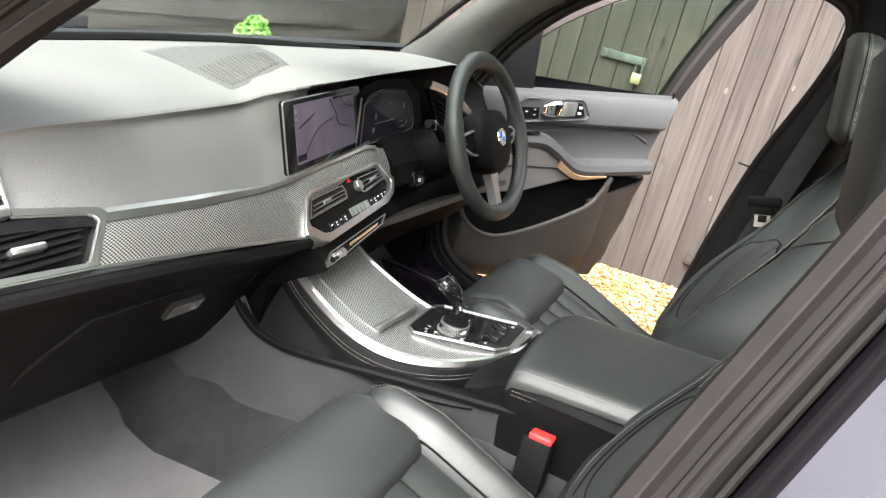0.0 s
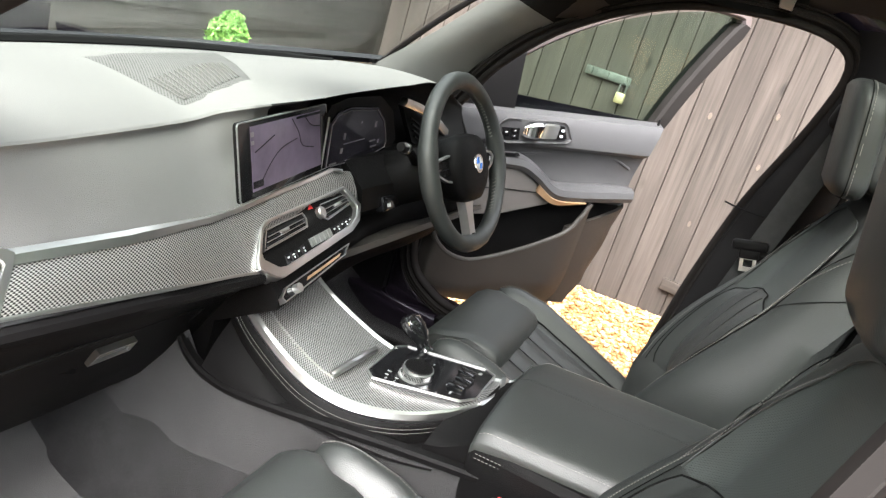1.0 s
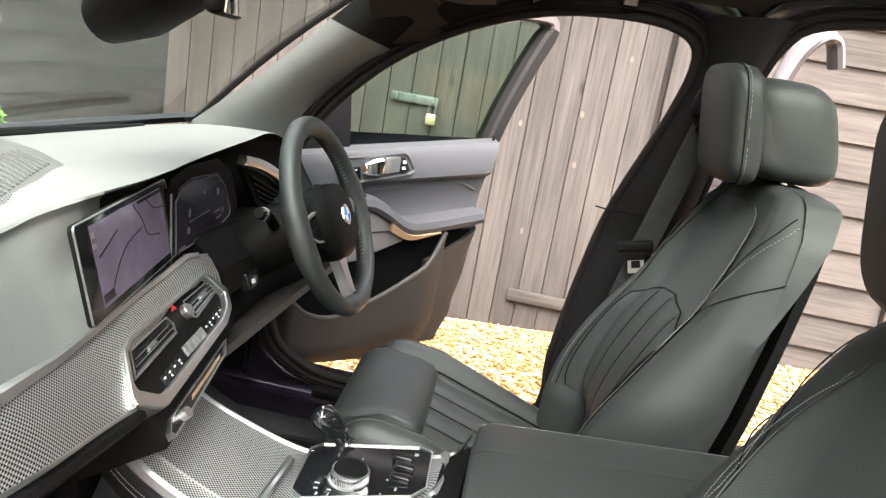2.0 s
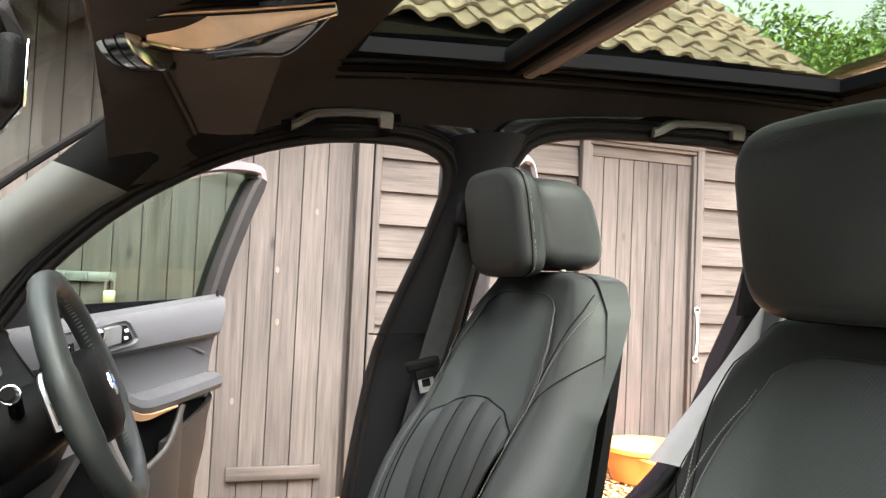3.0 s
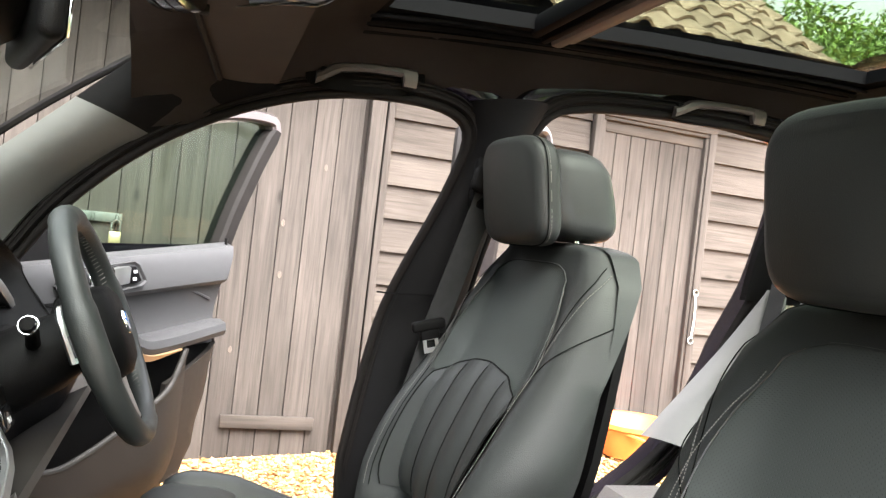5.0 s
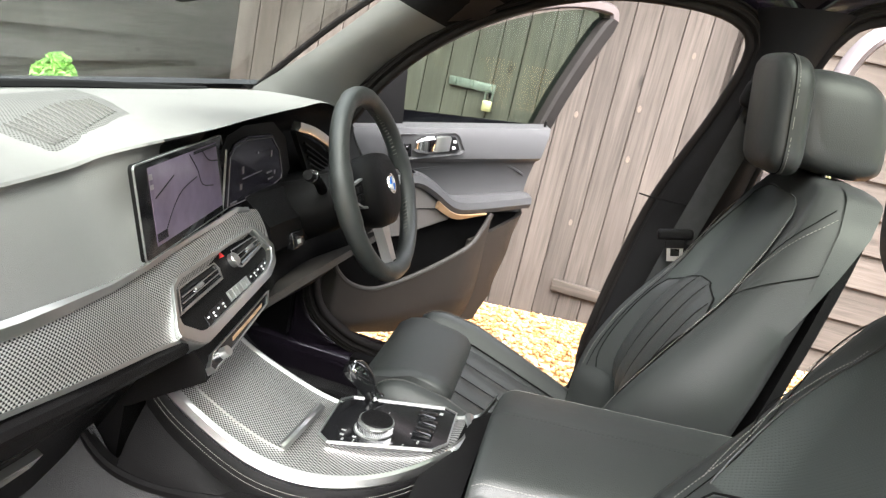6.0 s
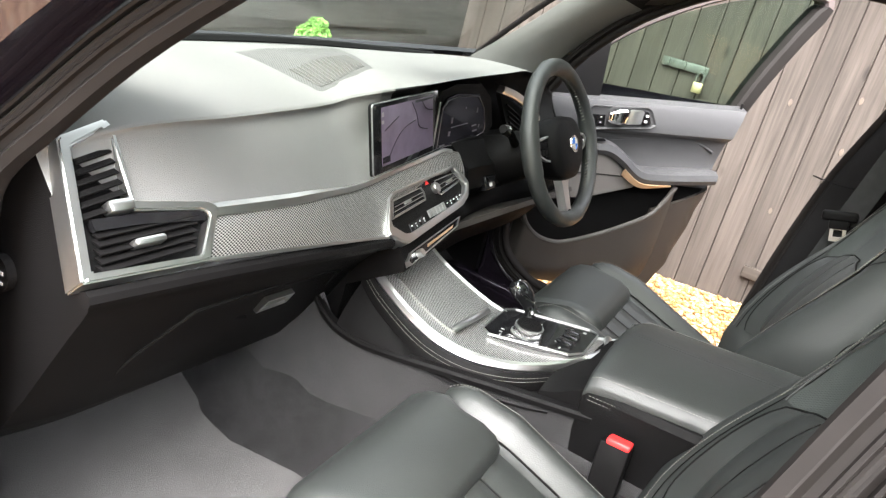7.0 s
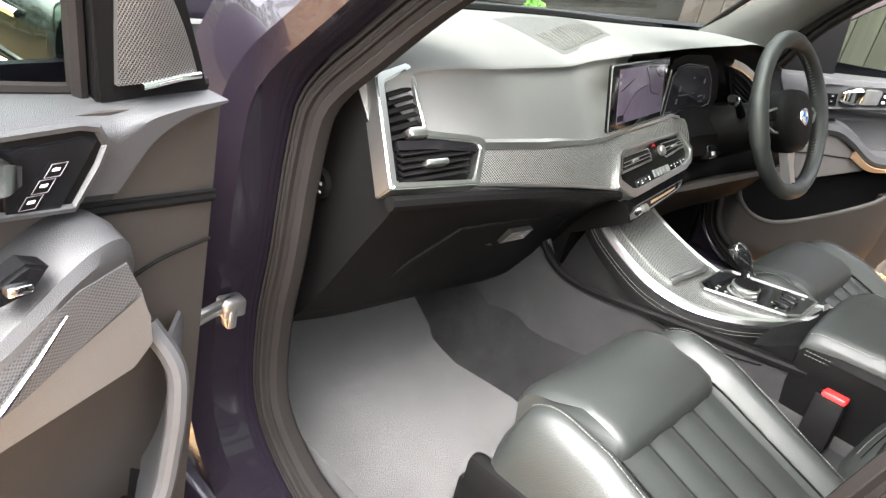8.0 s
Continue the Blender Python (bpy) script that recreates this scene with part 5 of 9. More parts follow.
def build_centre_stack():
    c = thing("climate_panel", FP(-0.1, 0.92), "gloss black climate panel with two vents in a silver frame", "control panel")
    out = [(-0.256, 0.936), (-0.24, 0.942), (-0.022, 0.964), (-0.015, 0.959), (0.0, 0.934), (-0.02, 0.916), (-0.052, 0.906), (-0.251, 0.882), (-0.267, 0.884), (-0.293, 0.897), (-0.29, 0.904)]
    inn = [(-0.251, 0.933), (-0.233, 0.939), (-0.031, 0.96), (-0.026, 0.957), (-0.014, 0.932), (-0.028, 0.921), (-0.054, 0.913), (-0.234, 0.892), (-0.252, 0.893), (-0.275, 0.905), (-0.274, 0.91)]
    NF = (FP(-0.13, 0.92, 0.1) - FP(-0.13, 0.92)).normalized()
    def quad(pts, off0, th, nm, mat, bev=0.0015, par=c):
        b2 = B()
        plate(b2, [FP(*p, off0) for p in pts], NF * -th, bevel=bev)
        return part(nm, b2, mat, par)
    bm = B()
    ring_plate(bm, [FP(*p, 0.025) for p in out], [FP(*p, 0.025) for p in inn], -NF * 0.03)
    bmesh.ops.bevel(bm, geom=[e for e in bm.edges if e.calc_length() > 0.004], offset=0.0018, segments=2, affect="EDGES")
    part("silver_frame", bm, M_SILVER, c)
    bm = B()
    plate(bm, [FP(*p, 0.014) for p in inn], -NF * 0.02)
    part("panel", bm, M_PLASTIC, c)
    # two vents, each a bright rim round a dark well with slats and a tab
    for o, tab in (([(-0.243, 0.933), (-0.152, 0.942), (-0.148, 0.934), (-0.154, 0.924), (-0.265, 0.912)], 0.46), ([(-0.102, 0.948), (-0.028, 0.954), (-0.020, 0.939), (-0.097, 0.926), (-0.111, 0.93)], 0.55)):
        ov = [FP(*p, 0.0205) for p in o]
        b2 = B()
        ring_plate(b2, ov, shrink(ov, 0.0018), -NF * 0.013)
        v = part("air_vent", b2, M_SILVER, c, "bright-edged air vent with black slats")
        b2 = B()
        plate(b2, [q - NF * 0.0125 for q in shrink(ov, 0.002)], -NF * 0.002)
        part("vent_back", b2, M_SEAM, v)
        first = o[4][0] < -0.2
        tl, tr, br, bl = (FP(*o[k], 0.017) for k in ((0, 1, 3, 4) if first else (0, 1, 2, 3)))
        for f in (0.28, 0.52, 0.76):
            a, b = tl + (bl - tl) * f + Vector((0.003, 0, 0)), tr + (br - tr) * f - Vector((0.003, 0, 0))
            b2 = B()
            loft(b2, [[q + Vector((0, 0.004, 0.003)), q + Vector((0, -0.005, 0.0015)), q + Vector((0, -0.0045, -0.0010)), q + Vector((0, 0.004, 0.0005))] for q in (a, b)])
            part("slat", b2, M_GLOSS, v)
            b2 = B()
            tube(b2, [a + Vector((0, -0.0055, 0.0004)), b + Vector((0, -0.0055, 0.0004))], 0.0009, 5)
            part("slat_edge", b2, M_SILVER, v)
        lm, rm = (tl + bl) / 2, (tr + br) / 2
        b2 = B()
        box(b2, lm + (rm - lm) * tab + NF * 0.003, (0.024, 0.007, 0.005), Matrix.Rotation(radians(-45), 4, "X") @ Matrix.Rotation(radians(-8), 4, "Y"), bevel=0.0022)
        part("tab", b2, M_SILVER, v)
    # warning button, dial, button row
    quad([(-0.138, 0.951), (-0.112, 0.952), (-0.119, 0.942), (-0.144, 0.942)], 0.0175, 0.006, "hazard_button", M_PLASTIC)
    b2 = B()
    plate(b2, [FP(-0.135, 0.9435, 0.0185), FP(-0.122, 0.9440, 0.0185), FP(-0.1265, 0.9505, 0.0185)], NF * 0.001)
    part("hazard_mark", b2, M_RED, c, "red warning triangle")
    quad([(-0.109, 0.952), (-0.103, 0.952), (-0.106, 0.947), (-0.112, 0.946)], 0.0175, 0.004, "button", M_SILVER, 0.001)
    b2 = B()
    p = FP(-0.112, 0.936, 0.010)
    cyl(b2, p, p + NF * 0.018, 0.0112, 0.0104, 28)
    bmesh.ops.bevel(b2, geom=[e for e in b2.edges if len(e.link_faces) == 2 and e.calc_face_angle() > 1], offset=0.002, segments=2, affect="EDGES")
    part("dial", b2, M_SILVER, c)
    for k in range(5):
        x = -0.160 + 0.0121 * k
        z = 0.912 + 0.00105 * k
        quad([(x, z), (x + 0.0112, z + 0.001), (x + 0.0114, z - 0.0082), (x + 0.0002, z - 0.0095)], 0.0185, 0.006, "button", M_STEEL, 0.0008)
    row = lambda x: 0.899 + (x + 0.219) * 0.113
    for k, x in enumerate((-0.219, -0.2055, -0.192, -0.1785, -0.089, -0.0765, -0.064, -0.0515, -0.039)):
        z = row(x)
        quad([(x - 0.0058, z + 0.004), (x + 0.0055, z + 0.005), (x + 0.0055, z - 0.005), (x - 0.0058, z - 0.006)], 0.0165, 0.005, "button", M_GLOSS, 0.001)
        quad([(x - 0.002, z + 0.0015), (x + 0.002, z + 0.002), (x + 0.002, z + 0.0005), (x - 0.002, z)], 0.0171, 0.0006, "marking", M_ICON, 0)
        if k % 2:
            quad([(x - 0.001, z - 0.001), (x + 0.0012, z - 0.001), (x + 0.0012, z - 0.003), (x - 0.001, z - 0.003)], 0.0171, 0.0006, "marking", M_ICON, 0)
    # lower strip with the volume knob
    low = [(-0.244, 0.873), (-0.060, 0.895), (-0.082, 0.884), (-0.256, 0.859), (-0.260, 0.865)]
    o = [FP(*p, 0.012) for p in low]
    b2 = B()
    ring_plate(b2, o, shrink(o, 0.0016), -NF * 0.02)
    part("lower_frame", b2, M_SILVER, c)
    b2 = B()
    plate(b2, [q - NF * 0.003 for q in shrink(o, 0.0014)], -NF * 0.015)
    part("lower_panel", b2, M_GLOSS, c)
    quad([(-0.190, 0.8755), (-0.090, 0.888), (-0.098, 0.884), (-0.194, 0.8722)], 0.0105, 0.003, "disc_slot", M_WOODTRIM, 0.0005)
    b2 = B()
    p = FP(-0.225, 0.868, 0.004)
    cyl(b2, p, p + NF * 0.016, 0.0080, 0.0074, 24)
    part("volume_knob", b2, M_SILVER, c)
    b2 = B()
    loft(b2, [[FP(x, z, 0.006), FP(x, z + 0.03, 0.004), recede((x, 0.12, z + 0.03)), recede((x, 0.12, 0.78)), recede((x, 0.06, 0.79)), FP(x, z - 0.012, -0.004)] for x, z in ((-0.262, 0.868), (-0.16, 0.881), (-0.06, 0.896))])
    part("stack_base", b2, M_PLASTIC, c, smooth=30)


build_centre_stack()


def build_screens():
    s = thing("centre_display", (-0.11, 0.1, 0.97), "wide centre touchscreen showing a dim violet map", "screen")
    # corners pushed out from the same eye point, to fit the camera's view
    BL, BR, TL, TR = (EYE_PIVOT + (Vector(p) - EYE_PIVOT) * k for p, k in (((-0.257, 0.064, 0.969), 1.06), ((0.030, 0.122, 0.974), 1.08), ((-0.254, 0.100, 1.074), 1.03), ((0.034, 0.157, 1.078), 1.045)))
    def P(u, v, o=0.0):
        nn = (BR - BL).cross(TL - BL).normalized()
        return (BL * (1 - u) + BR * u) * (1 - v) + (TL * (1 - u) + TR * u) * v + nn * o
    def rnd(u0, v0, u1, v1, r, o):
        asp = (BR - BL).length / (TL - BL).length
        pts = []
        for cu, cv, a0 in ((u1 - r / asp, v1 - r, 0), (u0 + r / asp, v1 - r, 90), (u0 + r / asp, v0 + r, 180), (u1 - r / asp, v0 + r, 270)):
            for k in range(4):
                a = radians(a0 + 30 * k)
                pts.append(P(cu + r / asp * math.cos(a), cv + r * math.sin(a), o))
        return pts
    nn = (BR - BL).cross(TL - BL).normalized()
    bm = B()
    plate(bm, rnd(0, 0, 1, 1, 0.06, 0), -nn * 0.005)
    cyl(bm, P(0.5, 0.3, -0.004), P(0.5, 0.25, -0.045), 0.03, 0.03, 16)
    part("housing", bm, M_SEAM, s)
    bm = B()
    oo = rnd(0, 0, 1, 1, 0.06, 0.002)
    ring_plate(bm, oo, shrink(oo, 0.0016), -nn * 0.0025)
    part("silver_rim", bm, M_STEEL, s)
    bm = B()
    plate(bm, shrink(rnd(0, 0, 1, 1, 0.06, 0.0015), 0.0016), -nn * 0.003)
    part("cover_glass", bm, M_GLOSS, s)
    bm = B()
    plate(bm, [P(0.115, 0.10, 0.0022), P(0.90, 0.10, 0.0022), P(0.90, 0.93, 0.0022), P(0.115, 0.93, 0.0022)], -nn * 0.0006)
    part("map", bm, M_MAP, s, "dim violet map picture")
    for k, pts in enumerate((((0.2, 0.2), (0.3, 0.4), (0.42, 0.55), (0.6, 0.62)), ((0.55, 0.9), (0.62, 0.7), (0.66, 0.5), (0.8, 0.42)), ((0.7, 0.9), (0.78, 0.75), (0.9, 0.7)), ((0.15, 0.6), (0.35, 0.75)))):
        bm = B()
        q = spline(pts, 3)
        tube(bm, [P(a, b, 0.0024) for a, b in q], 0.0009, 4)
        part("road_line", bm, M_SEAM, s)
    for u, v, w, h in ((0.115, 0.80, 0.03, 0.06), (0.115, 0.70, 0.03, 0.05), (0.12, 0.14, 0.1, 0.09), (0.6, 0.88, 0.3, 0.035)):
        bm = B()
        plate(bm, [P(u, v, 0.0026), P(u + w, v, 0.0026), P(u + w, v + h, 0.0026), P(u, v + h, 0.0026)], -nn * 0.0005)
        part("icon", bm, M_SCREEN if w > 0.05 else M_DIMICON, s)
    # instrument display
    i = thing("instrument_display", (0.36, 0.24, 0.92), "dark digital instrument display under the dash hood", "instrument display")
    def I(x, z, o=0.0):
        return Vector((x, 0.178 + (x - 0.1) * 0.155 + (z - 1.0) * 0.08 - o, z))
    bm = B()
    plate(bm, [I(x, z, -0.002) for x, z in ((0.085, 0.928), (0.43, 0.93), (0.47, 0.96), (0.42, 1.03), (0.33, 1.068), (0.17, 1.074), (0.10, 1.064), (0.082, 1.045))], (0, 0.02, 0))
    part("surround", bm, M_PLASTIC, i)
    lens = [I(x, z, 0.003) for x, z in ((0.103, 0.944), (0.30, 0.938), (0.395, 0.948), (0.402, 0.965), (0.368, 1.016), (0.315, 1.047), (0.18, 1.056), (0.125, 1.050), (0.100, 1.032))]
    bm = B()
    plate(bm, lens, (0, 0.004, 0))
    part("display", bm, M_SCREEN, i)
    bm = B()
    tube(bm, [p + Vector((0, -0.001, 0)) for p in shrink(lens, 0.005)], 0.0011, 5, closed=True)
    part("rim_line", bm, M_DIMICON, i)
    bm = B()
    tube(bm, [I(0.088, 0.935, 0.003), I(0.088, 1.045, 0.003)], 0.0018, 6)
    part("edge_line", bm, M_STEEL, i)
    for x, z, w, h in ((0.165, 0.995, 0.008, 0.012), (0.16, 0.968, 0.010, 0.010), (0.12, 0.950, 0.03, 0.003), (0.19, 0.948, 0.03, 0.003), (0.25, 0.947, 0.04, 0.003), (0.315, 1.005, 0.008, 0.012), (0.30, 0.975, 0.03, 0.003), (0.31, 0.962, 0.03, 0.003), (0.17, 0.985, 0.10, 0.0015), (0.24, 1.02, 0.004, 0.004), (0.345, 0.968, 0.006, 0.008)):
        bm = B()
        plate(bm, [I(x, z, 0.0042), I(x + w, z, 0.0042), I(x + w, z + h, 0.0042), I(x, z + h, 0.0042)], (0, 0.001, 0))
        part("readout", bm, M_DIMICON, i)
    # end vent of the driver's side: a curved silver bar over a dark opening with slats
    v = thing("driver_vent", (0.58, 0.22, 0.98), "silver-edged air vent at the dash end", "air vent")
    arc = spline([(0.425, 0.212, 1.056), (0.49, 0.206, 1.043), (0.56, 0.201, 1.020), (0.63, 0.197, 0.988), (0.695, 0.194, 0.955)], 5)
    bm = B()
    loft(bm, [[Vector(q) + Vector((a, b, c)) for a, b, c in ((-0.004, -0.004, -0.008), (0.0, -0.007, 0.0), (0.005, -0.003, 0.009), (0.004, 0.012, 0.008), (-0.004, 0.012, -0.008))] for q in arc])
    part("frame", bm, M_SILVER, v, smooth=50)
    bm = B()
    plate(bm, [Vector(p) for p in ((0.44, 0.222, 1.042), (0.56, 0.214, 1.008), (0.685, 0.206, 0.945), (0.665, 0.206, 0.915), (0.52, 0.216, 0.955))], (0, 0.012, 0))
    part("vent_back", bm, M_SEAM, v)
    for k in range(4):
        bm = B()
        tube(bm, [(0.475 + 0.015 * k, 0.214, 1.018 - 0.016 * k), (0.668 - 0.002 * k, 0.203, 0.945 - 0.008 * k)], 0.0028, 5)
        part("slat", bm, M_PLASTIC, v)


build_screens()


def build_steering():
    w = thing("steering_wheel", (0.39, 0.2, 0.9), "black leather sports steering wheel with three silver-edged spokes", "steering wheel")
    tilt = Matrix.Translation((0.385, 0.026, 0.984)) @ Matrix.Rotation(radians(90 - 24), 4, "X")
    # local: x right, y up the wheel, z towards the driver
    def L(x, y, z):
        return tilt @ Vector((x, y, z))
    R = 0.172
    ring = []
    bm = B()
    n, m = 72, 14
    for k in range(n):
        a = 2 * math.pi * k / n
        r = R * (1 - 0.035 * max(0, -math.sin(a)) ** 6)
        thick = 0.0165 + 0.002 * (abs(math.cos(2 * a)) > 0.8)
        ring.append([bm.verts.new(L((r + thick * math.cos(b)) * math.cos(a), (r + thick * math.cos(b)) * math.sin(a), 0.012 + 1.12 * thick * math.sin(b))) for b in np.linspace(0, 2 * math.pi, m + 1)[:-1]])
    for k in range(n):
        p, q = ring[k], ring[(k + 1) % n]
        for j in range(m):
            bm.faces.new((p[j], p[(j + 1) % m], q[(j + 1) % m], q[j]))
    rim = part("rim", bm, M_LEATHER, w)
    bm = B()
    for k in range(0, 360, 3):
        a = radians(k)
        rr = R - 0.0165
        tube(bm, [L((rr) * math.cos(a), rr * math.sin(a), 0.008), L((rr - 0.0008) * math.cos(a + 0.02), (rr - 0.0008) * math.sin(a + 0.02), 0.016)], 0.0007, 3)
    part("rim_stitching", bm, M_STITCH, rim)
    # airbag cover
    bm = B()
    rings = []
    for s_, z in ((0.92, -0.03), (1.0, -0.01), (1.02, 0.012), (0.96, 0.028), (0.75, 0.037), (0.35, 0.040)):
        pts = []
        for k in range(28):
            a = 2 * math.pi * k / 28
            ca, sa = math.cos(a), math.sin(a)
            x = 0.080 * s_ * (abs(ca) ** 0.7) * (1 if ca > 0 else -1) * (1.0 - 0.18 * max(0, -sa))
            y = 0.070 * s_ * (abs(sa) ** 0.8) * (1 if sa > 0 else -1) - 0.008
            pts.append(L(x, y, z))
        rings.append(pts)
    loft(bm, rings)
    hub = part("airbag_cover", bm, M_PLASTIC, w, smooth=50)
    bm = B()
    cyl(bm, L(0, 0.0, 0.036), L(0, 0.0, 0.0430), 0.0205, 0.0192, 28)
    bd = part("badge", bm, M_CHROME, hub, "round chrome badge in blue and white")
    for k in range(4):
        bm = B()
        pts = [L(0, 0, 0.0436)] + [L(0.0135 * math.cos(radians(90 * k + t)), 0.0135 * math.sin(radians(90 * k + t)), 0.0436) for t in (0, 18, 36, 54, 72, 90)]
        plate(bm, pts, L(0, 0, -0.0006) - L(0, 0, 0))
        ob = part("badge_quarter", bm, M_BLUE if k % 2 else M_WHITE, hub)
    # spokes
    for sgn in (1, -1):
        bm = B()
        prof = [(0.055, 0.024, -0.030), (0.10, 0.020, -0.026), (0.14, 0.017, -0.014), (0.168, 0.02, -0.010)]
        loft(bm, [[L(sgn * x, hi, z) for hi, z in ((t, 0.010), (b_, 0.010), (b_, -0.012), (t, -0.012))] for x, t, b_ in prof])
        sp = part("spoke", bm, M_GLOSS, w)
        bm = B()
        pts = [L(sgn * x, y, 0.014) for x, y in ((0.062, 0.026), (0.10, 0.022), (0.135, 0.018), (0.150, 0.006), (0.138, -0.012), (0.10, -0.028), (0.066, -0.034))]
        ins = shrink(pts, 0.004)
        ring_plate(bm, pts, ins, L(0, 0, -0.008) - L(0, 0, 0))
        part("spoke_frame", bm, M_SILVER if sgn > 0 else M_STEEL, sp)
        for k in range(6):
            bx, by = 0.088 + 0.017 * (k % 3), 0.006 - 0.016 * (k // 3)
            bm = B()
            plate(bm, [L(sgn * (bx + dx), by + dy, 0.0125) for dx, dy in ((-0.007, -0.006), (0.007, -0.006), (0.007, 0.006), (-0.007, 0.006))], L(0, 0, -0.006) - L(0, 0, 0), bevel=0.001)
            part("button", bm, M_PLASTIC, sp)
        bm = B()
        tube(bm, spline([L(sgn * 0.075, 0.045, -0.02), L(sgn * 0.12, 0.052, -0.018), L(sgn * 0.138, 0.03, -0.018), L(sgn * 0.135, -0.02, -0.02)], 4), 0.006, 8)
        part("shift_paddle", bm, M_SILVER, w)
    bm = B()
    loft(bm, [[L(-a, y, z), L(a, y, z), L(a, y, z - 0.02), L(-a, y, z - 0.02)] for y, a, z in ((-0.058, 0.026, 0.012), (-0.10, 0.015, 0.012), (-0.14, 0.013, 0.014), (-0.162, 0.016, 0.016))])
    sp = part("lower_spoke", bm, M_SILVER, w)
    bm = B()
    plate(bm, [L(-0.006, -0.152, 0.0165), L(0.007, -0.152, 0.0165), L(0.005, -0.146, 0.0165), L(-0.008, -0.146, 0.0165)], L(0, 0, -0.001) - L(0, 0, 0))
    part("emblem", bm, M_SEAM, sp)
    # column
    c = thing("steering_column", (0.385, 0.2, 0.86), "black steering column shroud with two stalks", "steering column")
    bm = B()
    rings = []
    for z, rx, ry, dy in ((-0.03, 0.050, 0.046, -0.004), (-0.07, 0.066, 0.055, -0.012), (-0.15, 0.078, 0.060, -0.02), (-0.30, 0.085, 0.065, -0.02)):
        rings.append([L(rx * math.cos(a), dy + ry * math.sin(a), z) for a in np.linspace(0, 2 * math.pi, 25)[:-1]])
    loft(bm, rings)
    part("shroud", bm, M_PLASTIC, c)
    for sgn, y in ((-1, 0.035), (1, 0.035)):
        bm = B()
        tube(bm, [L(sgn * 0.06, y - 0.02, -0.075), L(sgn * 0.10, y, -0.062), L(sgn * 0.135, y + 0.012, -0.056), L(sgn * 0.155, y + 0.016, -0.053)], [0.010, 0.009, 0.012, 0.009], 10)
        st = part("stalk", bm, M_PLASTIC, c)
        bm = B()
        tube(bm, [L(sgn * 0.128, y + 0.010, -0.0568), L(sgn * 0.136, y + 0.0122, -0.0558)], 0.0128, 12)
        part("chrome_band", bm, M_CHROME, st)
    # column side pad with a switch, and the knee panel below
    k = thing("driver_knee_panel", (0.3, 0.15, 0.7), "black knee panel with a light switch under the wheel", "panel")
    bm = B()
    loft(bm, [[Vector((x, a, b)) for a, b in ((y, z), (y - 0.055, z - 0.04), (y - 0.065, z - 0.085), (y - 0.02, z - 0.13), (y + 0.05, z - 0.12), (y + 0.05, z))] for x, y, z in ((0.19, 0.185, 0.950), (0.24, 0.185, 0.952), (0.32, 0.185, 0.950), (0.40, 0.19, 0.945), (0.5, 0.19, 0.945), (0.66, 0.19, 0.95))])
    part("upper_pad", bm, M_PLASTIC, k)
    bm = B()
    box(bm, (0.285, 0.122, 0.872), (0.05, 0.02, 0.032), Matrix.Rotation(radians(-20), 4, "X"), bevel=0.004)
    sw = part("light_switch", bm, M_GLOSS, k)
    bm = B()
    box(bm, (0.282, 0.1115, 0.872), (0.012, 0.003, 0.008), Matrix.Rotation(radians(-20), 4, "X"))
    part("marking", bm, M_ICON, sw)
    bm = B()
    sheet(bm, lambda u, v: (0.02 + 0.66 * u, 0.06 + 0.24 * v - 0.02 * math.sin(3.1 * v), 0.835 - 0.05 * u * 0 - 0.10 * v), 10, 8, thick=0.012)
    part("lower_panel", bm, M_DOORLOW, k, "dark lower panel, browned for light bounced off the gravel")


build_steering()


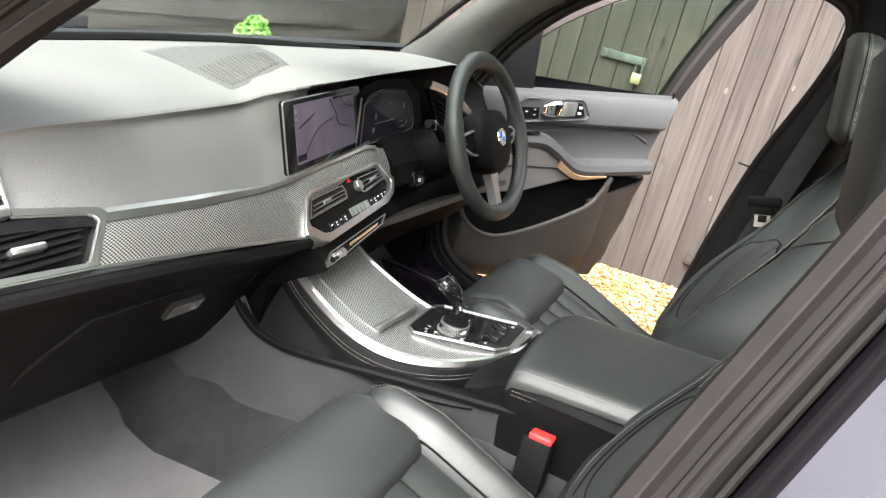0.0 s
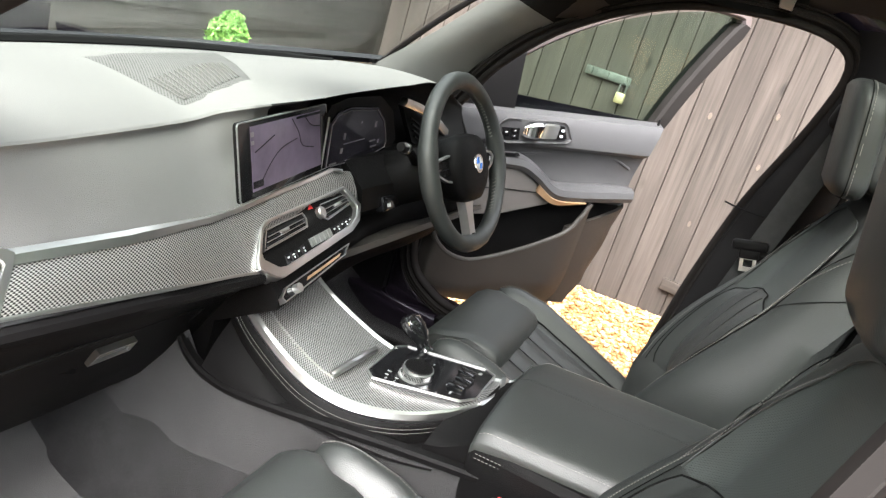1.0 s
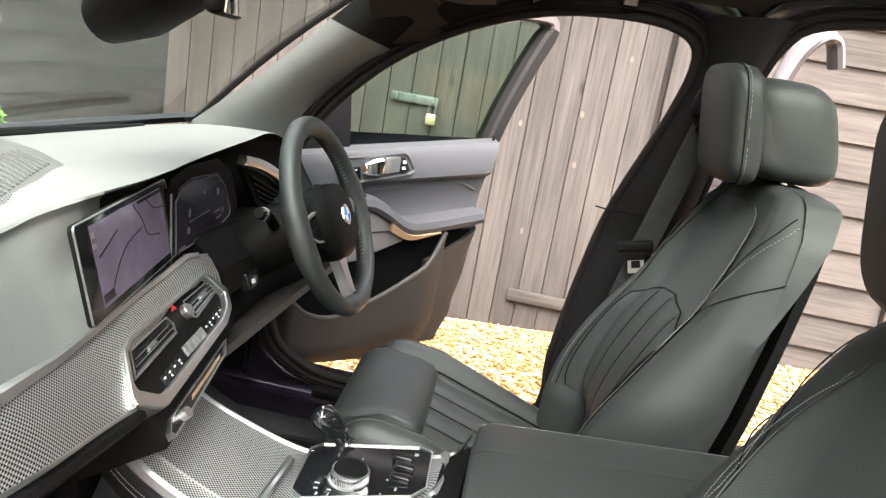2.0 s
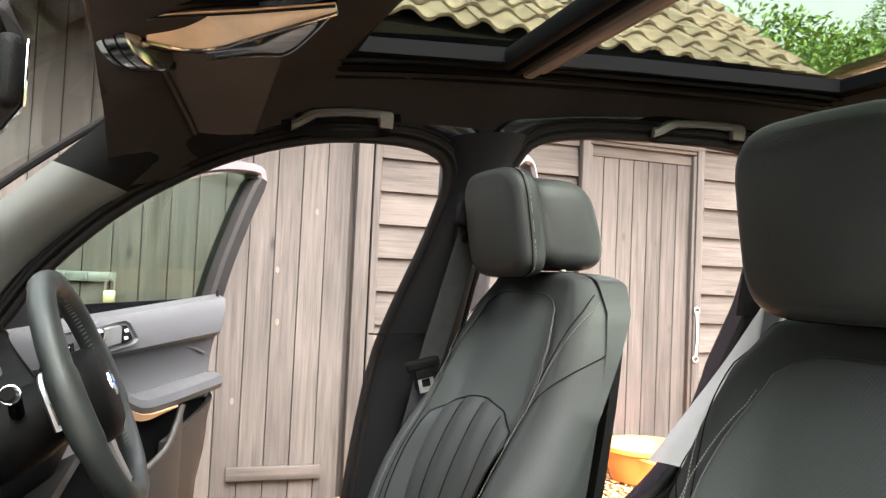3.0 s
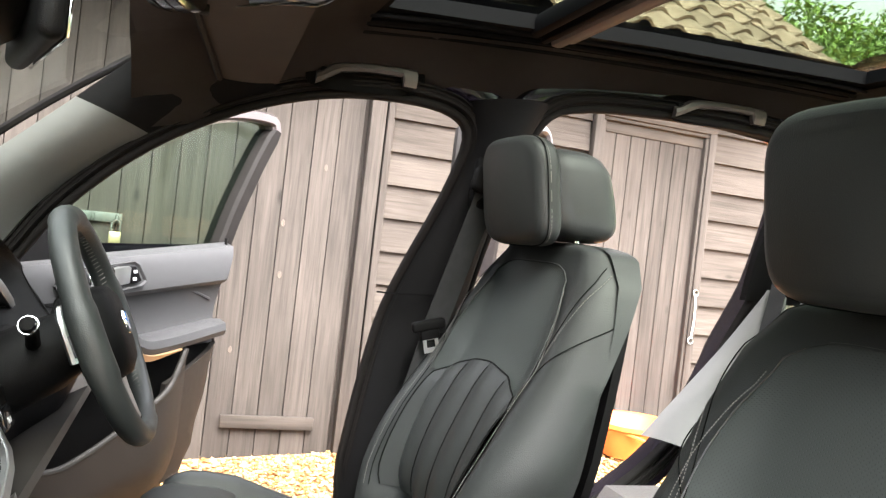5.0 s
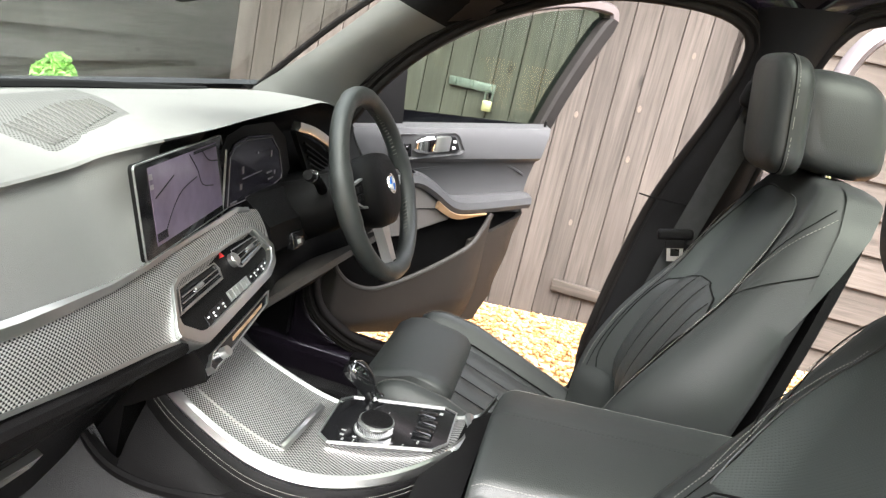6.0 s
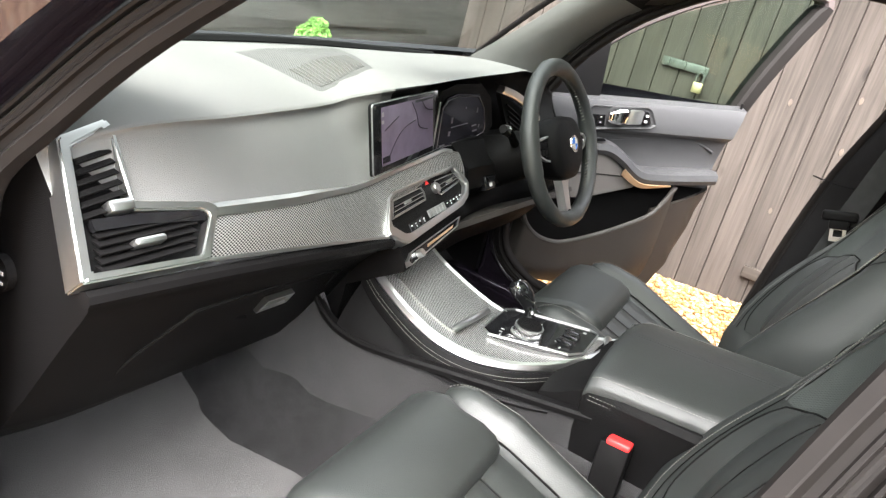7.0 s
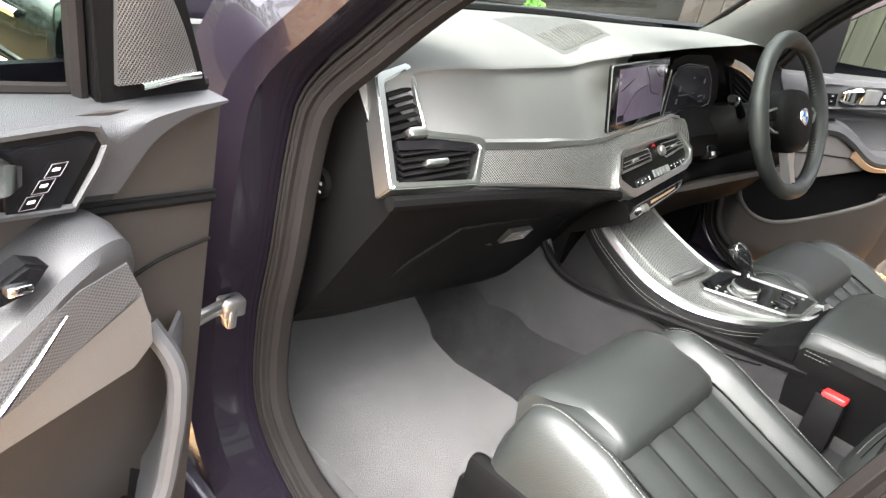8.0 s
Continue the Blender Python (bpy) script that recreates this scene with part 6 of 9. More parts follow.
def build_console():
    c = thing("centre_console", (-0.06, -0.3, 0.42), "centre console with silver-edged woven trim and black stitched sides", "console")
    st = spline([(0.10, 0.790, -0.0625, 0.0925), (0.05, 0.765, -0.070, 0.098), (-0.03, 0.737, -0.075, 0.105), (-0.09, 0.725, -0.077, 0.105), (-0.15, 0.720, -0.066, 0.102),
                 (-0.21, 0.723, -0.0415, 0.0935), (-0.255, 0.730, -0.011, 0.079), (-0.292, 0.739, 0.0215, 0.0565)], 5)
    m = len(st) - 1
    def top(u, v):
        y, z, cx, h = st[int(round(u * m))]
        return Vector((cx + h * (2 * v - 1), y, z + 0.004 - 0.004 * (2 * v - 1) ** 2))
    bm = B()
    sheet(bm, lambda u, v: top(u, 0.03 + 0.94 * v), m, 12, uv=True)
    part("console_top", bm, M_MESH, c, "finely woven aluminium-look console top")
    for v0, sg in ((0.0, -1), (1.0, 1)):
        bm = B()
        loft(bm, [[p + Vector((sg * a, 0, b)) for a, b in ((-0.006, 0.003), (-0.003, 0.0045), (0.003, 0.001), (0.007, -0.008), (0.004, -0.014), (-0.02, -0.012))] for p in (top(k / m, v0) for k in range(m + 1))])
        part("silver_edge", bm, M_SILVER, c)
    e0, e1 = top(1, 0), top(1, 1)
    bm = B()
    tube(bm, [e0 + (e1 - e0) * k / 6 + Vector((0, -0.012 * math.sin(math.pi * k / 6), 0)) for k in range(7)], 0.008, 8)
    part("silver_edge", bm, M_SILVER, c)
    # sides: a stitched leather strip under the silver edge, a panel that tapers back, its moulding, carpet below
    MOULD = spline([(0.165, 0.712, 0.170), (0.13, 0.686, 0.175), (0.09, 0.672, 0.177), (0.03, 0.670, 0.176), (-0.05, 0.682, 0.172), (-0.12, 0.690, 0.160), (-0.20, 0.697, 0.142), (-0.30, 0.708, 0.126), (-0.36, 0.716, 0.120)], 5)
    mo_y = [-q[0] for q in MOULD]
    def mould(y):
        return float(np.interp(-y, mo_y, [q[1] for q in MOULD])), float(np.interp(-y, mo_y, [q[2] for q in MOULD]))
    for sg in (-1, 1):
        def strip(u, v):
            p = top(u, 0.5 + 0.5 * sg)
            a = 1.35 * v
            return Vector((p.x + sg * (0.006 + 0.012 * math.sin(a)), p.y, p.z - 0.012 - 0.030 * (1 - math.cos(a)) - 0.010 * v))
        bm = B()
        sheet(bm, strip, m, 7, thick=(-sg * 0.012, 0, -0.004))
        sd = part("stitched_strip", bm, M_PLASTIC, c, "black stitched leatherette strip")
        def panel(u, v):
            p = strip(u, 1.0)
            z, d = mould(p.y)
            z = min(z, p.z - 0.006)
            x1 = -0.045 + sg * d
            x1 = min(x1, p.x + 0.012) if sg < 0 else max(x1, p.x - 0.012)
            return Vector((p.x + (x1 - p.x) * v + sg * 0.006 * math.sin(math.pi * v), p.y, p.z + (z - p.z) * v))
        bm = B()
        sheet(bm, panel, m, 6, thick=(-sg * 0.012, 0, 0))
        part("side_panel", bm, M_PLASTIC, c, "black grained side panel")
        for v in (0.45, 0.62):
            bm = B()
            for k in range(m * 5):
                def sp(w):
                    q = w * m
                    i = min(m - 1, int(q))
                    return strip(i / m, v) * (1 - q + i) + strip((i + 1) / m, v) * (q - i) + Vector((sg * 0.0006, 0, 0.0004))
                tube(bm, [sp(k / (m * 5)), sp((k + 0.6) / (m * 5))], 0.00045, 3)
            part("stitching", bm, M_STITCH, sd)
        bm = B()
        loft(bm, [[Vector((-0.045 + sg * (q[2] + a), q[0], q[1] + b)) for a, b in ((-0.012, 0.004), (0.001, 0.003), (0.004, -0.002), (0.003, -0.010), (-0.012, -0.014))] for q in MOULD])
        part("side_moulding", bm, M_PLASTIC, c)
        bm = B()
        def carpeted(u, v):
            y = 0.40 - 1.12 * u
            z, d = mould(y)
            z = z if y < 0.15 else 0.728 - 0.5 * (y - 0.15)
            z0 = 0.44 + 0.42 * max(0.0, y - 0.05)
            return Vector((-0.045 + sg * (d - 0.006 + (0.012 + 0.03 * max(0.0, y)) * v), y, (z - 0.008) + (z0 - z + 0.008) * v))
        sheet(bm, carpeted, 28, 8, thick=(-sg * 0.012, 0, 0))
        part("tunnel_carpet", bm, M_TUNNEL if sg < 0 else M_PLASTIC, c, "grey carpeted tunnel side" if sg < 0 else "")
    # front support up to the stack
    bm = B()
    loft(bm, [[Vector((x, a, b)) for a, b in ((0.13, 0.77), (0.16, 0.79), (0.32, 0.72), (0.32, 0.58), (0.14, 0.60))] for x in (-0.17, 0.08)])
    part("front_support", bm, M_PLASTIC, c)
    # storage cover with its grip bar
    bm = B()
    sheet(bm, lambda u, v: top(0.02 + 0.40 * u, 0.16 + 0.62 * v) + Vector((0, 0, 0.004)), 14, 8, thick=0.005, uv=True)
    cv = part("storage_cover", bm, M_MESH, c, "sliding woven cover of the storage tray")
    bm = B()
    a, b = top(0.425, 0.17), top(0.425, 0.77)
    tube(bm, [a + Vector((0, 0.004, 0.004)), a + (b - a) * 0.08 + Vector((0, 0, 0.010)), a + (b - a) * 0.92 + Vector((0, 0, 0.010)), b + Vector((0, 0.004, 0.004))], 0.0065, 8)
    part("grip_bar", bm, M_SILVER, cv)
    # gloss black control panel
    def G(x, y, o=0.0):
        return Vector((x + 0.06, y + 0.02, 0.722 - 0.08 * (y + 0.2) + o))
    pc = [(-0.155, -0.150), (-0.140, -0.132), (-0.03, -0.122), (-0.012, -0.135), (0.022, -0.272), (0.012, -0.292), (-0.085, -0.300), (-0.110, -0.285)]
    bm = B()
    plate(bm, [G(x, y, 0.011) for x, y in pc], (0, 0, -0.012))
    pn = part("control_panel", bm, M_GLOSS, c, "gloss black control panel with pale symbols")
    bm = B()
    oo = [G(x, y, 0.0135) for x, y in pc]
    ring_plate(bm, shrink(oo, -0.0022), oo, (0, 0, -0.004))
    part("panel_rim", bm, M_SILVER, c)
    for k, (x, y, w, h) in enumerate(((-0.140, -0.165, 0.008, 0.004), (-0.128, -0.160, 0.004, 0.008), (-0.139, -0.18, 0.014, 0.002), (-0.115, -0.158, 0.003, 0.01), (-0.127, -0.178, 0.003, 0.008),
                                      (-0.12, -0.245, 0.012, 0.003), (-0.10, -0.262, 0.01, 0.004), (-0.08, -0.25, 0.003, 0.014), (-0.05, -0.19, 0.008, 0.008), (-0.035, -0.2, 0.006, 0.002), (0.0, -0.272, 0.008, 0.008))):
        bm = B()
        plate(bm, [G(x + dx * w, y + dy * h, 0.0122) for dx, dy in ((-0.35, -0.35), (0.35, -0.35), (0.35, 0.35), (-0.35, 0.35))], (0, 0, -0.0012))
        part("symbol", bm, M_SYMBOL, pn)
    for x, y in ((-0.075, -0.262), (-0.045, -0.262), (-0.02, -0.255)):
        bm = B()
        box(bm, G(x, y, 0.0145), (0.022, 0.028, 0.006), bevel=0.002)
        part("button", bm, M_GLOSS, pn)
    # controller knob
    k = thing("rotary_controller", G(-0.095, -0.197), "round silver-rimmed rotary controller with a black top", "control knob")
    bm = B()
    for r1, r2, z0, z1 in ((0.030, 0.030, 0.008, 0.012), (0.0265, 0.0255, 0.012, 0.028)):
        cyl(bm, G(-0.095, -0.197, z0), G(-0.095, -0.197, z1), r1, r2, 40)
    part("ring", bm, M_STEEL, k)
    bm = B()
    cyl(bm, G(-0.095, -0.197, 0.028), G(-0.095, -0.197, 0.0305), 0.0235, 0.0225, 40)
    part("cap", bm, M_PLASTIC, k)
    bm = B()
    for a in range(0, 360, 6):
        ca, sa = math.cos(radians(a)), math.sin(radians(a))
        box(bm, G(-0.095 + 0.0262 * ca, -0.197 + 0.0262 * sa, 0.019), (0.0012, 0.0012, 0.011))
    part("knurling", bm, M_CHROME, k)
    # gear selector
    g = thing("gear_selector", G(0.0, -0.150), "short black and chrome gear selector", "gear lever")
    base, topp = G(0.002, -0.163, 0.01), Vector((0.045, -0.106, 0.783))
    ax = (topp - base).normalized()
    sx = Vector((1, 0, 0))
    fw = ax.cross(sx)
    def ringat(f, w, d, o=0.0):
        p = base + (topp - base) * f + fw * o
        return [p + sx * w * math.cos(a) + fw * d * math.sin(a) for a in np.linspace(0, 2 * math.pi, 17)[:-1]]
    bm = B()
    loft(bm, [ringat(0, 0.016, 0.018), ringat(0.12, 0.0115, 0.013), ringat(0.35, 0.0115, 0.013)])
    part("stem", bm, M_GLOSS, g)
    bm = B()
    loft(bm, [ringat(0.25, 0.012, 0.0135), ringat(0.40, 0.0155, 0.016), ringat(0.6, 0.0205, 0.020, 0.001), ringat(0.8, 0.0225, 0.021, 0.003), ringat(0.95, 0.0205, 0.018, 0.004), ringat(1.06, 0.012, 0.010, 0.005)])
    part("grip", bm, M_GLOSS, g)
    bm = B()
    tube(bm, [base + (topp - base) * f + fw * o + sx * x for f, x, o in ((0.3, 0.0, -0.014), (0.5, -0.0165, -0.010), (0.75, -0.0222, -0.006), (0.95, -0.0195, -0.004), (1.06, 0.0, -0.004), (0.95, 0.0195, -0.004), (0.75, 0.0222, -0.006), (0.5, 0.0165, -0.010))], 0.0016, 6, closed=True)
    part("chrome_ring", bm, M_CHROME, g)
    # armrest: a lid split lengthwise, each half falling away to its outer edge
    a = thing("armrest_lid", (-0.03, -0.5, 0.66), "black leather centre armrest lid with pale stitching", "armrest")
    def lid(u, v):
        y = -0.334 - 0.40 * u
        x = -0.172 + 0.280 * v + 0.03 * u
        e = abs(2 * v - 1.08) / 1.08
        nose = max(0.0, 1 - u / 0.05)
        return Vector((x, y + 0.004 * nose * (1 - e), 0.812 + 0.022 * u - 0.030 * e ** 2.3 - 0.014 * max(0.0, (e - 0.88) / 0.12) ** 2 - 0.010 * nose ** 2))
    for v0, v1 in ((0.0, 0.538), (0.542, 1.0)):
        bm = B()
        sheet(bm, lambda u, v: lid(u ** 1.5, v0 + (v1 - v0) * (v ** 1.5 if v0 == 0 else 1 - (1 - v) ** 1.5)), 18, 20, thick=(0, 0, -0.012))
        h = part("lid_half", bm, M_LEATHER, a, smooth=70)
        bm = B()
        for k in range(80):
            q = [lid(0.01 + (k + g_) / 82, 0.030 if v0 == 0 else 0.970) + Vector((0, 0, 0.0008)) for g_ in (0.0, 0.6)]
            tube(bm, q, 0.00045, 3)
        part("stitching", bm, M_STITCH, h)
    bm = B()
    loft(bm, [[Vector((x0 + 0.006, y, z0)), Vector((x0, y, z0 - 0.012)), Vector((x0 + 0.006, y, z0 - 0.05)), Vector((x0 + 0.012, y, 0.60)), Vector((x1 - 0.012, y, 0.60)), Vector((x1 - 0.006, y, z0 - 0.05)), Vector((x1, y, z0 - 0.012)), Vector((x1 - 0.006, y, z0))]
              for y, x0, x1, z0 in ((-0.334, -0.170, 0.118, 0.762), (-0.342, -0.174, 0.122, 0.762), (-0.5, -0.172, 0.134, 0.770), (-0.735, -0.152, 0.15, 0.782))])
    part("armrest_body", bm, M_PLASTIC, a)
    bm = B()
    for k in range(64):
        y = -0.345 - 0.0058 * k
        for dz in (-0.010, -0.017):
            q = Vector((-0.1748 + 0.055 * (-0.34 - y) * 1.05, y, 0.762 + dz + (-0.34 - y) * 0.05))
            tube(bm, [q, q + Vector((0.0002, -0.0036, 0.0002))], 0.00045, 3)
    part("stitching", bm, M_STITCH, a)
    bm = B()
    e2 = top(1, 1)
    e3 = lid(0, 0.90) + Vector((0, 0.003, -0.004))
    loft(bm, [[q + Vector((a_, 0, b_)) for a_, b_ in ((-0.007, 0.0), (0.0, 0.003), (0.006, -0.004), (0.0, -0.010))] for q in spline([top(0.90, 1.0), e2, e2 + (e3 - e2) * 0.45 + Vector((0.004, 0, -0.012)), e3 + Vector((0, 0.004, 0))], 5)])
    part("catch", bm, M_SILVER, a)
    bm = B()
    loft(bm, [[Vector((x, y, z)) for y, z in ((-0.262, 0.730 - d), (-0.29, 0.742 - d), (-0.328, 0.768 - d), (-0.331, 0.70), (-0.262, 0.68))] for x, d in ((-0.150, 0.024), (-0.12, 0.012), (-0.05, 0.004), (0.06, 0.002), (0.10, 0.016))])
    part("front_edge", bm, M_PLASTIC, a)


build_console()

# ---- seats ----
def build_seat(cx, dy, label, back_shift=(0.0, 0.0, 0.0), shift=(0.0, 0.0, 0.0), head=(0.0, 0.0, 0.0)):
    s = thing("front_seat", (cx, -0.35 + dy, 0.42), label, "car seat", "front seats")
    Y = lambda y: y + dy
    hw_pts = ([0, 0.12, 0.35, 0.6, 0.8, 0.92, 1.0], [0.215, 0.248, 0.262, 0.252, 0.236, 0.216, 0.176])
    if cx < 0:
        hw_pts = (hw_pts[0], [0.215, 0.248, 0.262, 0.264, 0.258, 0.244, 0.210])
    def wid(v):
        return float(np.interp(v, *hw_pts))
    def front(u, v, o=0.0):
        """The backrest's face: u from -1 to 1 across, v up; o proud."""
        z = 0.655 + 0.505 * v
        yc = -0.535 - 0.165 * v + 0.03 * math.sin(math.pi * min(1, v * 1.6)) * (1 - v)
        k = max(0.0, (abs(u) - 0.52) / 0.48)
        v = max(v, 0.0)
        bol = 0.085 * math.sin(min(1.0, k * 1.35) * math.pi * 0.62) * (max(0.0, 1 - v) ** 1.1)
        edge = 0.085 * max(0.0, (abs(u) - 0.80) / 0.2) ** 2.2
        y = yc + bol - edge + o
        return Vector((cx + wid(v) * u, Y(y), z + 0.0))
    rows = []
    for k in range(-4, 25):
        v = k / 24
        ring = [front(u, v) for u in np.linspace(-1, 1, 29)]
        back = []
        thick = 0.155 - 0.06 * v
        for u in np.linspace(1, -1, 15):
            p = front(u, v)
            yb = -0.535 - 0.165 * v - thick + 0.062 * abs(u) ** 3
            back.append(Vector((cx + wid(v) * u * 0.985, Y(yb), p.z - 0.0)))
        rows.append(ring + back)
    # rounded top
    top = rows[-1]
    mid = sum(top, Vector()) / len(top)
    for f, lift in ((0.96, 0.007), (0.86, 0.014), (0.68, 0.019), (0.4, 0.021)):
        rows.append([mid + (p - mid) * f + Vector((0, 0, lift)) for p in top])
    bm = B()
    loft(bm, rows)
    bk = part("backrest", bm, M_LEATHER, s, smooth=60)
    # perforated upper insert and its piping
    def ins(u, v):
        a = 2 * u - 1
        vv = 0.50 + (0.465 - 0.05 * abs(a) ** 8) * v
        half = 0.66 + 0.07 * math.sin(math.pi * min(1.0, v * 1.1)) - 0.05 * v - 0.10 * max(0.0, v - 0.86)
        return front(a * half, vv, 0.0035)
    bm = B()
    sheet(bm, ins, 16, 16, uv=True)
    part("upper_insert", bm, M_PERF, bk, "perforated black leather panel")
    bm = B()
    tube(bm, [ins(0, v) + Vector((0, 0.002, 0)) for v in np.linspace(0, 1, 16)] + [ins(u, 1) + Vector((0, 0.002, 0)) for u in np.linspace(0.05, 0.95, 12)] + [ins(1, v) + Vector((0, 0.002, 0)) for v in np.linspace(1, 0, 16)], 0.0014, 6)
    part("piping", bm, M_LEATHER, bk)
    for e in (-0.02, 1.02):
        bm = B()
        pts = [ins(e + (0.012 if e < 0 else -0.012) * -1.0, v) + Vector((0, 0.002, 0)) for v in np.linspace(0, 1, 60)]
        for a, b in zip(pts[::1], pts[1::1]):
            tube(bm, [a, a + (b - a) * 0.6], 0.0007, 3)
        part("stitching", bm, M_STITCH, bk)
    # fluted lumbar panel with a curved top
    def lum(u, v):
        a = 2 * u - 1
        vv = 0.06 + (0.53 - 0.10 * abs(a) ** 2.2) * v
        fl = 0.008 * abs(math.sin(math.pi * 2.0 * (a + 1) * 1.0)) * (1 - 0.2 * v)
        rim = 0.010 * (1 - (2 * v - 1) ** 6)
        return front(a * 0.62, vv, 0.006 + fl + rim)
    bm = B()
    sheet(bm, lum, 48, 16)
    lp = part("lumbar_panel", bm, M_LEATHER, bk, "fluted black leather panel")
    for f in (0.25, 0.5, 0.75):
        bm = B()
        tube(bm, [lum(f, v) + Vector((0, 0.0008, 0)) for v in np.linspace(0.03, 0.97, 22)], 0.0009, 5)
        part("flute_seam", bm, M_SEAM, lp)
    bm = B()
    tube(bm, [lum(0.0, v) for v in np.linspace(0, 1, 14)] + [lum(u, 1.0) for u in np.linspace(0.04, 0.96, 22)] + [lum(1.0, v) for v in np.linspace(1, 0, 14)], 0.0016, 5)
    part("seam", bm, M_SEAM, lp)
    for a in (-1, 1):
        bm = B()
        rise = lambda v: 0.68 + 0.25 * max(0.0, (v - 0.55) / 0.42) ** 1.3
        tube(bm, [front(a * rise(v), v, 0.004) for v in np.linspace(0.05, 0.97, 40)], 0.0009, 5)
        part("seam", bm, M_SEAM, bk)
        bm = B()
        pts = [front(a * (rise(v) + 0.03), v, 0.004) for v in np.linspace(0.05, 0.95, 110)]
        for p, q in zip(pts, pts[1:]):
            tube(bm, [p, p + (q - p) * 0.6], 0.0007, 3)
        part("stitching", bm, M_STITCH, bk)
        # diagonal seam from the shoulder to the bolster
        bm = B()
        pts = [front(a * (0.985 - 0.27 * f), 0.80 - 0.20 * f ** 0.8, 0.003) for f in np.linspace(0, 1, 16)]
        tube(bm, pts, 0.0009, 5)
        part("seam", bm, M_SEAM, bk)
    # soft flap round the side of the shell
    for a in ((1,) if cx > 0 else ()):
        bm = B()
        def flap(u, v):
            vv = 0.44 + 0.34 * v
            return Vector((cx + a * (wid(vv) - 0.008 + 0.006 * math.sin(math.pi * u) - 0.02 * v ** 3), Y(-0.535 - 0.165 * vv - 0.05 - 0.01 * (1 - v) - 0.05 * u), 0.655 + 0.505 * vv))
        sheet(bm, flap, 6, 8, thick=(-a * 0.012, 0, 0))
        part("side_flap", bm, M_LEATHER, s)
    # back shell
    bm = B()
    sheet(bm, lambda u, v: (cx + (2 * u - 1) * wid(0.04 + 0.86 * v) * 0.86, Y(-0.535 - 0.165 * v * 0.9 - (0.150 - 0.06 * v) - 0.01 * math.sin(math.pi * u)), 0.66 + 0.45 * v), 12, 10, thick=0.015)
    part("back_shell", bm, M_PLASTIC, s)
    # headrest: front cushion and rear block
    def block(y0, y1, hw0, hw1, z0, z1, bulge, taper=0.0, n=10):
        bm = B()
        rr = []
        for k in range(n + 1):
            f = k / n
            y = y0 + (y1 - y0) * f
            e = 1 - abs(2 * f - 1) ** 4 * 0.16
            hw = (hw0 + (hw1 - hw0) * f) * e
            hz = (z1 - z0) / 2 * e
            zc = (z0 + z1) / 2
            ring = []
            for j in range(36):
                a = 2 * math.pi * j / 36
                ca, sa = math.cos(a), math.sin(a)
                px = hw * (abs(ca) ** 0.42) * (1 if ca > 0 else -1) * (1 - 0.10 * max(0, sa) ** 2)
                pz = hz * (abs(sa) ** 0.42) * (1 if sa > 0 else -1)
                ring.append(Vector((cx + px, Y(y + bulge * (1 - (px / hw0) ** 2) * (1 - f) + 0.16 * pz - taper * f * max(0.0, pz + 0.02) * 3.2), zc + pz)))
            rr.append(ring)
        loft(bm, rr)
        return bm
    h = part("headrest", block(-0.616, -0.668, 0.116, 0.114, 1.168, 1.358, 0.010), M_LEATHER, s, smooth=60)
    part("headrest_back", block(-0.656, -0.790, 0.1105, 0.100, 1.183, 1.345, 0.0, -0.05), M_LEATHER, h, smooth=60)
    def loop(y, hw, z0, z1, r, mat, nm, dash_):
        pts = []
        for j in range(90):
            a = 2 * math.pi * j / 90
            ca, sa = math.cos(a), math.sin(a)
            px = hw * (abs(ca) ** 0.42) * (1 if ca > 0 else -1) * (1 - 0.10 * max(0, sa) ** 2)
            pz = (z1 - z0) / 2 * (abs(sa) ** 0.42) * (1 if sa > 0 else -1)
            pts.append(Vector((cx + px, Y(y + 0.16 * pz), (z0 + z1) / 2 + pz)))
        bm = B()
        if dash_:
            for p, q in zip(pts, pts[1:]):
                tube(bm, [p, p + (q - p) * 0.6], r, 3)
        else:
            tube(bm, pts, r, 5, closed=True)
        part(nm, bm, mat, h)
    loop(-0.6330, 0.1163, 1.1675, 1.3585, 0.0010, M_SEAM, "seam", False)
    loop(-0.6385, 0.1163, 1.1675, 1.3585, 0.0006, M_STITCH, "stitching", True)
    for a in (-1, 1):
        bm = B()
        cyl(bm, (cx + a * 0.062, Y(-0.735), 1.12), (cx + a * 0.062, Y(-0.728), 1.21), 0.0065, n=14)
        part("headrest_post", bm, M_CHROME, s)
        bm = B()
        cyl(bm, (cx + a * 0.062, Y(-0.735), 1.168), (cx + a * 0.062, Y(-0.735), 1.182), 0.013, 0.011, 16)
        part("post_collar", bm, M_PLASTIC, s)
    made = set(s.children_recursive)
    # cushion
    def cush(u, v, o=0.0):
        """u across -1 to 1, v from the back to the front."""
        y = -0.53 + 0.40 * v
        a = abs(u)
        bol = (0.030 + 0.022 * v) * math.exp(-((a - 0.82) / 0.13) ** 2) if a < 0.82 else (0.030 + 0.022 * v) * (1 - ((a - 0.82) / 0.18) ** 2 * 0.2)
        edge = 0.075 * (1 - math.sqrt(max(0.0, 1 - max(0.0, (a - 0.84) / 0.16) ** 2)))
        nose = 0.075 * (1 - math.sqrt(max(0.0, 1 - max(0.0, (v - 0.80) / 0.20) ** 2)))
        z = 0.655 + (0.34 if y < -0.27 else 0.1) * (y + 0.27) + bol - edge - nose + o
        return Vector((cx + 0.235 * u * (1 - 0.05 * max(0.0, v - 0.6)), Y(y), z))
    rows = []
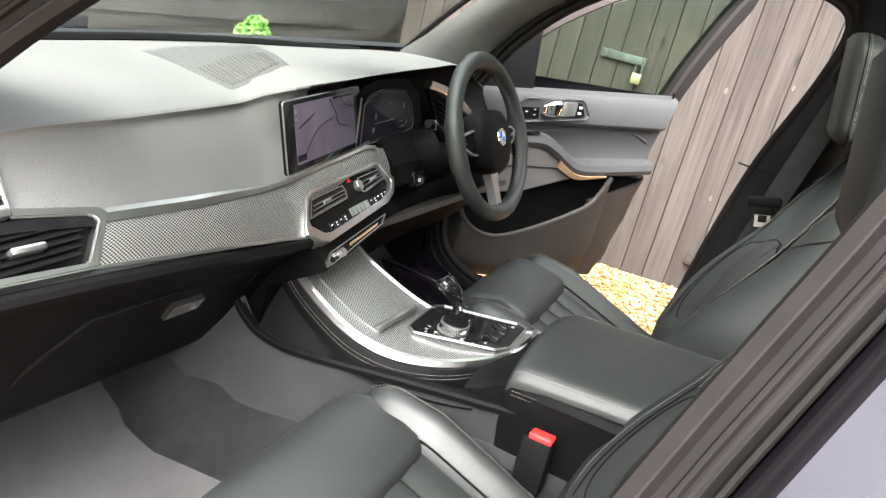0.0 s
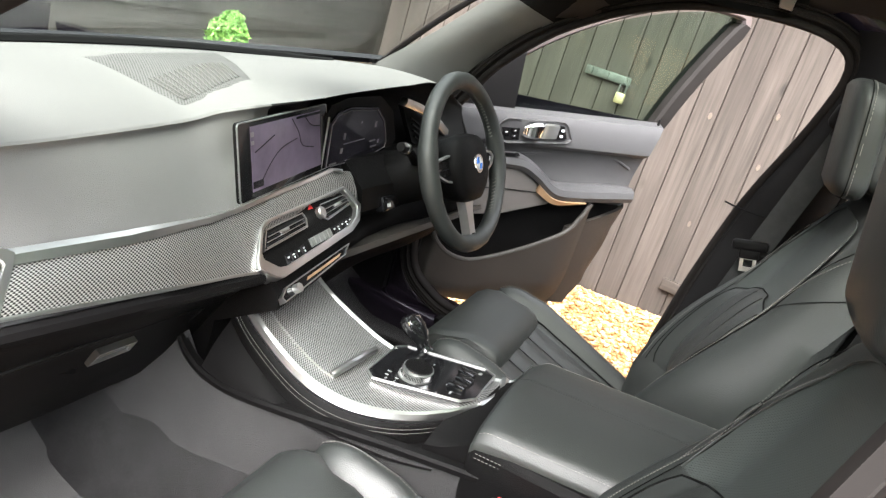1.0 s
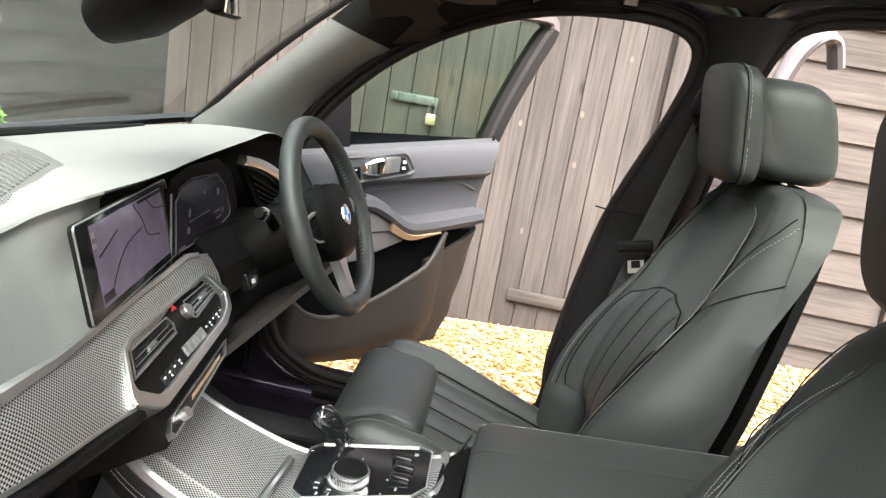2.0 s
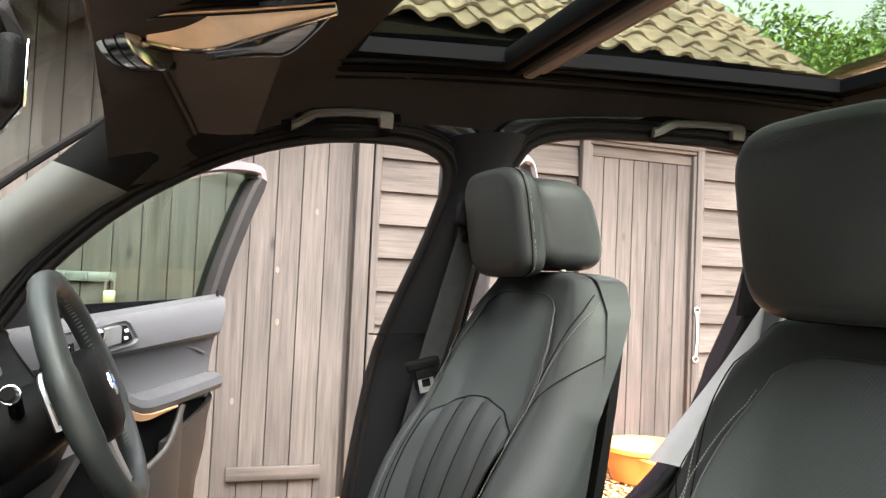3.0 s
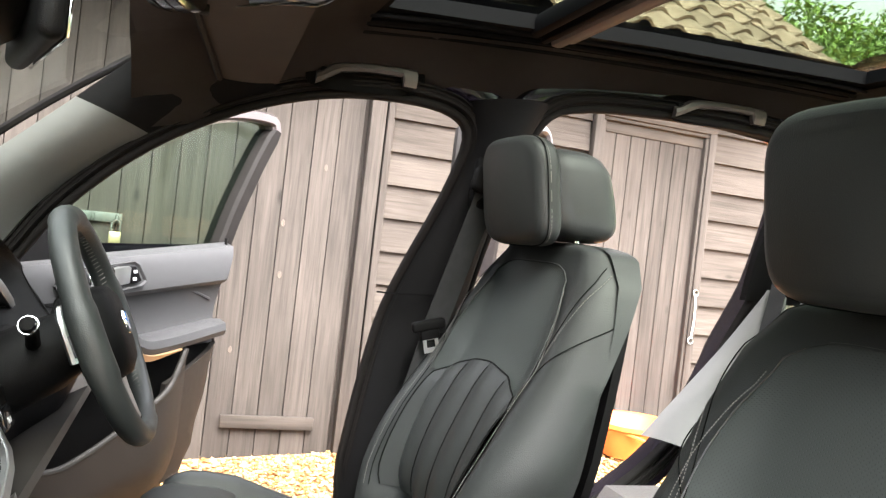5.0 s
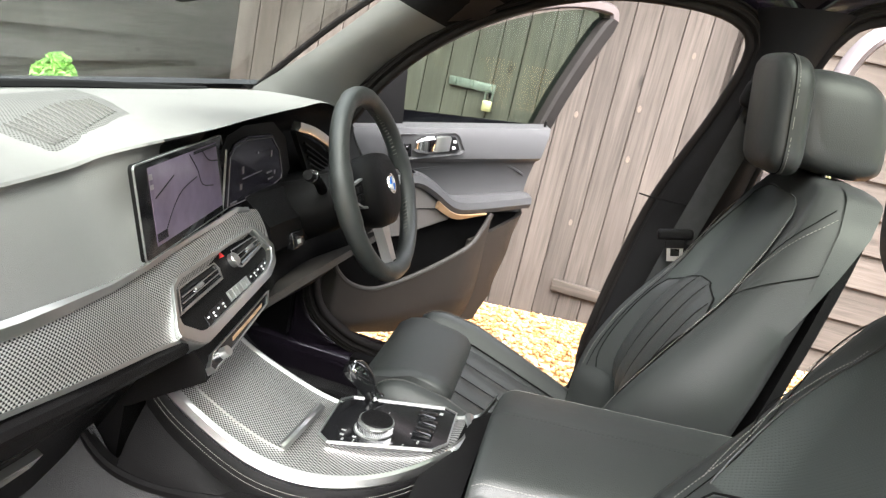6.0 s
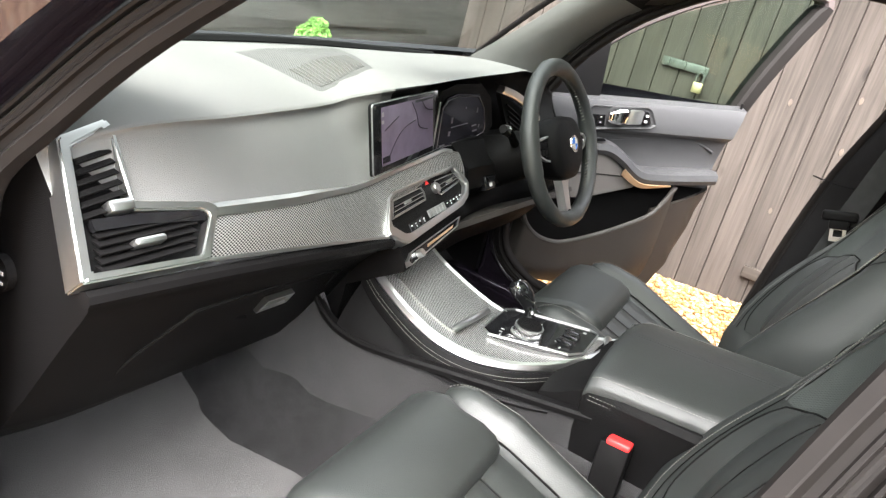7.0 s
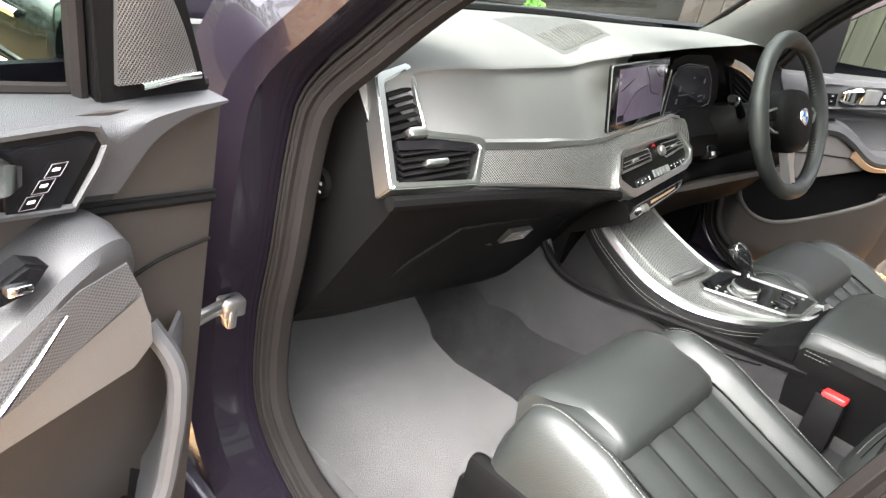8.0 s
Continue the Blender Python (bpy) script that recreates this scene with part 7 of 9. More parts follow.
    for k in range(21):
        v = k / 20
        ring = [cush(u, v) for u in np.linspace(-1, 1, 41)]
        under = [Vector((cx + 0.232 * u, Y(-0.53 + 0.40 * v), 0.52)) for u in np.linspace(1, -1, 9)]
        rows.append(ring + under)
    bm = B()
    loft(bm, rows)
    cu = part("seat_cushion", bm, M_LEATHER, s, smooth=60)
    def flute(u, v):
        a = 2 * u - 1
        fl = 0.007 * abs(math.sin(math.pi * 2.0 * (a + 1)))
        return cush(a * 0.60, 0.05 + 0.70 * v, 0.004 + fl * (1 - 0.3 * v))
    bm = B()
    sheet(bm, flute, 56, 14)
    fp = part("fluted_panel", bm, M_LEATHER, cu)
    for f in (0.25, 0.5, 0.75):
        bm = B()
        tube(bm, [flute(f, v) + Vector((0, 0, 0.0008)) for v in np.linspace(0.02, 1, 20)], 0.0013, 5)
        part("flute_seam", bm, M_SEAM, fp)
    for a in (-1, 1):
        bm = B()
        tube(bm, [cush(a * 0.66, 0.04 + 0.9 * v, 0.004) for v in np.linspace(0, 1, 24)], 0.0018, 5)
        part("seam", bm, M_SEAM, cu)
        bm = B()
        pts = [cush(a * 0.84, 0.04 + 0.92 * v, 0.002) for v in np.linspace(0, 1, 70)]
        for p, q in zip(pts, pts[1:]):
            tube(bm, [p, p + (q - p) * 0.6], 0.0006, 3)
        part("stitching", bm, M_STITCH, cu)
    # thigh support, a block of its own in front
    bm = B()
    rr = []
    for k in range(15):
        a = k / 14
        ang = math.pi * (0.5 + 0.0) * 1.0
        prof = []
        hw = 0.156 * (1.06 if 3 < k < 11 else 0.92)
        for j in range(33):
            u = -1 + 2 * j / 32
            sq = max(0.0, (abs(u) - 0.86) / 0.14)
            drop = 0.022 * sq ** 2
            y0, z0 = [(-0.272, 0.676), (-0.262, 0.690), (-0.235, 0.700), (-0.195, 0.704), (-0.158, 0.702), (-0.128, 0.694), (-0.110, 0.680), (-0.103, 0.66), (-0.108, 0.63), (-0.12, 0.60), (-0.15, 0.575), (-0.2, 0.565), (-0.25, 0.565), (-0.27, 0.60), (-0.272, 0.66)][k]
            yc, zc = -0.19, 0.645
            f = 1 - 0.10 * sq ** 2
            prof.append(Vector((cx + hw * u, Y(yc + (y0 - yc) * f), zc + (z0 - zc) * f)))
        rr.append(prof)
    vs = [[bm.verts.new(p) for p in r] for r in rr]
    n = len(vs)
    for i in range(n):
        for j in range(32):
            bm.faces.new((vs[i][j], vs[i][j + 1], vs[(i + 1) % n][j + 1], vs[(i + 1) % n][j]))
    bm.faces.new([vs[i][0] for i in range(n)])
    bm.faces.new([vs[i][32] for i in range(n)][::-1])
    part("thigh_support", bm, M_LEATHER, s, smooth=60)
    # base, side valances and rails
    bm = B()
    box(bm, (cx, Y(-0.33), 0.515), (0.44, 0.42, 0.05), bevel=0.02)
    part("seat_pan", bm, M_PLASTIC, s)
    for a in (-1, 1):
        bm = B()
        box(bm, (cx + a * 0.225, Y(-0.33), 0.55), (0.03, 0.46, 0.09), bevel=0.012)
        part("valance", bm, M_PLASTIC, s)
        bm = B()
        box(bm, (cx + a * 0.17, Y(-0.34), 0.44), (0.04, 0.55, 0.13), bevel=0.008)
        part("seat_rail", bm, M_PLASTIC, s)
    for ob in s.children:
        if ob not in made:
            ob.location = shift
        else:
            ob.location = Vector(back_shift) + (Vector(head) if ob.name.startswith("headrest") else Vector())
    return s


TURN = 3.5
# backrest, cushion and headrest are offset separately to fit the camera's view
for cx, dy, back_shift, shift, head in ((0.388, 0.0, (0, 0, 0.018), (0, 0.045, 0.005), (0, 0, 0)), (-0.382, 0.0, (0.012, -0.025, -0.024), (-0.05, -0.012, 0.002), (0.04, -0.010, 0.008))):
    seat = build_seat(cx, dy, "black leather sports seat with fluted panels and pale stitching", back_shift, shift, head)
    seat.matrix_world = seat.matrix_world @ Matrix.Rotation(radians(TURN), 4, "Z")


def build_buckle(x, y, z):
    b = thing("seatbelt_buckle", (x, y, z - 0.16), "black seatbelt buckle with a red release button", "seatbelt buckle")
    m = Matrix.Rotation(radians(-3), 4, "X") @ Matrix.Rotation(radians(6), 4, "Y")
    bm = B()
    box(bm, (x, y, z - 0.045), (0.030, 0.046, 0.085), m, bevel=0.005)
    part("body", bm, M_PLASTIC, b)
    bm = B()
    box(bm, (x, y - 0.002, z + 0.0), (0.024, 0.036, 0.010), m, bevel=0.003)
    part("release_button", bm, M_RED, b, "bright red button")
    bm = B()
    tube(bm, [(x, y + 0.003, z - 0.085), (x, y, z - 0.14), (x, y - 0.02, z - 0.19)], 0.009, 8)
    part("stalk", bm, M_PLASTIC, b)


build_buckle(-0.205, -0.415, 0.722)


def build_belt():
    b = thing("seatbelt", (0.66, -0.56, 0.6), "black seatbelt hanging at the pillar with its steel tongue", "seatbelt")
    x = lambda z: XC + side_d(z) - 0.10
    def strip(p, q, w0, w1, th=0.003):
        bm = B()
        sheet(bm, lambda u, v: Vector(p) * (1 - u) + Vector(q) * u + Vector((0, (v - 0.5) * (w0 + (w1 - w0) * u), 0)), 12, 2, thick=(th, 0, 0))
        return bm
    bm = strip((x(1.3) + 0.0, -0.632, 1.29), (0.612, -0.575, 0.99), 0.048, 0.05)
    part("webbing", bm, M_BELT, b)
    bm = strip((0.615, -0.572, 0.97), (0.68, -0.50, 0.56), 0.045, 0.05)
    part("webbing", bm, M_BELT, b)
    bm = B()
    box(bm, (x(1.3) - 0.005, -0.635, 1.30), (0.034, 0.085, 0.055), Matrix.Rotation(radians(12), 4, "X"), bevel=0.016, seg=4)
    part("guide_loop", bm, M_PLASTIC, b)
    bm = B()
    box(bm, (x(1.3) + 0.03, -0.635, 1.30), (0.05, 0.06, 0.11), bevel=0.015, seg=3)
    part("height_slide", bm, M_PLASTIC, b)
    t = Matrix.Translation((0.600, -0.561, 1.006)) @ Matrix.Rotation(radians(-14), 4, "X")
    bm = B()
    box(bm, t @ Vector((0, 0, 0)), (0.018, 0.072, 0.022), Matrix.Rotation(radians(-14), 4, "X"), bevel=0.007, seg=3)
    box(bm, t @ Vector((0, 0, -0.018)), (0.012, 0.04, 0.022), Matrix.Rotation(radians(-14), 4, "X"), bevel=0.004)
    part("tongue_cover", bm, M_PLASTIC, b)
    bm = B()
    o = [t @ Vector((-0.002, a, c)) for a, c in ((-0.016, -0.020), (0.016, -0.020), (0.016, -0.056), (-0.016, -0.056))]
    i = [t @ Vector((-0.002, a, c)) for a, c in ((-0.009, -0.030), (0.009, -0.030), (0.009, -0.046), (-0.009, -0.046))]
    ring_plate(bm, o, i, (0.003, 0, 0))
    part("steel_tongue", bm, M_SILVER, b)


build_belt()


def build_rear_seat():
    r = thing("rear_bench", (XC, -1.35, 0.42), "grey-black leather rear bench behind the front seats", "car seat")
    bm = B()
    rr = []
    for k in range(9):
        y, z = [(-1.0, 0.5), (-0.98, 0.62), (-1.02, 0.68), (-1.2, 0.68), (-1.42, 0.66), (-1.46, 0.60), (-1.46, 0.46), (-1.2, 0.44), (-1.0, 0.46)][k]
        rr.append([Vector((XC - 0.64 + 1.28 * j / 12, y, z - 0.012 * (abs(j - 6) == 3))) for j in range(13)])
    loft(bm, rr, closed_ring=False, caps=False)
    part("bench_cushion", bm, M_GREYLEATHER, r)
    bm = B()
    rr = []
    for y, z in ((-1.43, 0.62), (-1.40, 0.75), (-1.47, 1.0), (-1.53, 1.14), (-1.58, 1.16), (-1.64, 1.12), (-1.6, 0.6)):
        rr.append([Vector((XC - 0.63 + 1.26 * j / 12, y + 0.015 * (abs(j - 6) == 2), z)) for j in range(13)])
    loft(bm, rr, closed_ring=False, caps=False)
    part("bench_back", bm, M_GREYLEATHER, r)
    # side bolster by the wheel arch, paled for the sky reflected in it
    O = spline([(0.608, -1.40, 1.152), (0.645, -1.385, 1.09), (0.685, -1.35, 1.0), (0.725, -1.28, 0.88), (0.745, -1.19, 0.76)], 4)
    I = spline([(0.598, -1.42, 1.140), (0.600, -1.41, 1.04), (0.618, -1.385, 0.95), (0.612, -1.32, 0.84), (0.60, -1.25, 0.76)], 4)
    n = len(O) - 1
    bm = B()
    sheet(bm, lambda u, v: Vector(O[int(round(u * n))]) * (1 - v) + Vector(I[int(round(u * n))]) * v + Vector((0, 0.012 * math.sin(math.pi * v), 0.006 * math.sin(math.pi * v))), n, 6, thick=(0, -0.03, 0))
    part("side_bolster", bm, M_BOLSTER, r, "side bolster, its sky reflection put into a pale grey")
    bm = B()
    plate(bm, [Vector(p) for p in ((0.53, -1.425, 1.157), (0.36, -1.425, 1.14), (0.40, -1.425, 1.0), (0.57, -1.425, 0.99))], (0, -0.02, 0), bevel=0.006)
    part("shoulder_pad", bm, M_PALEGREY, r)
    b = thing("seatbelt", (0.57, -1.37, 0.98), "black rear seatbelt running down beside the bench", "seatbelt")
    bm = B()
    sheet(bm, lambda u, v: (0.59 - 0.03 * u * (1 - u) + 0.0 * v - 0.048 * v - 0.01 + 0.045 * u, -1.385 - 0.02 * (1 - u), 1.33 - 0.36 * u), 10, 2, thick=(0, -0.003, 0))
    part("webbing", bm, M_BELT, b)


build_rear_seat()

# ---- doors ----
def build_door(name, hinge, direction, s, label, speaker):
    """A front door swung open. u runs from the hinge to the latch, o is proud of the trim towards the cabin."""
    d = Vector((*direction, 0)).normalized()
    nin = Vector((d.y, -d.x, 0)) * (1 if s > 0 else -1)
    h0 = Vector((*hinge, 0))
    P = lambda u, z, o=0.0: h0 + d * u + Vector((0, 0, z)) + nin * o
    t = thing(name, P(0.35, 0.45), label, "car door")
    lat = lambda z: float(np.interp(z, [0.42, 0.57, 0.86, 1.04, 1.1], [0.53, 0.60, 0.655, 0.675, 0.69]))
    # painted outer skin and door shell
    bm = B()
    def skin(u, v):
        z = 0.42 + 0.64 * v
        return P(-0.02 + (lat(z) + 0.02) * u, z + 0.03 * u, -0.14 - 0.03 * math.sin(math.pi * v))
    sheet(bm, skin, 8, 8, thick=nin * 0.012)
    part("outer_skin", bm, M_PAINT, t)
    bm = B()
    ring = [P(0.0, 0.44, -0.03), P(0.45, 0.445, -0.03), P(0.545, 0.48, -0.03), P(0.60, 0.6, -0.03), P(0.652, 0.9, -0.03), P(0.675, 1.06, -0.03), P(0.45, 1.04, -0.03), P(0.0, 1.0, -0.03)]
    plate(bm, ring, nin * -0.11, bevel=0.008)
    part("door_shell", bm, M_PAINT, t)
    bm = B()
    tube(bm, [P(0.0, 0.47, -0.02), P(0.42, 0.470, -0.02), P(0.52, 0.49, -0.02), P(0.585, 0.58, -0.02), P(0.635, 0.8, -0.02), P(0.662, 1.0, -0.02)], 0.008, 6)
    part("door_seal", bm, M_RUBBER, t)
    # window frame and glass
    top = spline([(0.06, 1.06), (0.15, 1.175), (0.29, 1.29), (0.48, 1.40), (0.66, 1.462), (0.82, 1.478), (0.85, 1.45)], 5)
    rear = spline([(0.85, 1.45), (0.79, 1.34), (0.725, 1.2), (0.685, 1.09)], 4)
    loop = top + rear[1:]
    bm = B()
    sec = lambda u, z: [P(u, z, a) + Vector((0, 0, b)) for a, b in ((-0.02, -0.014), (-0.02, 0.012), (-0.05, 0.016), (-0.085, 0.012), (-0.085, -0.012), (-0.05, -0.012))]
    mid = (0.45, 1.1)
    rr = []
    for i, (u, z) in enumerate(loop):
        a, b = loop[max(0, i - 1)], loop[min(len(loop) - 1, i + 1)]
        tx = Vector((b[0] - a[0], b[1] - a[1])).normalized()
        nx = Vector((tx.y, -tx.x))
        w = 0.016 if i < len(top) else 0.024
        rr.append([P(u - nx.x * q, z - nx.y * q, o) for q, o in ((-w, -0.03), (-w * 0.6, -0.022), (w * 0.7, -0.022), (w, -0.03), (w, -0.085), (-w, -0.085))])
    loft(bm, rr[:len(top)])
    part("window_frame", bm, M_FRAME, t)
    bm = B()
    loft(bm, rr[len(top) - 1:])
    part("rear_frame", bm, M_RUBBER, t)
    bm = B()
    tube(bm, [P(u, z, -0.09) + Vector((0, 0, 0.010)) for u, z in top], 0.009, 6)
    part("bright_moulding", bm, M_SILVER if s > 0 else M_RUBBER, t)
    bm = B()
    belt = lambda u: 1.018 + 0.125 * u
    n = 24
    def pane(u, v):
        uu = 0.06 + 0.66 * u
        zt = float(np.interp(uu, [q[0] for q in top], [q[1] for q in top]))
        z0 = belt(uu) - 0.02
        return P(uu + 0.115 * u * v, z0 + (max(zt, z0 + 0.01) - z0 + 0.06 * u * 0) * v, -0.058)
    sheet(bm, pane, n, 8, thick=nin * -0.004)
    g = part("window_pane", bm, M_DG, t)
    g.visible_shadow = False
    # upper trim: the shoulder under the glass
    bm = B()
    us = np.linspace(-0.01, 0.68, 24)
    R = lambda u, z: min(u, lat(z) - 0.012)
    loft(bm, [[P(u, belt(u) - 0.002, -0.045), P(u, belt(u) + 0.006, -0.02), P(u, belt(u) - 0.004, 0.012), P(R(u, belt(u) - 0.03), belt(u) - 0.03, 0.024), P(R(u, belt(u) - 0.085), belt(u) - 0.085 - 0.01 * u, 0.024), P(R(u, belt(u) - 0.09), belt(u) - 0.095 - 0.01 * u, 0.016), P(R(u, belt(u) - 0.09), belt(u) - 0.095, -0.04)] for u in us])
    part("shoulder_trim", bm, M_DOORPL, t, "grey soft shoulder trim")
    # middle panel
    bm = B()
    def midp(u, v):
        uu = -0.01 + 0.70 * u
        zt = belt(uu) - 0.10
        zb = 0.79 + 0.05 * u
        return P(R(uu, zt + (zb - zt) * v), zt + (zb - zt) * v, 0.006 - 0.014 * math.sin(math.pi * v) + 0.006 * v)
    sheet(bm, midp, 20, 10, thick=nin * -0.02)
    part("middle_panel", bm, M_DOORPL if s > 0 else M_PLASTIC, t)
    bm = B()
    tube(bm, spline([P(u, z, -0.001) for u, z in ((0.25, 0.925), (0.30, 0.936), (0.43, 0.965), (0.53, 0.975), (0.58, 0.968), (0.625, 0.952))], 4), 0.0045, 6)
    part("panel_crease", bm, M_DOORPL, t)
    # lower panel with a pocket
    bm = B()
    def low(u, v):
        uu = -0.01 + 0.70 * u
        zt = 0.80 + 0.05 * u
        zb = 0.49
        rear_in = 0.03 * max(0, (u - 0.9) / 0.1) ** 2
        return P(R(uu, zt + (zb - zt) * v), zt + (zb - zt) * v, 0.004 + 0.022 * math.sin(math.pi * min(1, v * 1.2)) * 0.5 - rear_in)
    # well panel is blacker than the pocket wall in front of it
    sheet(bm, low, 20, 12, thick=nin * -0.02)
    part("lower_panel", bm, M_PLASTIC, t, "black pocket well in the lower door panel")
    # pocket wall standing proud, with a rounded lip that sweeps up to the rear
    lipc = spline([(0.02, 0.70), (0.05, 0.645), (0.10, 0.608), (0.163, 0.598), (0.225, 0.616), (0.30, 0.650), (0.37, 0.688), (0.445, 0.738), (0.482, 0.790), (0.505, 0.835)], 5)
    bm = B()
    def pocket(u, v):
        a = lipc[int(round(u * (len(lipc) - 1)))]
        uu, zt = a
        zb = 0.448
        o = 0.085 - 0.02 * max(0, (u - 0.75) / 0.25) - 0.055 * max(0.0, (v - 0.55) / 0.45) ** 1.6 - 0.03 * max(0, 0.1 - u) / 0.1
        return P(uu + 0.0 * v, zt + (zb - zt) * v, o)
    sheet(bm, pocket, len(lipc) - 1, 10, thick=nin * -0.012)
    part("pocket_wall", bm, M_DOORLOW, t, "dark plastic door pocket")
    bm = B()
    tube(bm, [P(a, b, 0.078 - 0.02 * max(0, (k / len(lipc) - 0.75) / 0.25)) for k, (a, b) in enumerate(lipc)], 0.0085, 10)
    part("pocket_lip", bm, M_DOORLOW, t)
    # rear lower corner beside the pocket
    bm = B()
    sheet(bm, lambda u, v: P(R(0.45 + 0.225 * u, 0.85 - 0.36 * v), 0.85 - 0.36 * v - (0.10 * (1 - u)) * (1 - v), 0.062 - 0.05 * u ** 2 - 0.02 * v), 8, 8, thick=nin * -0.015)
    part("rear_cheek", bm, M_DOORLOW, t)
    # armrest that drops from the grip to the rear pad
    bm = B()
    path = spline([(0.12, 0.902, 0.05), (0.20, 0.908, 0.062), (0.25, 0.910, 0.066), (0.30, 0.890, 0.068), (0.37, 0.852, 0.07), (0.44, 0.854, 0.07), (0.54, 0.870, 0.068), (0.638, 0.883, 0.055)], 5)
    loft(bm, [[P(u, z + 0.016, -0.005), P(u, z + 0.020, o * 0.6), P(u, z + 0.012, o), P(u, z - 0.006, o + 0.006), P(u, z - 0.020, o), P(u, z - 0.024, -0.005)] for u, z, o in path])
    part("armrest", bm, M_DOORPL, t, "soft grey armrest")
    bm = B()
    p2 = path[16:-8]
    loft(bm, [[P(u, z - 0.020, o + 0.002), P(u, z - 0.022, o + 0.008), P(u, z - 0.044 + 0.02 * k / len(p2), o + 0.004), P(u, z - 0.044 + 0.02 * k / len(p2), o - 0.02)] for k, (u, z, o) in enumerate(p2)])
    part("trim_strip", bm, M_WOODTRIM if s > 0 else M_SILVER, t, "satin metal trim strip")
    bm = B()
    plate(bm, [P(0.06, 0.876, 0.05), P(0.19, 0.892, 0.058), P(0.245, 0.900, 0.06), P(0.372, 0.822, 0.062), P(0.365, 0.806, 0.06), P(0.23, 0.752, 0.056), P(0.09, 0.715, 0.05), P(0.04, 0.73, 0.045)], nin * -0.05, bevel=0.006)
    part("grip_panel", bm, M_GREYLEATHER, t, "grey leatherette panel")
    bm = B()
    tube(bm, [P(0.05, 0.80, 0.051), P(0.206, 0.826, 0.0585), P(0.345, 0.838, 0.0615)], 0.0016, 5)
    part("grip_seam", bm, M_SEAM, t)
    # handle cluster: gloss recess, switches, a broad bright handle and two buttons
    bm = B()
    hp = [(0.150, 0.985), (0.156, 1.006), (0.172, 1.021), (0.345, 1.047), (0.360, 1.040), (0.386, 1.003), (0.374, 0.990), (0.190, 0.952), (0.172, 0.955)]
    oo = [P(u, z, 0.027) for u, z in hp]
    plate(bm, shrink(oo, 0.004), nin * -0.01)
    hc = part("handle_recess", bm, M_DOORPL, t, "dark handle recess")
    bm = B()
    ring_plate(bm, [p + nin * 0.004 for p in oo], [p + nin * 0.001 for p in shrink(oo, 0.005)], nin * -0.012)
    part("recess_rim", bm, M_DOORPL, hc)
    bm = B()
    plate(bm, [P(u, z, 0.0285) for u, z in ((0.160, 0.994), (0.218, 1.003), (0.226, 0.966), (0.180, 0.957))], nin * -0.006, bevel=0.002)
    sw = part("switch_block", bm, M_GLOSS, hc)
    for u0, z0, w, h_ in ((0.168, 0.972, 0.022, 0.018), (0.196, 0.985, 0.016, 0.012), (0.198, 0.970, 0.016, 0.011)):
        bm = B()
        plate(bm, [P(u0, z0, 0.0305), P(u0 + w, z0 + 0.15 * w, 0.0305), P(u0 + w, z0 + 0.15 * w + h_, 0.0305), P(u0, z0 + h_, 0.0305)], nin * -0.004, bevel=0.0015)
        part("window_switch", bm, M_PLASTIC, sw)
        bm = B()
        plate(bm, [P(u0 + w * a, z0 + h_ * b + 0.15 * w * a, 0.0311) for a, b in ((0.35, 0.4), (0.65, 0.4), (0.65, 0.6), (0.35, 0.6))], nin * -0.001)
        part("marking", bm, M_ICON, sw)
    bm = B()
    loft(bm, [[P(u, z1, 0.028), P(u, z1, 0.034 + o), P(u, z1 - 0.007, 0.042 + o), P(u, z0 + 0.007, 0.042 + o), P(u, z0, 0.034 + o), P(u, z0, 0.028)] for u, z0, z1, o in
              ((0.226, 0.984, 1.014, -0.004), (0.240, 0.981, 1.023, 0.004), (0.262, 0.982, 1.030, 0.010), (0.280, 0.985, 1.032, 0.006), (0.288, 0.988, 1.031, -0.002), (0.292, 0.992, 1.028, -0.01))])
    part("inner_handle", bm, M_CHROME, hc)
    bm = B()
    loft(bm, [[P(u, z1, 0.028), P(u, z1 - 0.003, 0.036 + o), P(u, z0 + 0.003, 0.036 + o), P(u, z0, 0.028)] for u, z0, z1, o in ((0.288, 0.985, 1.030, -0.006), (0.300, 0.987, 1.034, 0.002), (0.318, 0.991, 1.036, 0.002), (0.333, 0.994, 1.036, 0.0))])
    part("handle_plate", bm, M_SILVER, hc)
    bm = B()
    plate(bm, [P(u, z, 0.037) for u, z in ((0.331, 1.035), (0.346, 1.036), (0.366, 1.003), (0.344, 0.994), (0.336, 0.998))], nin * -0.01, bevel=0.0015)
    bt = part("seat_button", bm, M_GLOSS, hc)
    for z in (1.003, 1.020):
        bm = B()
        plate(bm, [P(0.3405 + a, z + b, 0.0376) for a, b in ((0, 0), (0.01, 0.001), (0.008, 0.008), (-0.002, 0.007))], nin * -0.001)
        part("marking", bm, M_ICON, bt)
    bm = B()
    plate(bm, [P(u, z, 0.064) for u, z in ((0.170, 0.920), (0.228, 0.930), (0.222, 0.936), (0.168, 0.927))], nin * -0.01, bevel=0.0015)
    part("armrest_switch", bm, M_GLOSS, t)
    # lock pin
    bm = B()
    cyl(bm, P(0.668, belt(0.668), -0.005), P(0.668, belt(0.668) + 0.018, -0.005), 0.004, 0.0045, 10)
    part("lock_pin", bm, M_PLASTIC, t)
    # latch and bright sill corner
    bm = B()
    box(bm, P(0.64, 0.86, -0.06), (0.02, 0.02, 0.07), bevel=0.004)
    part("latch", bm, M_STEEL, t)
    # mirror sail, with a mesh speaker cover
    bm = B()
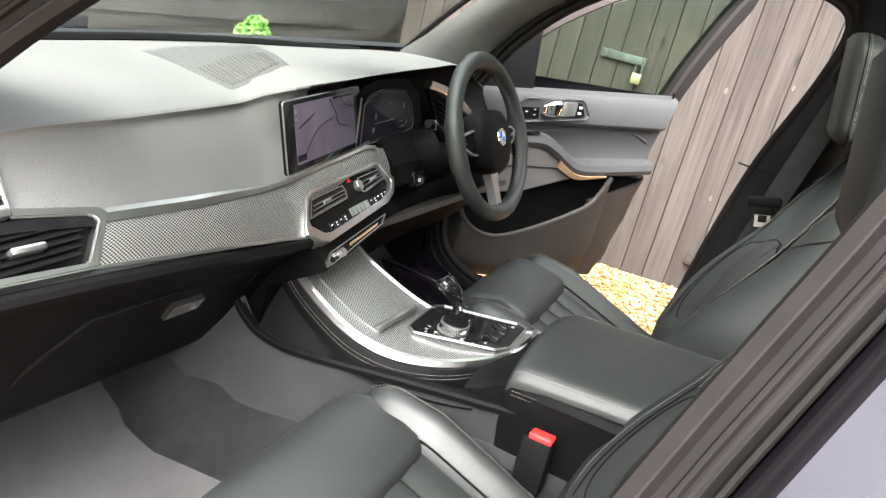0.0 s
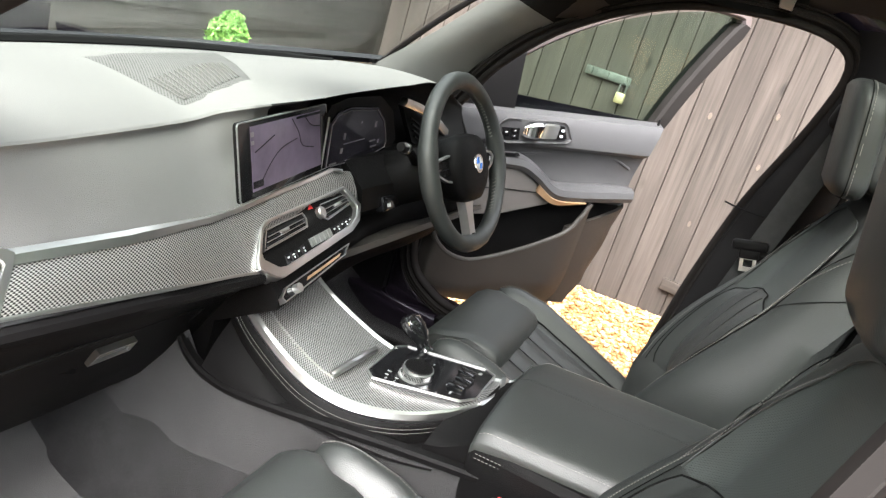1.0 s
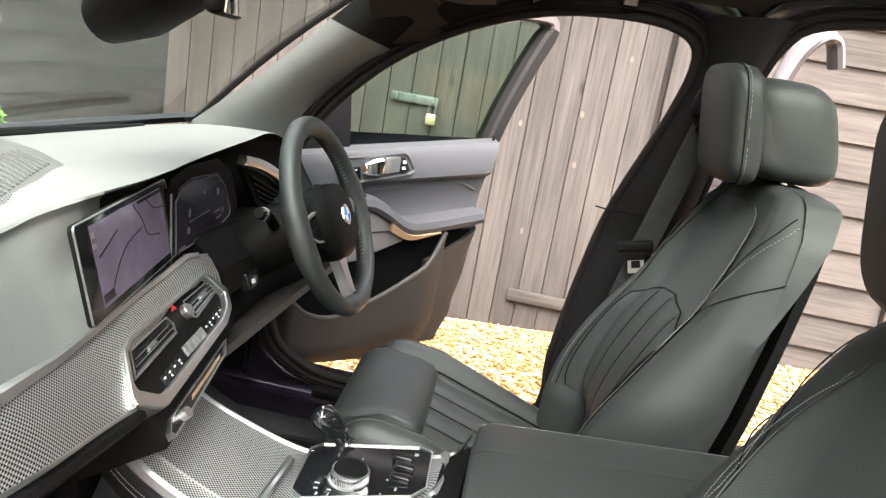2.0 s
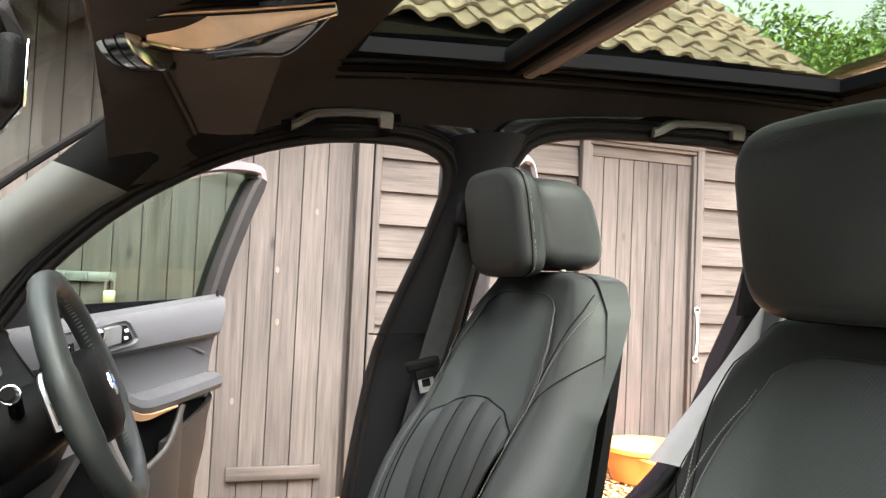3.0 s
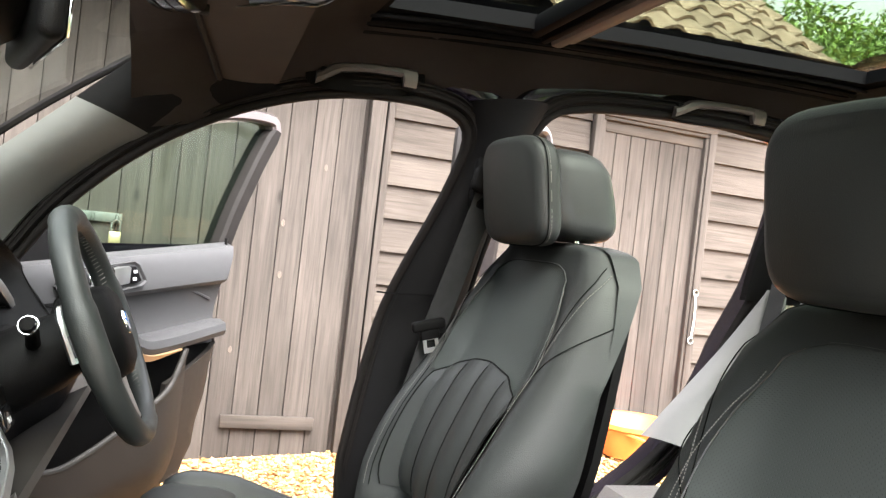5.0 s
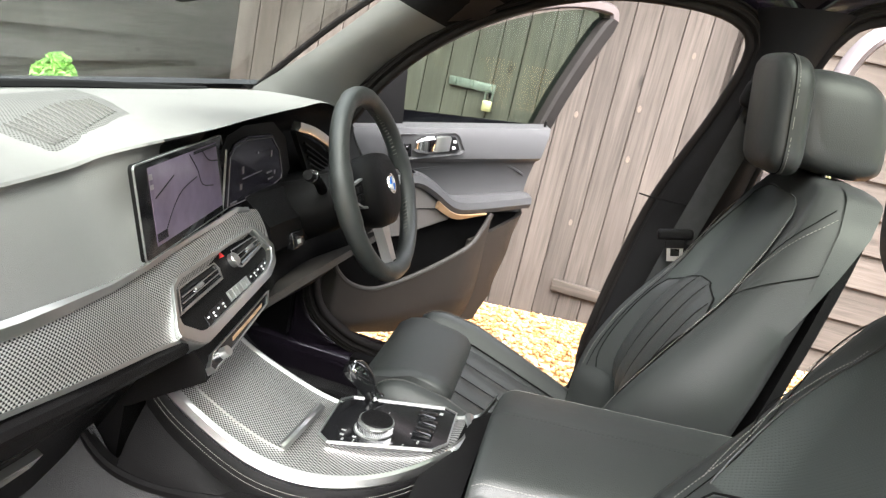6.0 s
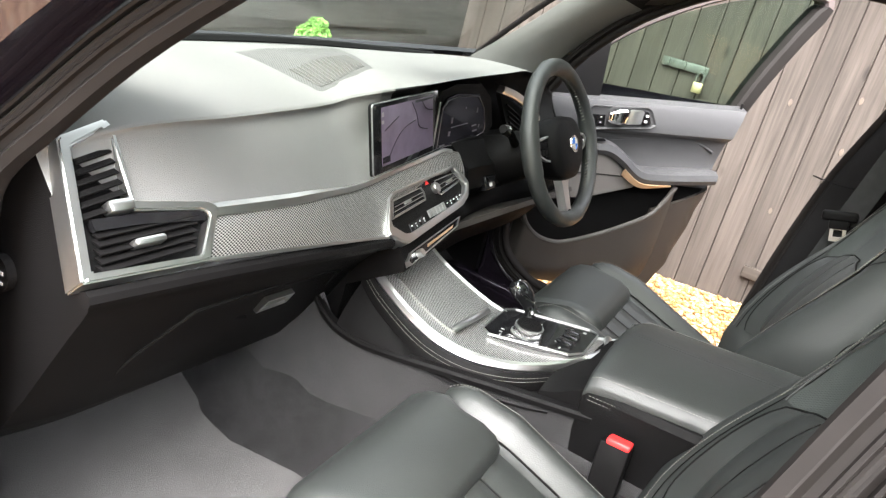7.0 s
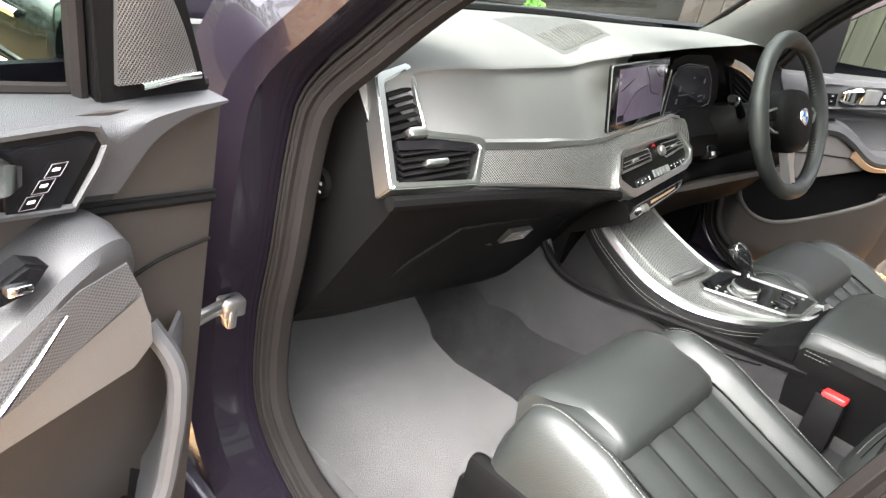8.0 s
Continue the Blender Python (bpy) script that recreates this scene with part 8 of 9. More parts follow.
    sail = [P(-0.02, 1.01, -0.01), P(0.20, 1.03, -0.01), P(0.18, 1.25, -0.02), P(0.165, 1.26, -0.02), P(0.05, 1.11, -0.014)]
    plate(bm, sail, nin * -0.03)
    part("mirror_sail", bm, M_PLASTIC, t)
    if speaker:
        bm = B()
        a, b, c, e = P(0.055, 1.075, -0.004), P(0.165, 1.075, -0.004), P(0.160, 1.22, -0.012), P(0.10, 1.17, -0.01)
        sheet(bm, lambda u, v: (a * (1 - u) + b * u) * (1 - v) + (e * (1 - u) + c * u) * v, 6, 6, thick=nin * -0.006, uv=True)
        sp = part("speaker_cover", bm, M_GRILLE_L, t, "pale perforated metal speaker cover")
        bm = B()
        box(bm, P(0.105, 1.062, 0.0), (0.07, 0.008, 0.008), Matrix.Rotation(math.atan2(d.y, d.x), 4, "Z"), bevel=0.003)
        part("chrome_bar", bm, M_CHROME, sp)
    # mirror housing outside
    bm = B()
    rr = []
    for f, q in ((0, 0.6), (0.15, 0.9), (0.5, 1.0), (0.85, 0.9), (1, 0.6)):
        rr.append([P(0.10 + 0.05 * q * math.cos(a), 1.12 + 0.07 * q * math.sin(a), -0.14 - 0.2 * f) for a in np.linspace(0, 2 * math.pi, 21)[:-1]])
    loft(bm, rr)
    part("mirror_housing", bm, M_PAINT, t)
    return t, P


door_r, PR = build_door("driver_door", (0.85, 0.30), (0.685, -0.728), 1, "open driver's door with grey trim, armrest and deep pocket", False)


def build_passenger_door():
    """The passenger door, swung wide open; u runs from the hinge to the latch, o is proud towards the seat."""
    h0, d = Vector((-0.985, 0.072, 0)), Vector((-0.978, -0.208, 0)).normalized()
    nin = Vector((0.208, -0.978, 0)).normalized()
    P = lambda u, z, o=0.0: h0 + d * u + Vector((0, 0, z)) + nin * o
    t = thing("passenger_door", P(0.35, 0.45), "open passenger door with grey trim, knit panel and a metal speaker cover", "car door")
    bm = B()
    sheet(bm, lambda u, v: P(-0.01 + 0.72 * u, 0.42 + 0.62 * v, -0.14 - 0.03 * math.sin(math.pi * v)), 8, 8, thick=nin * 0.012)
    part("outer_skin", bm, M_PAINT, t)
    bm = B()
    plate(bm, [P(u, z, -0.03) for u, z in ((0.0, 0.44), (0.5, 0.445), (0.665, 0.46), (0.70, 0.9), (0.715, 1.06), (0.45, 1.04), (0.0, 1.0))], nin * -0.11, bevel=0.008)
    part("door_shell", bm, M_PAINT, t)
    bm = B()
    tube(bm, [P(0.0, 0.47, -0.02), P(0.0, 0.7, -0.02), P(-0.002, 1.0, -0.02)], 0.007, 6)
    part("door_seal", bm, M_RUBBER, t)
    # dark base trim
    bm = B()
    sheet(bm, lambda u, v: P(0.0 + 0.69 * u, 0.49 + 0.545 * v, -0.004 + 0.004 * math.sin(math.pi * min(1, u * 8) / 2)), 16, 12, thick=nin * -0.026)
    part("base_trim", bm, M_DOORLOW, t, "black grained base trim")
    # shoulder that ends in a sweeping curve towards the hinge
    edge = spline([(0.008, 1.038), (0.054, 1.026), (0.089, 1.005), (0.109, 0.978), (0.127, 0.951)], 6) + [np.array(q) for q in ((0.18, 0.956), (0.25, 0.96), (0.4, 0.975), (0.55, 0.995), (0.70, 1.015))]
    n = len(edge) - 1
    belt = lambda u: 1.042 + 0.09 * max(0.0, u - 0.12)
    def shoulder(a, b):
        u, z0 = edge[int(round(a * n))]
        z1 = belt(u)
        z = z0 + (z1 - z0) * b
        return P(u, z, 0.016 * min(1.0, b * 8) - 0.045 * max(0.0, (b - 0.72) / 0.28) ** 2)
    bm = B()
    sheet(bm, shoulder, n, 14, thick=nin * -0.02)
    part("shoulder_trim", bm, M_SHOULDER, t, "grey soft shoulder trim")
    bm = B()
    tube(bm, [P(u, belt(u) + 0.001, -0.034) for u in np.linspace(-0.004, 0.7, 14)], 0.007, 8)
    part("belt_seal", bm, M_RUBBER, t)
    # joint under the shoulder, and a second one lower down
    bm = B()
    tube(bm, [P(u, z, 0.002) for u, z in ((0.003, 0.937), (0.06, 0.942), (0.123, 0.948), (0.18, 0.953), (0.3, 0.965), (0.6, 0.998))], 0.0026, 6)
    tube(bm, spline([P(u, z, 0.002) for u, z in ((0.003, 0.88), (0.03, 0.877), (0.063, 0.872), (0.094, 0.862), (0.12, 0.85))], 4), 0.002, 6)
    part("joint", bm, M_SEAM, t)
    bm = B()
    tube(bm, [P(u, z, 0.0) for u, z in ((0.003, 0.930), (0.06, 0.935), (0.123, 0.941), (0.18, 0.946))], 0.006, 8)
    part("panel_crease", bm, M_PLASTIC, t)
    # handle recess with a switch block
    hp = [P(u, z, 0.021) for u, z in ((0.36, 1.05), (0.234, 1.033), (0.168, 1.035), (0.152, 1.031), (0.143, 1.016), (0.150, 0.998), (0.173, 0.962), (0.25, 0.968), (0.36, 0.982))]
    bm = B()
    plate(bm, shrink(hp, 0.003), nin * -0.012)
    hc = part("handle_recess", bm, M_PLASTIC, t, "dark handle recess")
    bm = B()
    tube(bm, hp, 0.0045, 6, closed=True)
    part("recess_rim", bm, M_SHOULDER, hc)
    bm = B()
    plate(bm, [P(u, z, 0.024) for u, z in ((0.232, 1.022), (0.165, 1.026), (0.152, 1.020), (0.185, 0.962), (0.232, 0.966))], nin * -0.006, bevel=0.002)
    sw = part("switch_panel", bm, M_GLOSS, hc)
    for k in range(3):
        u0, z0 = 0.180 + 0.0105 * k, 1.007 - 0.0125 * k
        bm = B()
        q = [P(u0 + a, z0 + b, 0.0262) for a, b in ((0, 0), (0.0135, 0.0), (0.0205, -0.011), (0.007, -0.011))]
        tube(bm, q, 0.0005, 4, closed=True)
        part("switch_outline", bm, M_DIMICON, sw)
        bm = B()
        plate(bm, shrink(q, 0.001), nin * -0.003)
        part("memory_switch", bm, M_PLASTIC, sw)
        bm = B()
        plate(bm, [P(u0 + 0.008 + a, z0 - 0.006 + b, 0.027) for a, b in ((0, 0), (0.006, 0.0), (0.0045, 0.0025), (-0.0015, 0.0025))], nin * -0.001)
        part("marking", bm, M_ICON, sw)
    bm = B()
    loft(bm, [[P(u, z1, 0.022), P(u, z1 - 0.005, 0.04 + o), P(u, z0 + 0.005, 0.04 + o), P(u, z0, 0.022)] for u, z0, z1, o in ((0.222, 0.992, 1.018, -0.006), (0.235, 0.988, 1.024, 0.0), (0.27, 0.99, 1.03, 0.008), (0.30, 0.995, 1.034, 0.0))])
    part("inner_handle", bm, M_CHROME, hc)
    # armrest: rounded nose, knit side, bright strip, pale panel beneath
    nose = [(0.122, 0.862, 0.02), (0.128, 0.90, 0.035), (0.140, 0.925, 0.05), (0.160, 0.938, 0.058), (0.20, 0.928, 0.066), (0.27, 0.880, 0.072), (0.36, 0.835, 0.075), (0.5, 0.835, 0.075), (0.67, 0.85, 0.06)]
    ar = spline(nose, 4)
    bm = B()
    loft(bm, [[P(u, z + 0.012, -0.002), P(u, z + 0.015, o * 0.6), P(u, z + 0.008, o + 0.004), P(u, z - 0.004, o + 0.010), P(u, z - 0.018, o + 0.008), P(u, z - 0.024, -0.002)] for u, z, o in ar])
    part("armrest", bm, M_SHOULDER, t, "soft grey armrest with a rounded nose")
    bm = B()
    plate(bm, [P(u, z, 0.076) for u, z in ((0.242, 0.952), (0.224, 0.945), (0.238, 0.926), (0.262, 0.920), (0.275, 0.935))], nin * -0.02, bevel=0.003)
    cup = part("switch_cup", bm, M_GLOSS, t)
    bm = B()
    box(bm, P(0.25, 0.934, 0.078), (0.02, 0.006, 0.008), Matrix.Rotation(radians(12), 4, "Z"), bevel=0.002)
    part("window_switch", bm, M_CHROME, cup)
    kn = [P(u, z, o) for u, z, o in ((0.150, 0.922, 0.066), (0.132, 0.886, 0.064), (0.253, 0.826, 0.078), (0.44, 0.75, 0.08), (0.50, 0.82, 0.08), (0.29, 0.862, 0.082), (0.20, 0.915, 0.076))]
    bm = B()
    def knit(a, b):
        i = a * 3
        top = [kn[0], kn[6], kn[5], kn[4]]
        bot = [kn[1], kn[2] * 0.5 + kn[1] * 0.5, kn[2], kn[3]]
        k = min(2, int(i))
        f = i - k
        p, q = top[k] * (1 - f) + top[k + 1] * f, bot[k] * (1 - f) + bot[k + 1] * f
        return p * (1 - b) + q * b
    sheet(bm, knit, 12, 6, thick=nin * -0.05, uv=True)
    part("knit_panel", bm, M_KNIT, t, "dark knitted cloth insert")
    bm = B()
    tube(bm, [P(0.214, 0.899, 0.081), P(0.24, 0.868, 0.084), P(0.27, 0.833, 0.085), P(0.33, 0.79, 0.086), P(0.45, 0.74, 0.086)], [0.0015, 0.003, 0.004, 0.004, 0.003], 8)
    part("bright_strip", bm, M_CHROME, t)
    bm = B()
    plate(bm, [P(u, z, o) for u, z, o in ((0.127, 0.884, 0.06), (0.116, 0.85, 0.058), (0.107, 0.815, 0.056), (0.130, 0.793, 0.058), (0.258, 0.770, 0.062), (0.45, 0.70, 0.066), (0.45, 0.76, 0.078), (0.246, 0.826, 0.072))], nin * -0.05, bevel=0.004)
    part("pale_panel", bm, M_PALEGREY, t, "pale grey leatherette panel")
    # pocket with its side wall and a round bottle well
    lip = spline([(0.098, 0.82, 0.03), (0.085, 0.78, 0.06), (0.088, 0.735, 0.072), (0.096, 0.69, 0.078), (0.112, 0.63, 0.084), (0.16, 0.58, 0.09), (0.26, 0.57, 0.09), (0.42, 0.60, 0.09), (0.6, 0.70, 0.075)], 5)
    bm = B()
    tube(bm, [P(*q) for q in lip], 0.011, 10)
    part("pocket_lip", bm, M_DOORPL, t)
    bm = B()
    ed = [q for q in lip if q[1] < 0.80]
    sheet(bm, lambda a, b: P(max(0.012, ed[int(round(a * (len(ed) - 1)))][0] - 0.055 * (b if ed[int(round(a * (len(ed) - 1)))][0] < 0.13 else 0)), ed[int(round(a * (len(ed) - 1)))][1] * (1 - (b if ed[int(round(a * (len(ed) - 1)))][0] >= 0.13 else 0)) + 0.475 * (b if ed[int(round(a * (len(ed) - 1)))][0] >= 0.13 else 0), ed[int(round(a * (len(ed) - 1)))][2] * (1 - 0.95 * b if ed[int(round(a * (len(ed) - 1)))][0] < 0.13 else 1 - 0.3 * b)), len(ed) - 1, 8, thick=nin * -0.006)
    part("pocket_wall", bm, M_DOORPL, t, "dark plastic door pocket")
    bm = B()
    cyl(bm, P(0.125, 0.48, 0.035), P(0.125, 0.60, 0.035), 0.047, 0.052, 28, caps=False)
    cyl(bm, P(0.125, 0.555, 0.035), P(0.125, 0.562, 0.035), 0.047, n=28)
    part("bottle_well", bm, M_PLASTIC, t)
    # mirror sail with the perforated metal speaker cover
    bm = B()
    plate(bm, [P(u, z, -0.014) for u, z in ((0.128, 1.036), (0.004, 1.036), (0.022, 1.075), (0.044, 1.13), (0.085, 1.2), (0.14, 1.26), (0.155, 1.26), (0.135, 1.12))], nin * -0.03, bevel=0.003)
    part("mirror_sail", bm, M_PLASTIC, t)
    bm = B()
    a, b, c, e = P(0.029, 1.062, -0.007), P(0.114, 1.055, -0.007), P(0.118, 1.19, -0.010), P(0.088, 1.17, -0.009)
    def mesh(u, v):
        p = (a * (1 - u) + b * u) * (1 - v) + (e * (1 - u) + c * u) * v
        return p - d * 0.006 * math.sin(math.pi * v) * (1 - u) + nin * 0.004 * math.sin(math.pi * u)
    sheet(bm, mesh, 8, 10, thick=nin * -0.006, uv=True)
    sp = part("speaker_cover", bm, M_GRILLE_L, t, "perforated metal speaker cover")
    bm = B()
    tube(bm, [P(0.028, 1.061, -0.004), P(0.05, 1.060, -0.003), P(0.092, 1.054, -0.003)], 0.0032, 8)
    part("chrome_bar", bm, M_CHROME, sp)
    bm = B()
    plate(bm, [P(u, z, 0.0005) for u, z in ((0.052, 1.0605), (0.076, 1.0575), (0.076, 1.0555), (0.052, 1.0585))], nin * -0.002)
    part("marking", bm, M_DIMICON, sp)
    # window pane in its frame, and the mirror outside
    bm = B()
    sheet(bm, lambda u, v: P(0.12 + 0.58 * u, 1.03 + 0.06 * u + (0.06 + 0.35 * min(1, 0.25 + u * 1.2)) * v, -0.05), 8, 6, thick=nin * -0.004)
    g = part("window_pane", bm, M_DG, t)
    g.visible_shadow = False
    bm = B()
    tube(bm, [P(u, z, -0.05) for u, z in ((0.03, 1.06), (0.09, 1.17), (0.2, 1.29), (0.4, 1.41), (0.62, 1.47), (0.78, 1.47), (0.72, 1.08))], 0.018, 8)
    tube(bm, [P(0.137, 1.04, -0.03), P(0.145, 1.14, -0.03), P(0.155, 1.25, -0.03)], 0.009, 8)
    part("window_frame", bm, M_RUBBER, t)
    bm = B()
    rr = []
    for f, q in ((0, 0.55), (0.1, 0.85), (0.5, 1.0), (0.9, 0.9), (1, 0.6)):
        rr.append([P(0.062 + 0.055 * q * math.cos(a_), 1.052 + 0.085 * q * math.sin(a_), -0.14 - 0.25 * f) for a_ in np.linspace(0, 2 * math.pi, 25)[:-1]])
    loft(bm, rr)
    mh = part("mirror_housing", bm, M_GLOSS, t, "gloss black mirror housing")
    for z in (1.075, 1.02):
        bm = B()
        tube(bm, spline([P(0.112, z, -0.17), P(0.121, z + 0.006, -0.25), P(0.112, z, -0.37)], 5), 0.005, 6)
        part("bright_line", bm, M_CHROME, mh)


build_passenger_door()


def build_check():
    c = thing("door_check", (-0.9, 0.16, 0.72), "bright steel door check strap at the hinge pillar", "door check")
    bm = B()
    box(bm, (-0.935, 0.142, 0.728), (0.10, 0.012, 0.018), Matrix.Rotation(radians(20), 4, "Z"), bevel=0.004)
    part("strap", bm, M_SILVER, c)
    bm = B()
    box(bm, (-0.900, 0.152, 0.724), (0.034, 0.026, 0.026), bevel=0.005)
    box(bm, (-0.903, 0.148, 0.710), (0.014, 0.020, 0.030), bevel=0.004)
    part("bracket", bm, M_SILVER, c)


build_check()


def build_rear_doors():
    """The open rear door on the driver's side and the shut one opposite."""
    h, d = Vector((0.88, -0.72, 0)), Vector((0.945, -0.327, 0)).normalized()
    nin = Vector((d.y, -d.x, 0))
    P = lambda u, z, o=0.0: h + d * u + Vector((0, 0, z)) + nin * o
    t = thing("rear_door", P(0.35, 0.5), "open rear door seen almost edge on", "car door")
    bm = B()
    plate(bm, [P(0.0, 0.5), P(0.62, 0.52), P(0.78, 0.8), P(0.8, 1.1), P(0.0, 1.08)], nin * -0.14, bevel=0.02)
    part("door_body", bm, M_PAINT, t)
    bm = B()
    plate(bm, [P(0.01, 0.53, 0.012), P(0.6, 0.55, 0.012), P(0.76, 0.82, 0.012), P(0.78, 1.1, 0.012), P(0.01, 1.08, 0.012)], nin * -0.02, bevel=0.008)
    part("inner_trim", bm, M_GREYLEATHER, t)
    bm = B()
    tube(bm, spline([P(0.26, 1.08, -0.04), P(0.26, 1.25, -0.04), P(0.28, 1.42, -0.04), P(0.33, 1.49, -0.04), P(0.42, 1.51, -0.04), P(0.6, 1.48, -0.04), P(0.76, 1.3, -0.04), P(0.79, 1.1, -0.04)], 5), 0.018, 8)
    part("window_frame", bm, M_RUBBER, t)
    bm = B()
    tube(bm, spline([(0.93, -0.80, 1.10), (0.93, -0.815, 1.25), (0.94, -0.85, 1.42), (0.95, -0.895, 1.495), (0.99, -0.945, 1.50), (1.0, -0.97, 1.44)], 5), 0.024, 10, flat=0.7)
    part("corner_frame", bm, M_FRAME, t, "rounded corner of the window frame, greyed for its sky reflection")
    bm = B()
    tube(bm, spline([P(0.25, 0.85, 0.03), P(0.4, 0.84, 0.07), P(0.6, 0.86, 0.06)], 5), 0.03, 10)
    part("armrest", bm, M_DOORPL, t)
    t2 = thing("rear_door", (XC - 0.86, -1.05, 0.5), "shut rear door with a tinted window", "car door")
    bm = B()
    sheet(bm, lambda u, v: (XC - 0.90 + 0.02 * math.cos(3 * v), -0.66 - 0.76 * u, 0.47 + 0.6 * v), 8, 6, thick=(0.06, 0, 0))
    part("door_body", bm, M_PAINT, t2)
    bm = B()
    sheet(bm, lambda u, v: (XC - 0.79 + 0.17 * v, -0.70 - 0.70 * u, 1.08 + 0.40 * v), 6, 6, thick=(0.004, 0, 0))
    g = part("window_pane", bm, M_DG, t2)
    g.visible_shadow = False


build_rear_doors()

# ---- overhead things ----
def build_grab(x, y0, y1, z0, z1):
    """A grab handle from y0 (front) to y1: a flat bar on two short legs over a dark recess."""
    g = thing("grab_handle", (x, (y0 + y1) / 2, max(z0, z1) + 0.03), "fold-down grab handle, dark with a satin bronze-grey face", "grab handle", "grab handles")
    dy, dz = y1 - y0, z1 - z0
    P = lambda f, h, o: Vector((x + o, y0 + dy * f, z0 + dz * f + h))
    bm = B()
    loft(bm, [[P(f, hi + 0.002 * math.sin(math.pi * f), -0.004), P(f, hi + 0.006, 0.006), P(f, lo, 0.010), P(f, lo, -0.002), P(f, (hi + lo) / 2, -0.006)]
              for f, hi, lo in ((-0.06, 0.002, -0.014), (0.0, 0.006, -0.010), (0.10, 0.018, 0.000), (0.20, 0.022, 0.010), (0.5, 0.024, 0.013), (0.84, 0.022, 0.010), (0.865, 0.021, -0.008), (0.99, 0.020, -0.010), (1.0, 0.016, -0.010))])
    part("bar", bm, M_GRABFACE, g, smooth=30)
    for f in (0.03, 0.94):
        bm = B()
        box(bm, P(f, 0.006, 0.014), (0.026, abs(dy) * 0.11, 0.022), bevel=0.005)
        part("mount", bm, M_PLASTIC, g)
    bm = B()
    n = 24
    ring = [P(0.48 + 0.64 * (abs(math.cos(a)) ** 0.5) * (1 if math.cos(a) > 0 else -1), 0.008 + 0.030 * (abs(math.sin(a)) ** 0.6) * (1 if math.sin(a) > 0 else -1), 0.020) for a in np.linspace(0, 2 * math.pi, n + 1)[:-1]]
    plate(bm, ring, (0.02, 0, 0.006))
    part("recess", bm, M_SEAM, g)


build_grab(0.515, -0.280, -0.455, 1.447, 1.463)
build_grab(0.495, -1.02, -1.235, 1.505, 1.517)
for (y, z) in ((-1.30, 1.518),):
    k = thing("coat_hook", (0.465, y, z), "small bright coat hook by the rear grab handle", "hook")
    bm = B()
    box(bm, (0.462, y, z), (0.02, 0.045, 0.014), bevel=0.005)
    part("hook_plate", bm, M_GRABFACE, k)


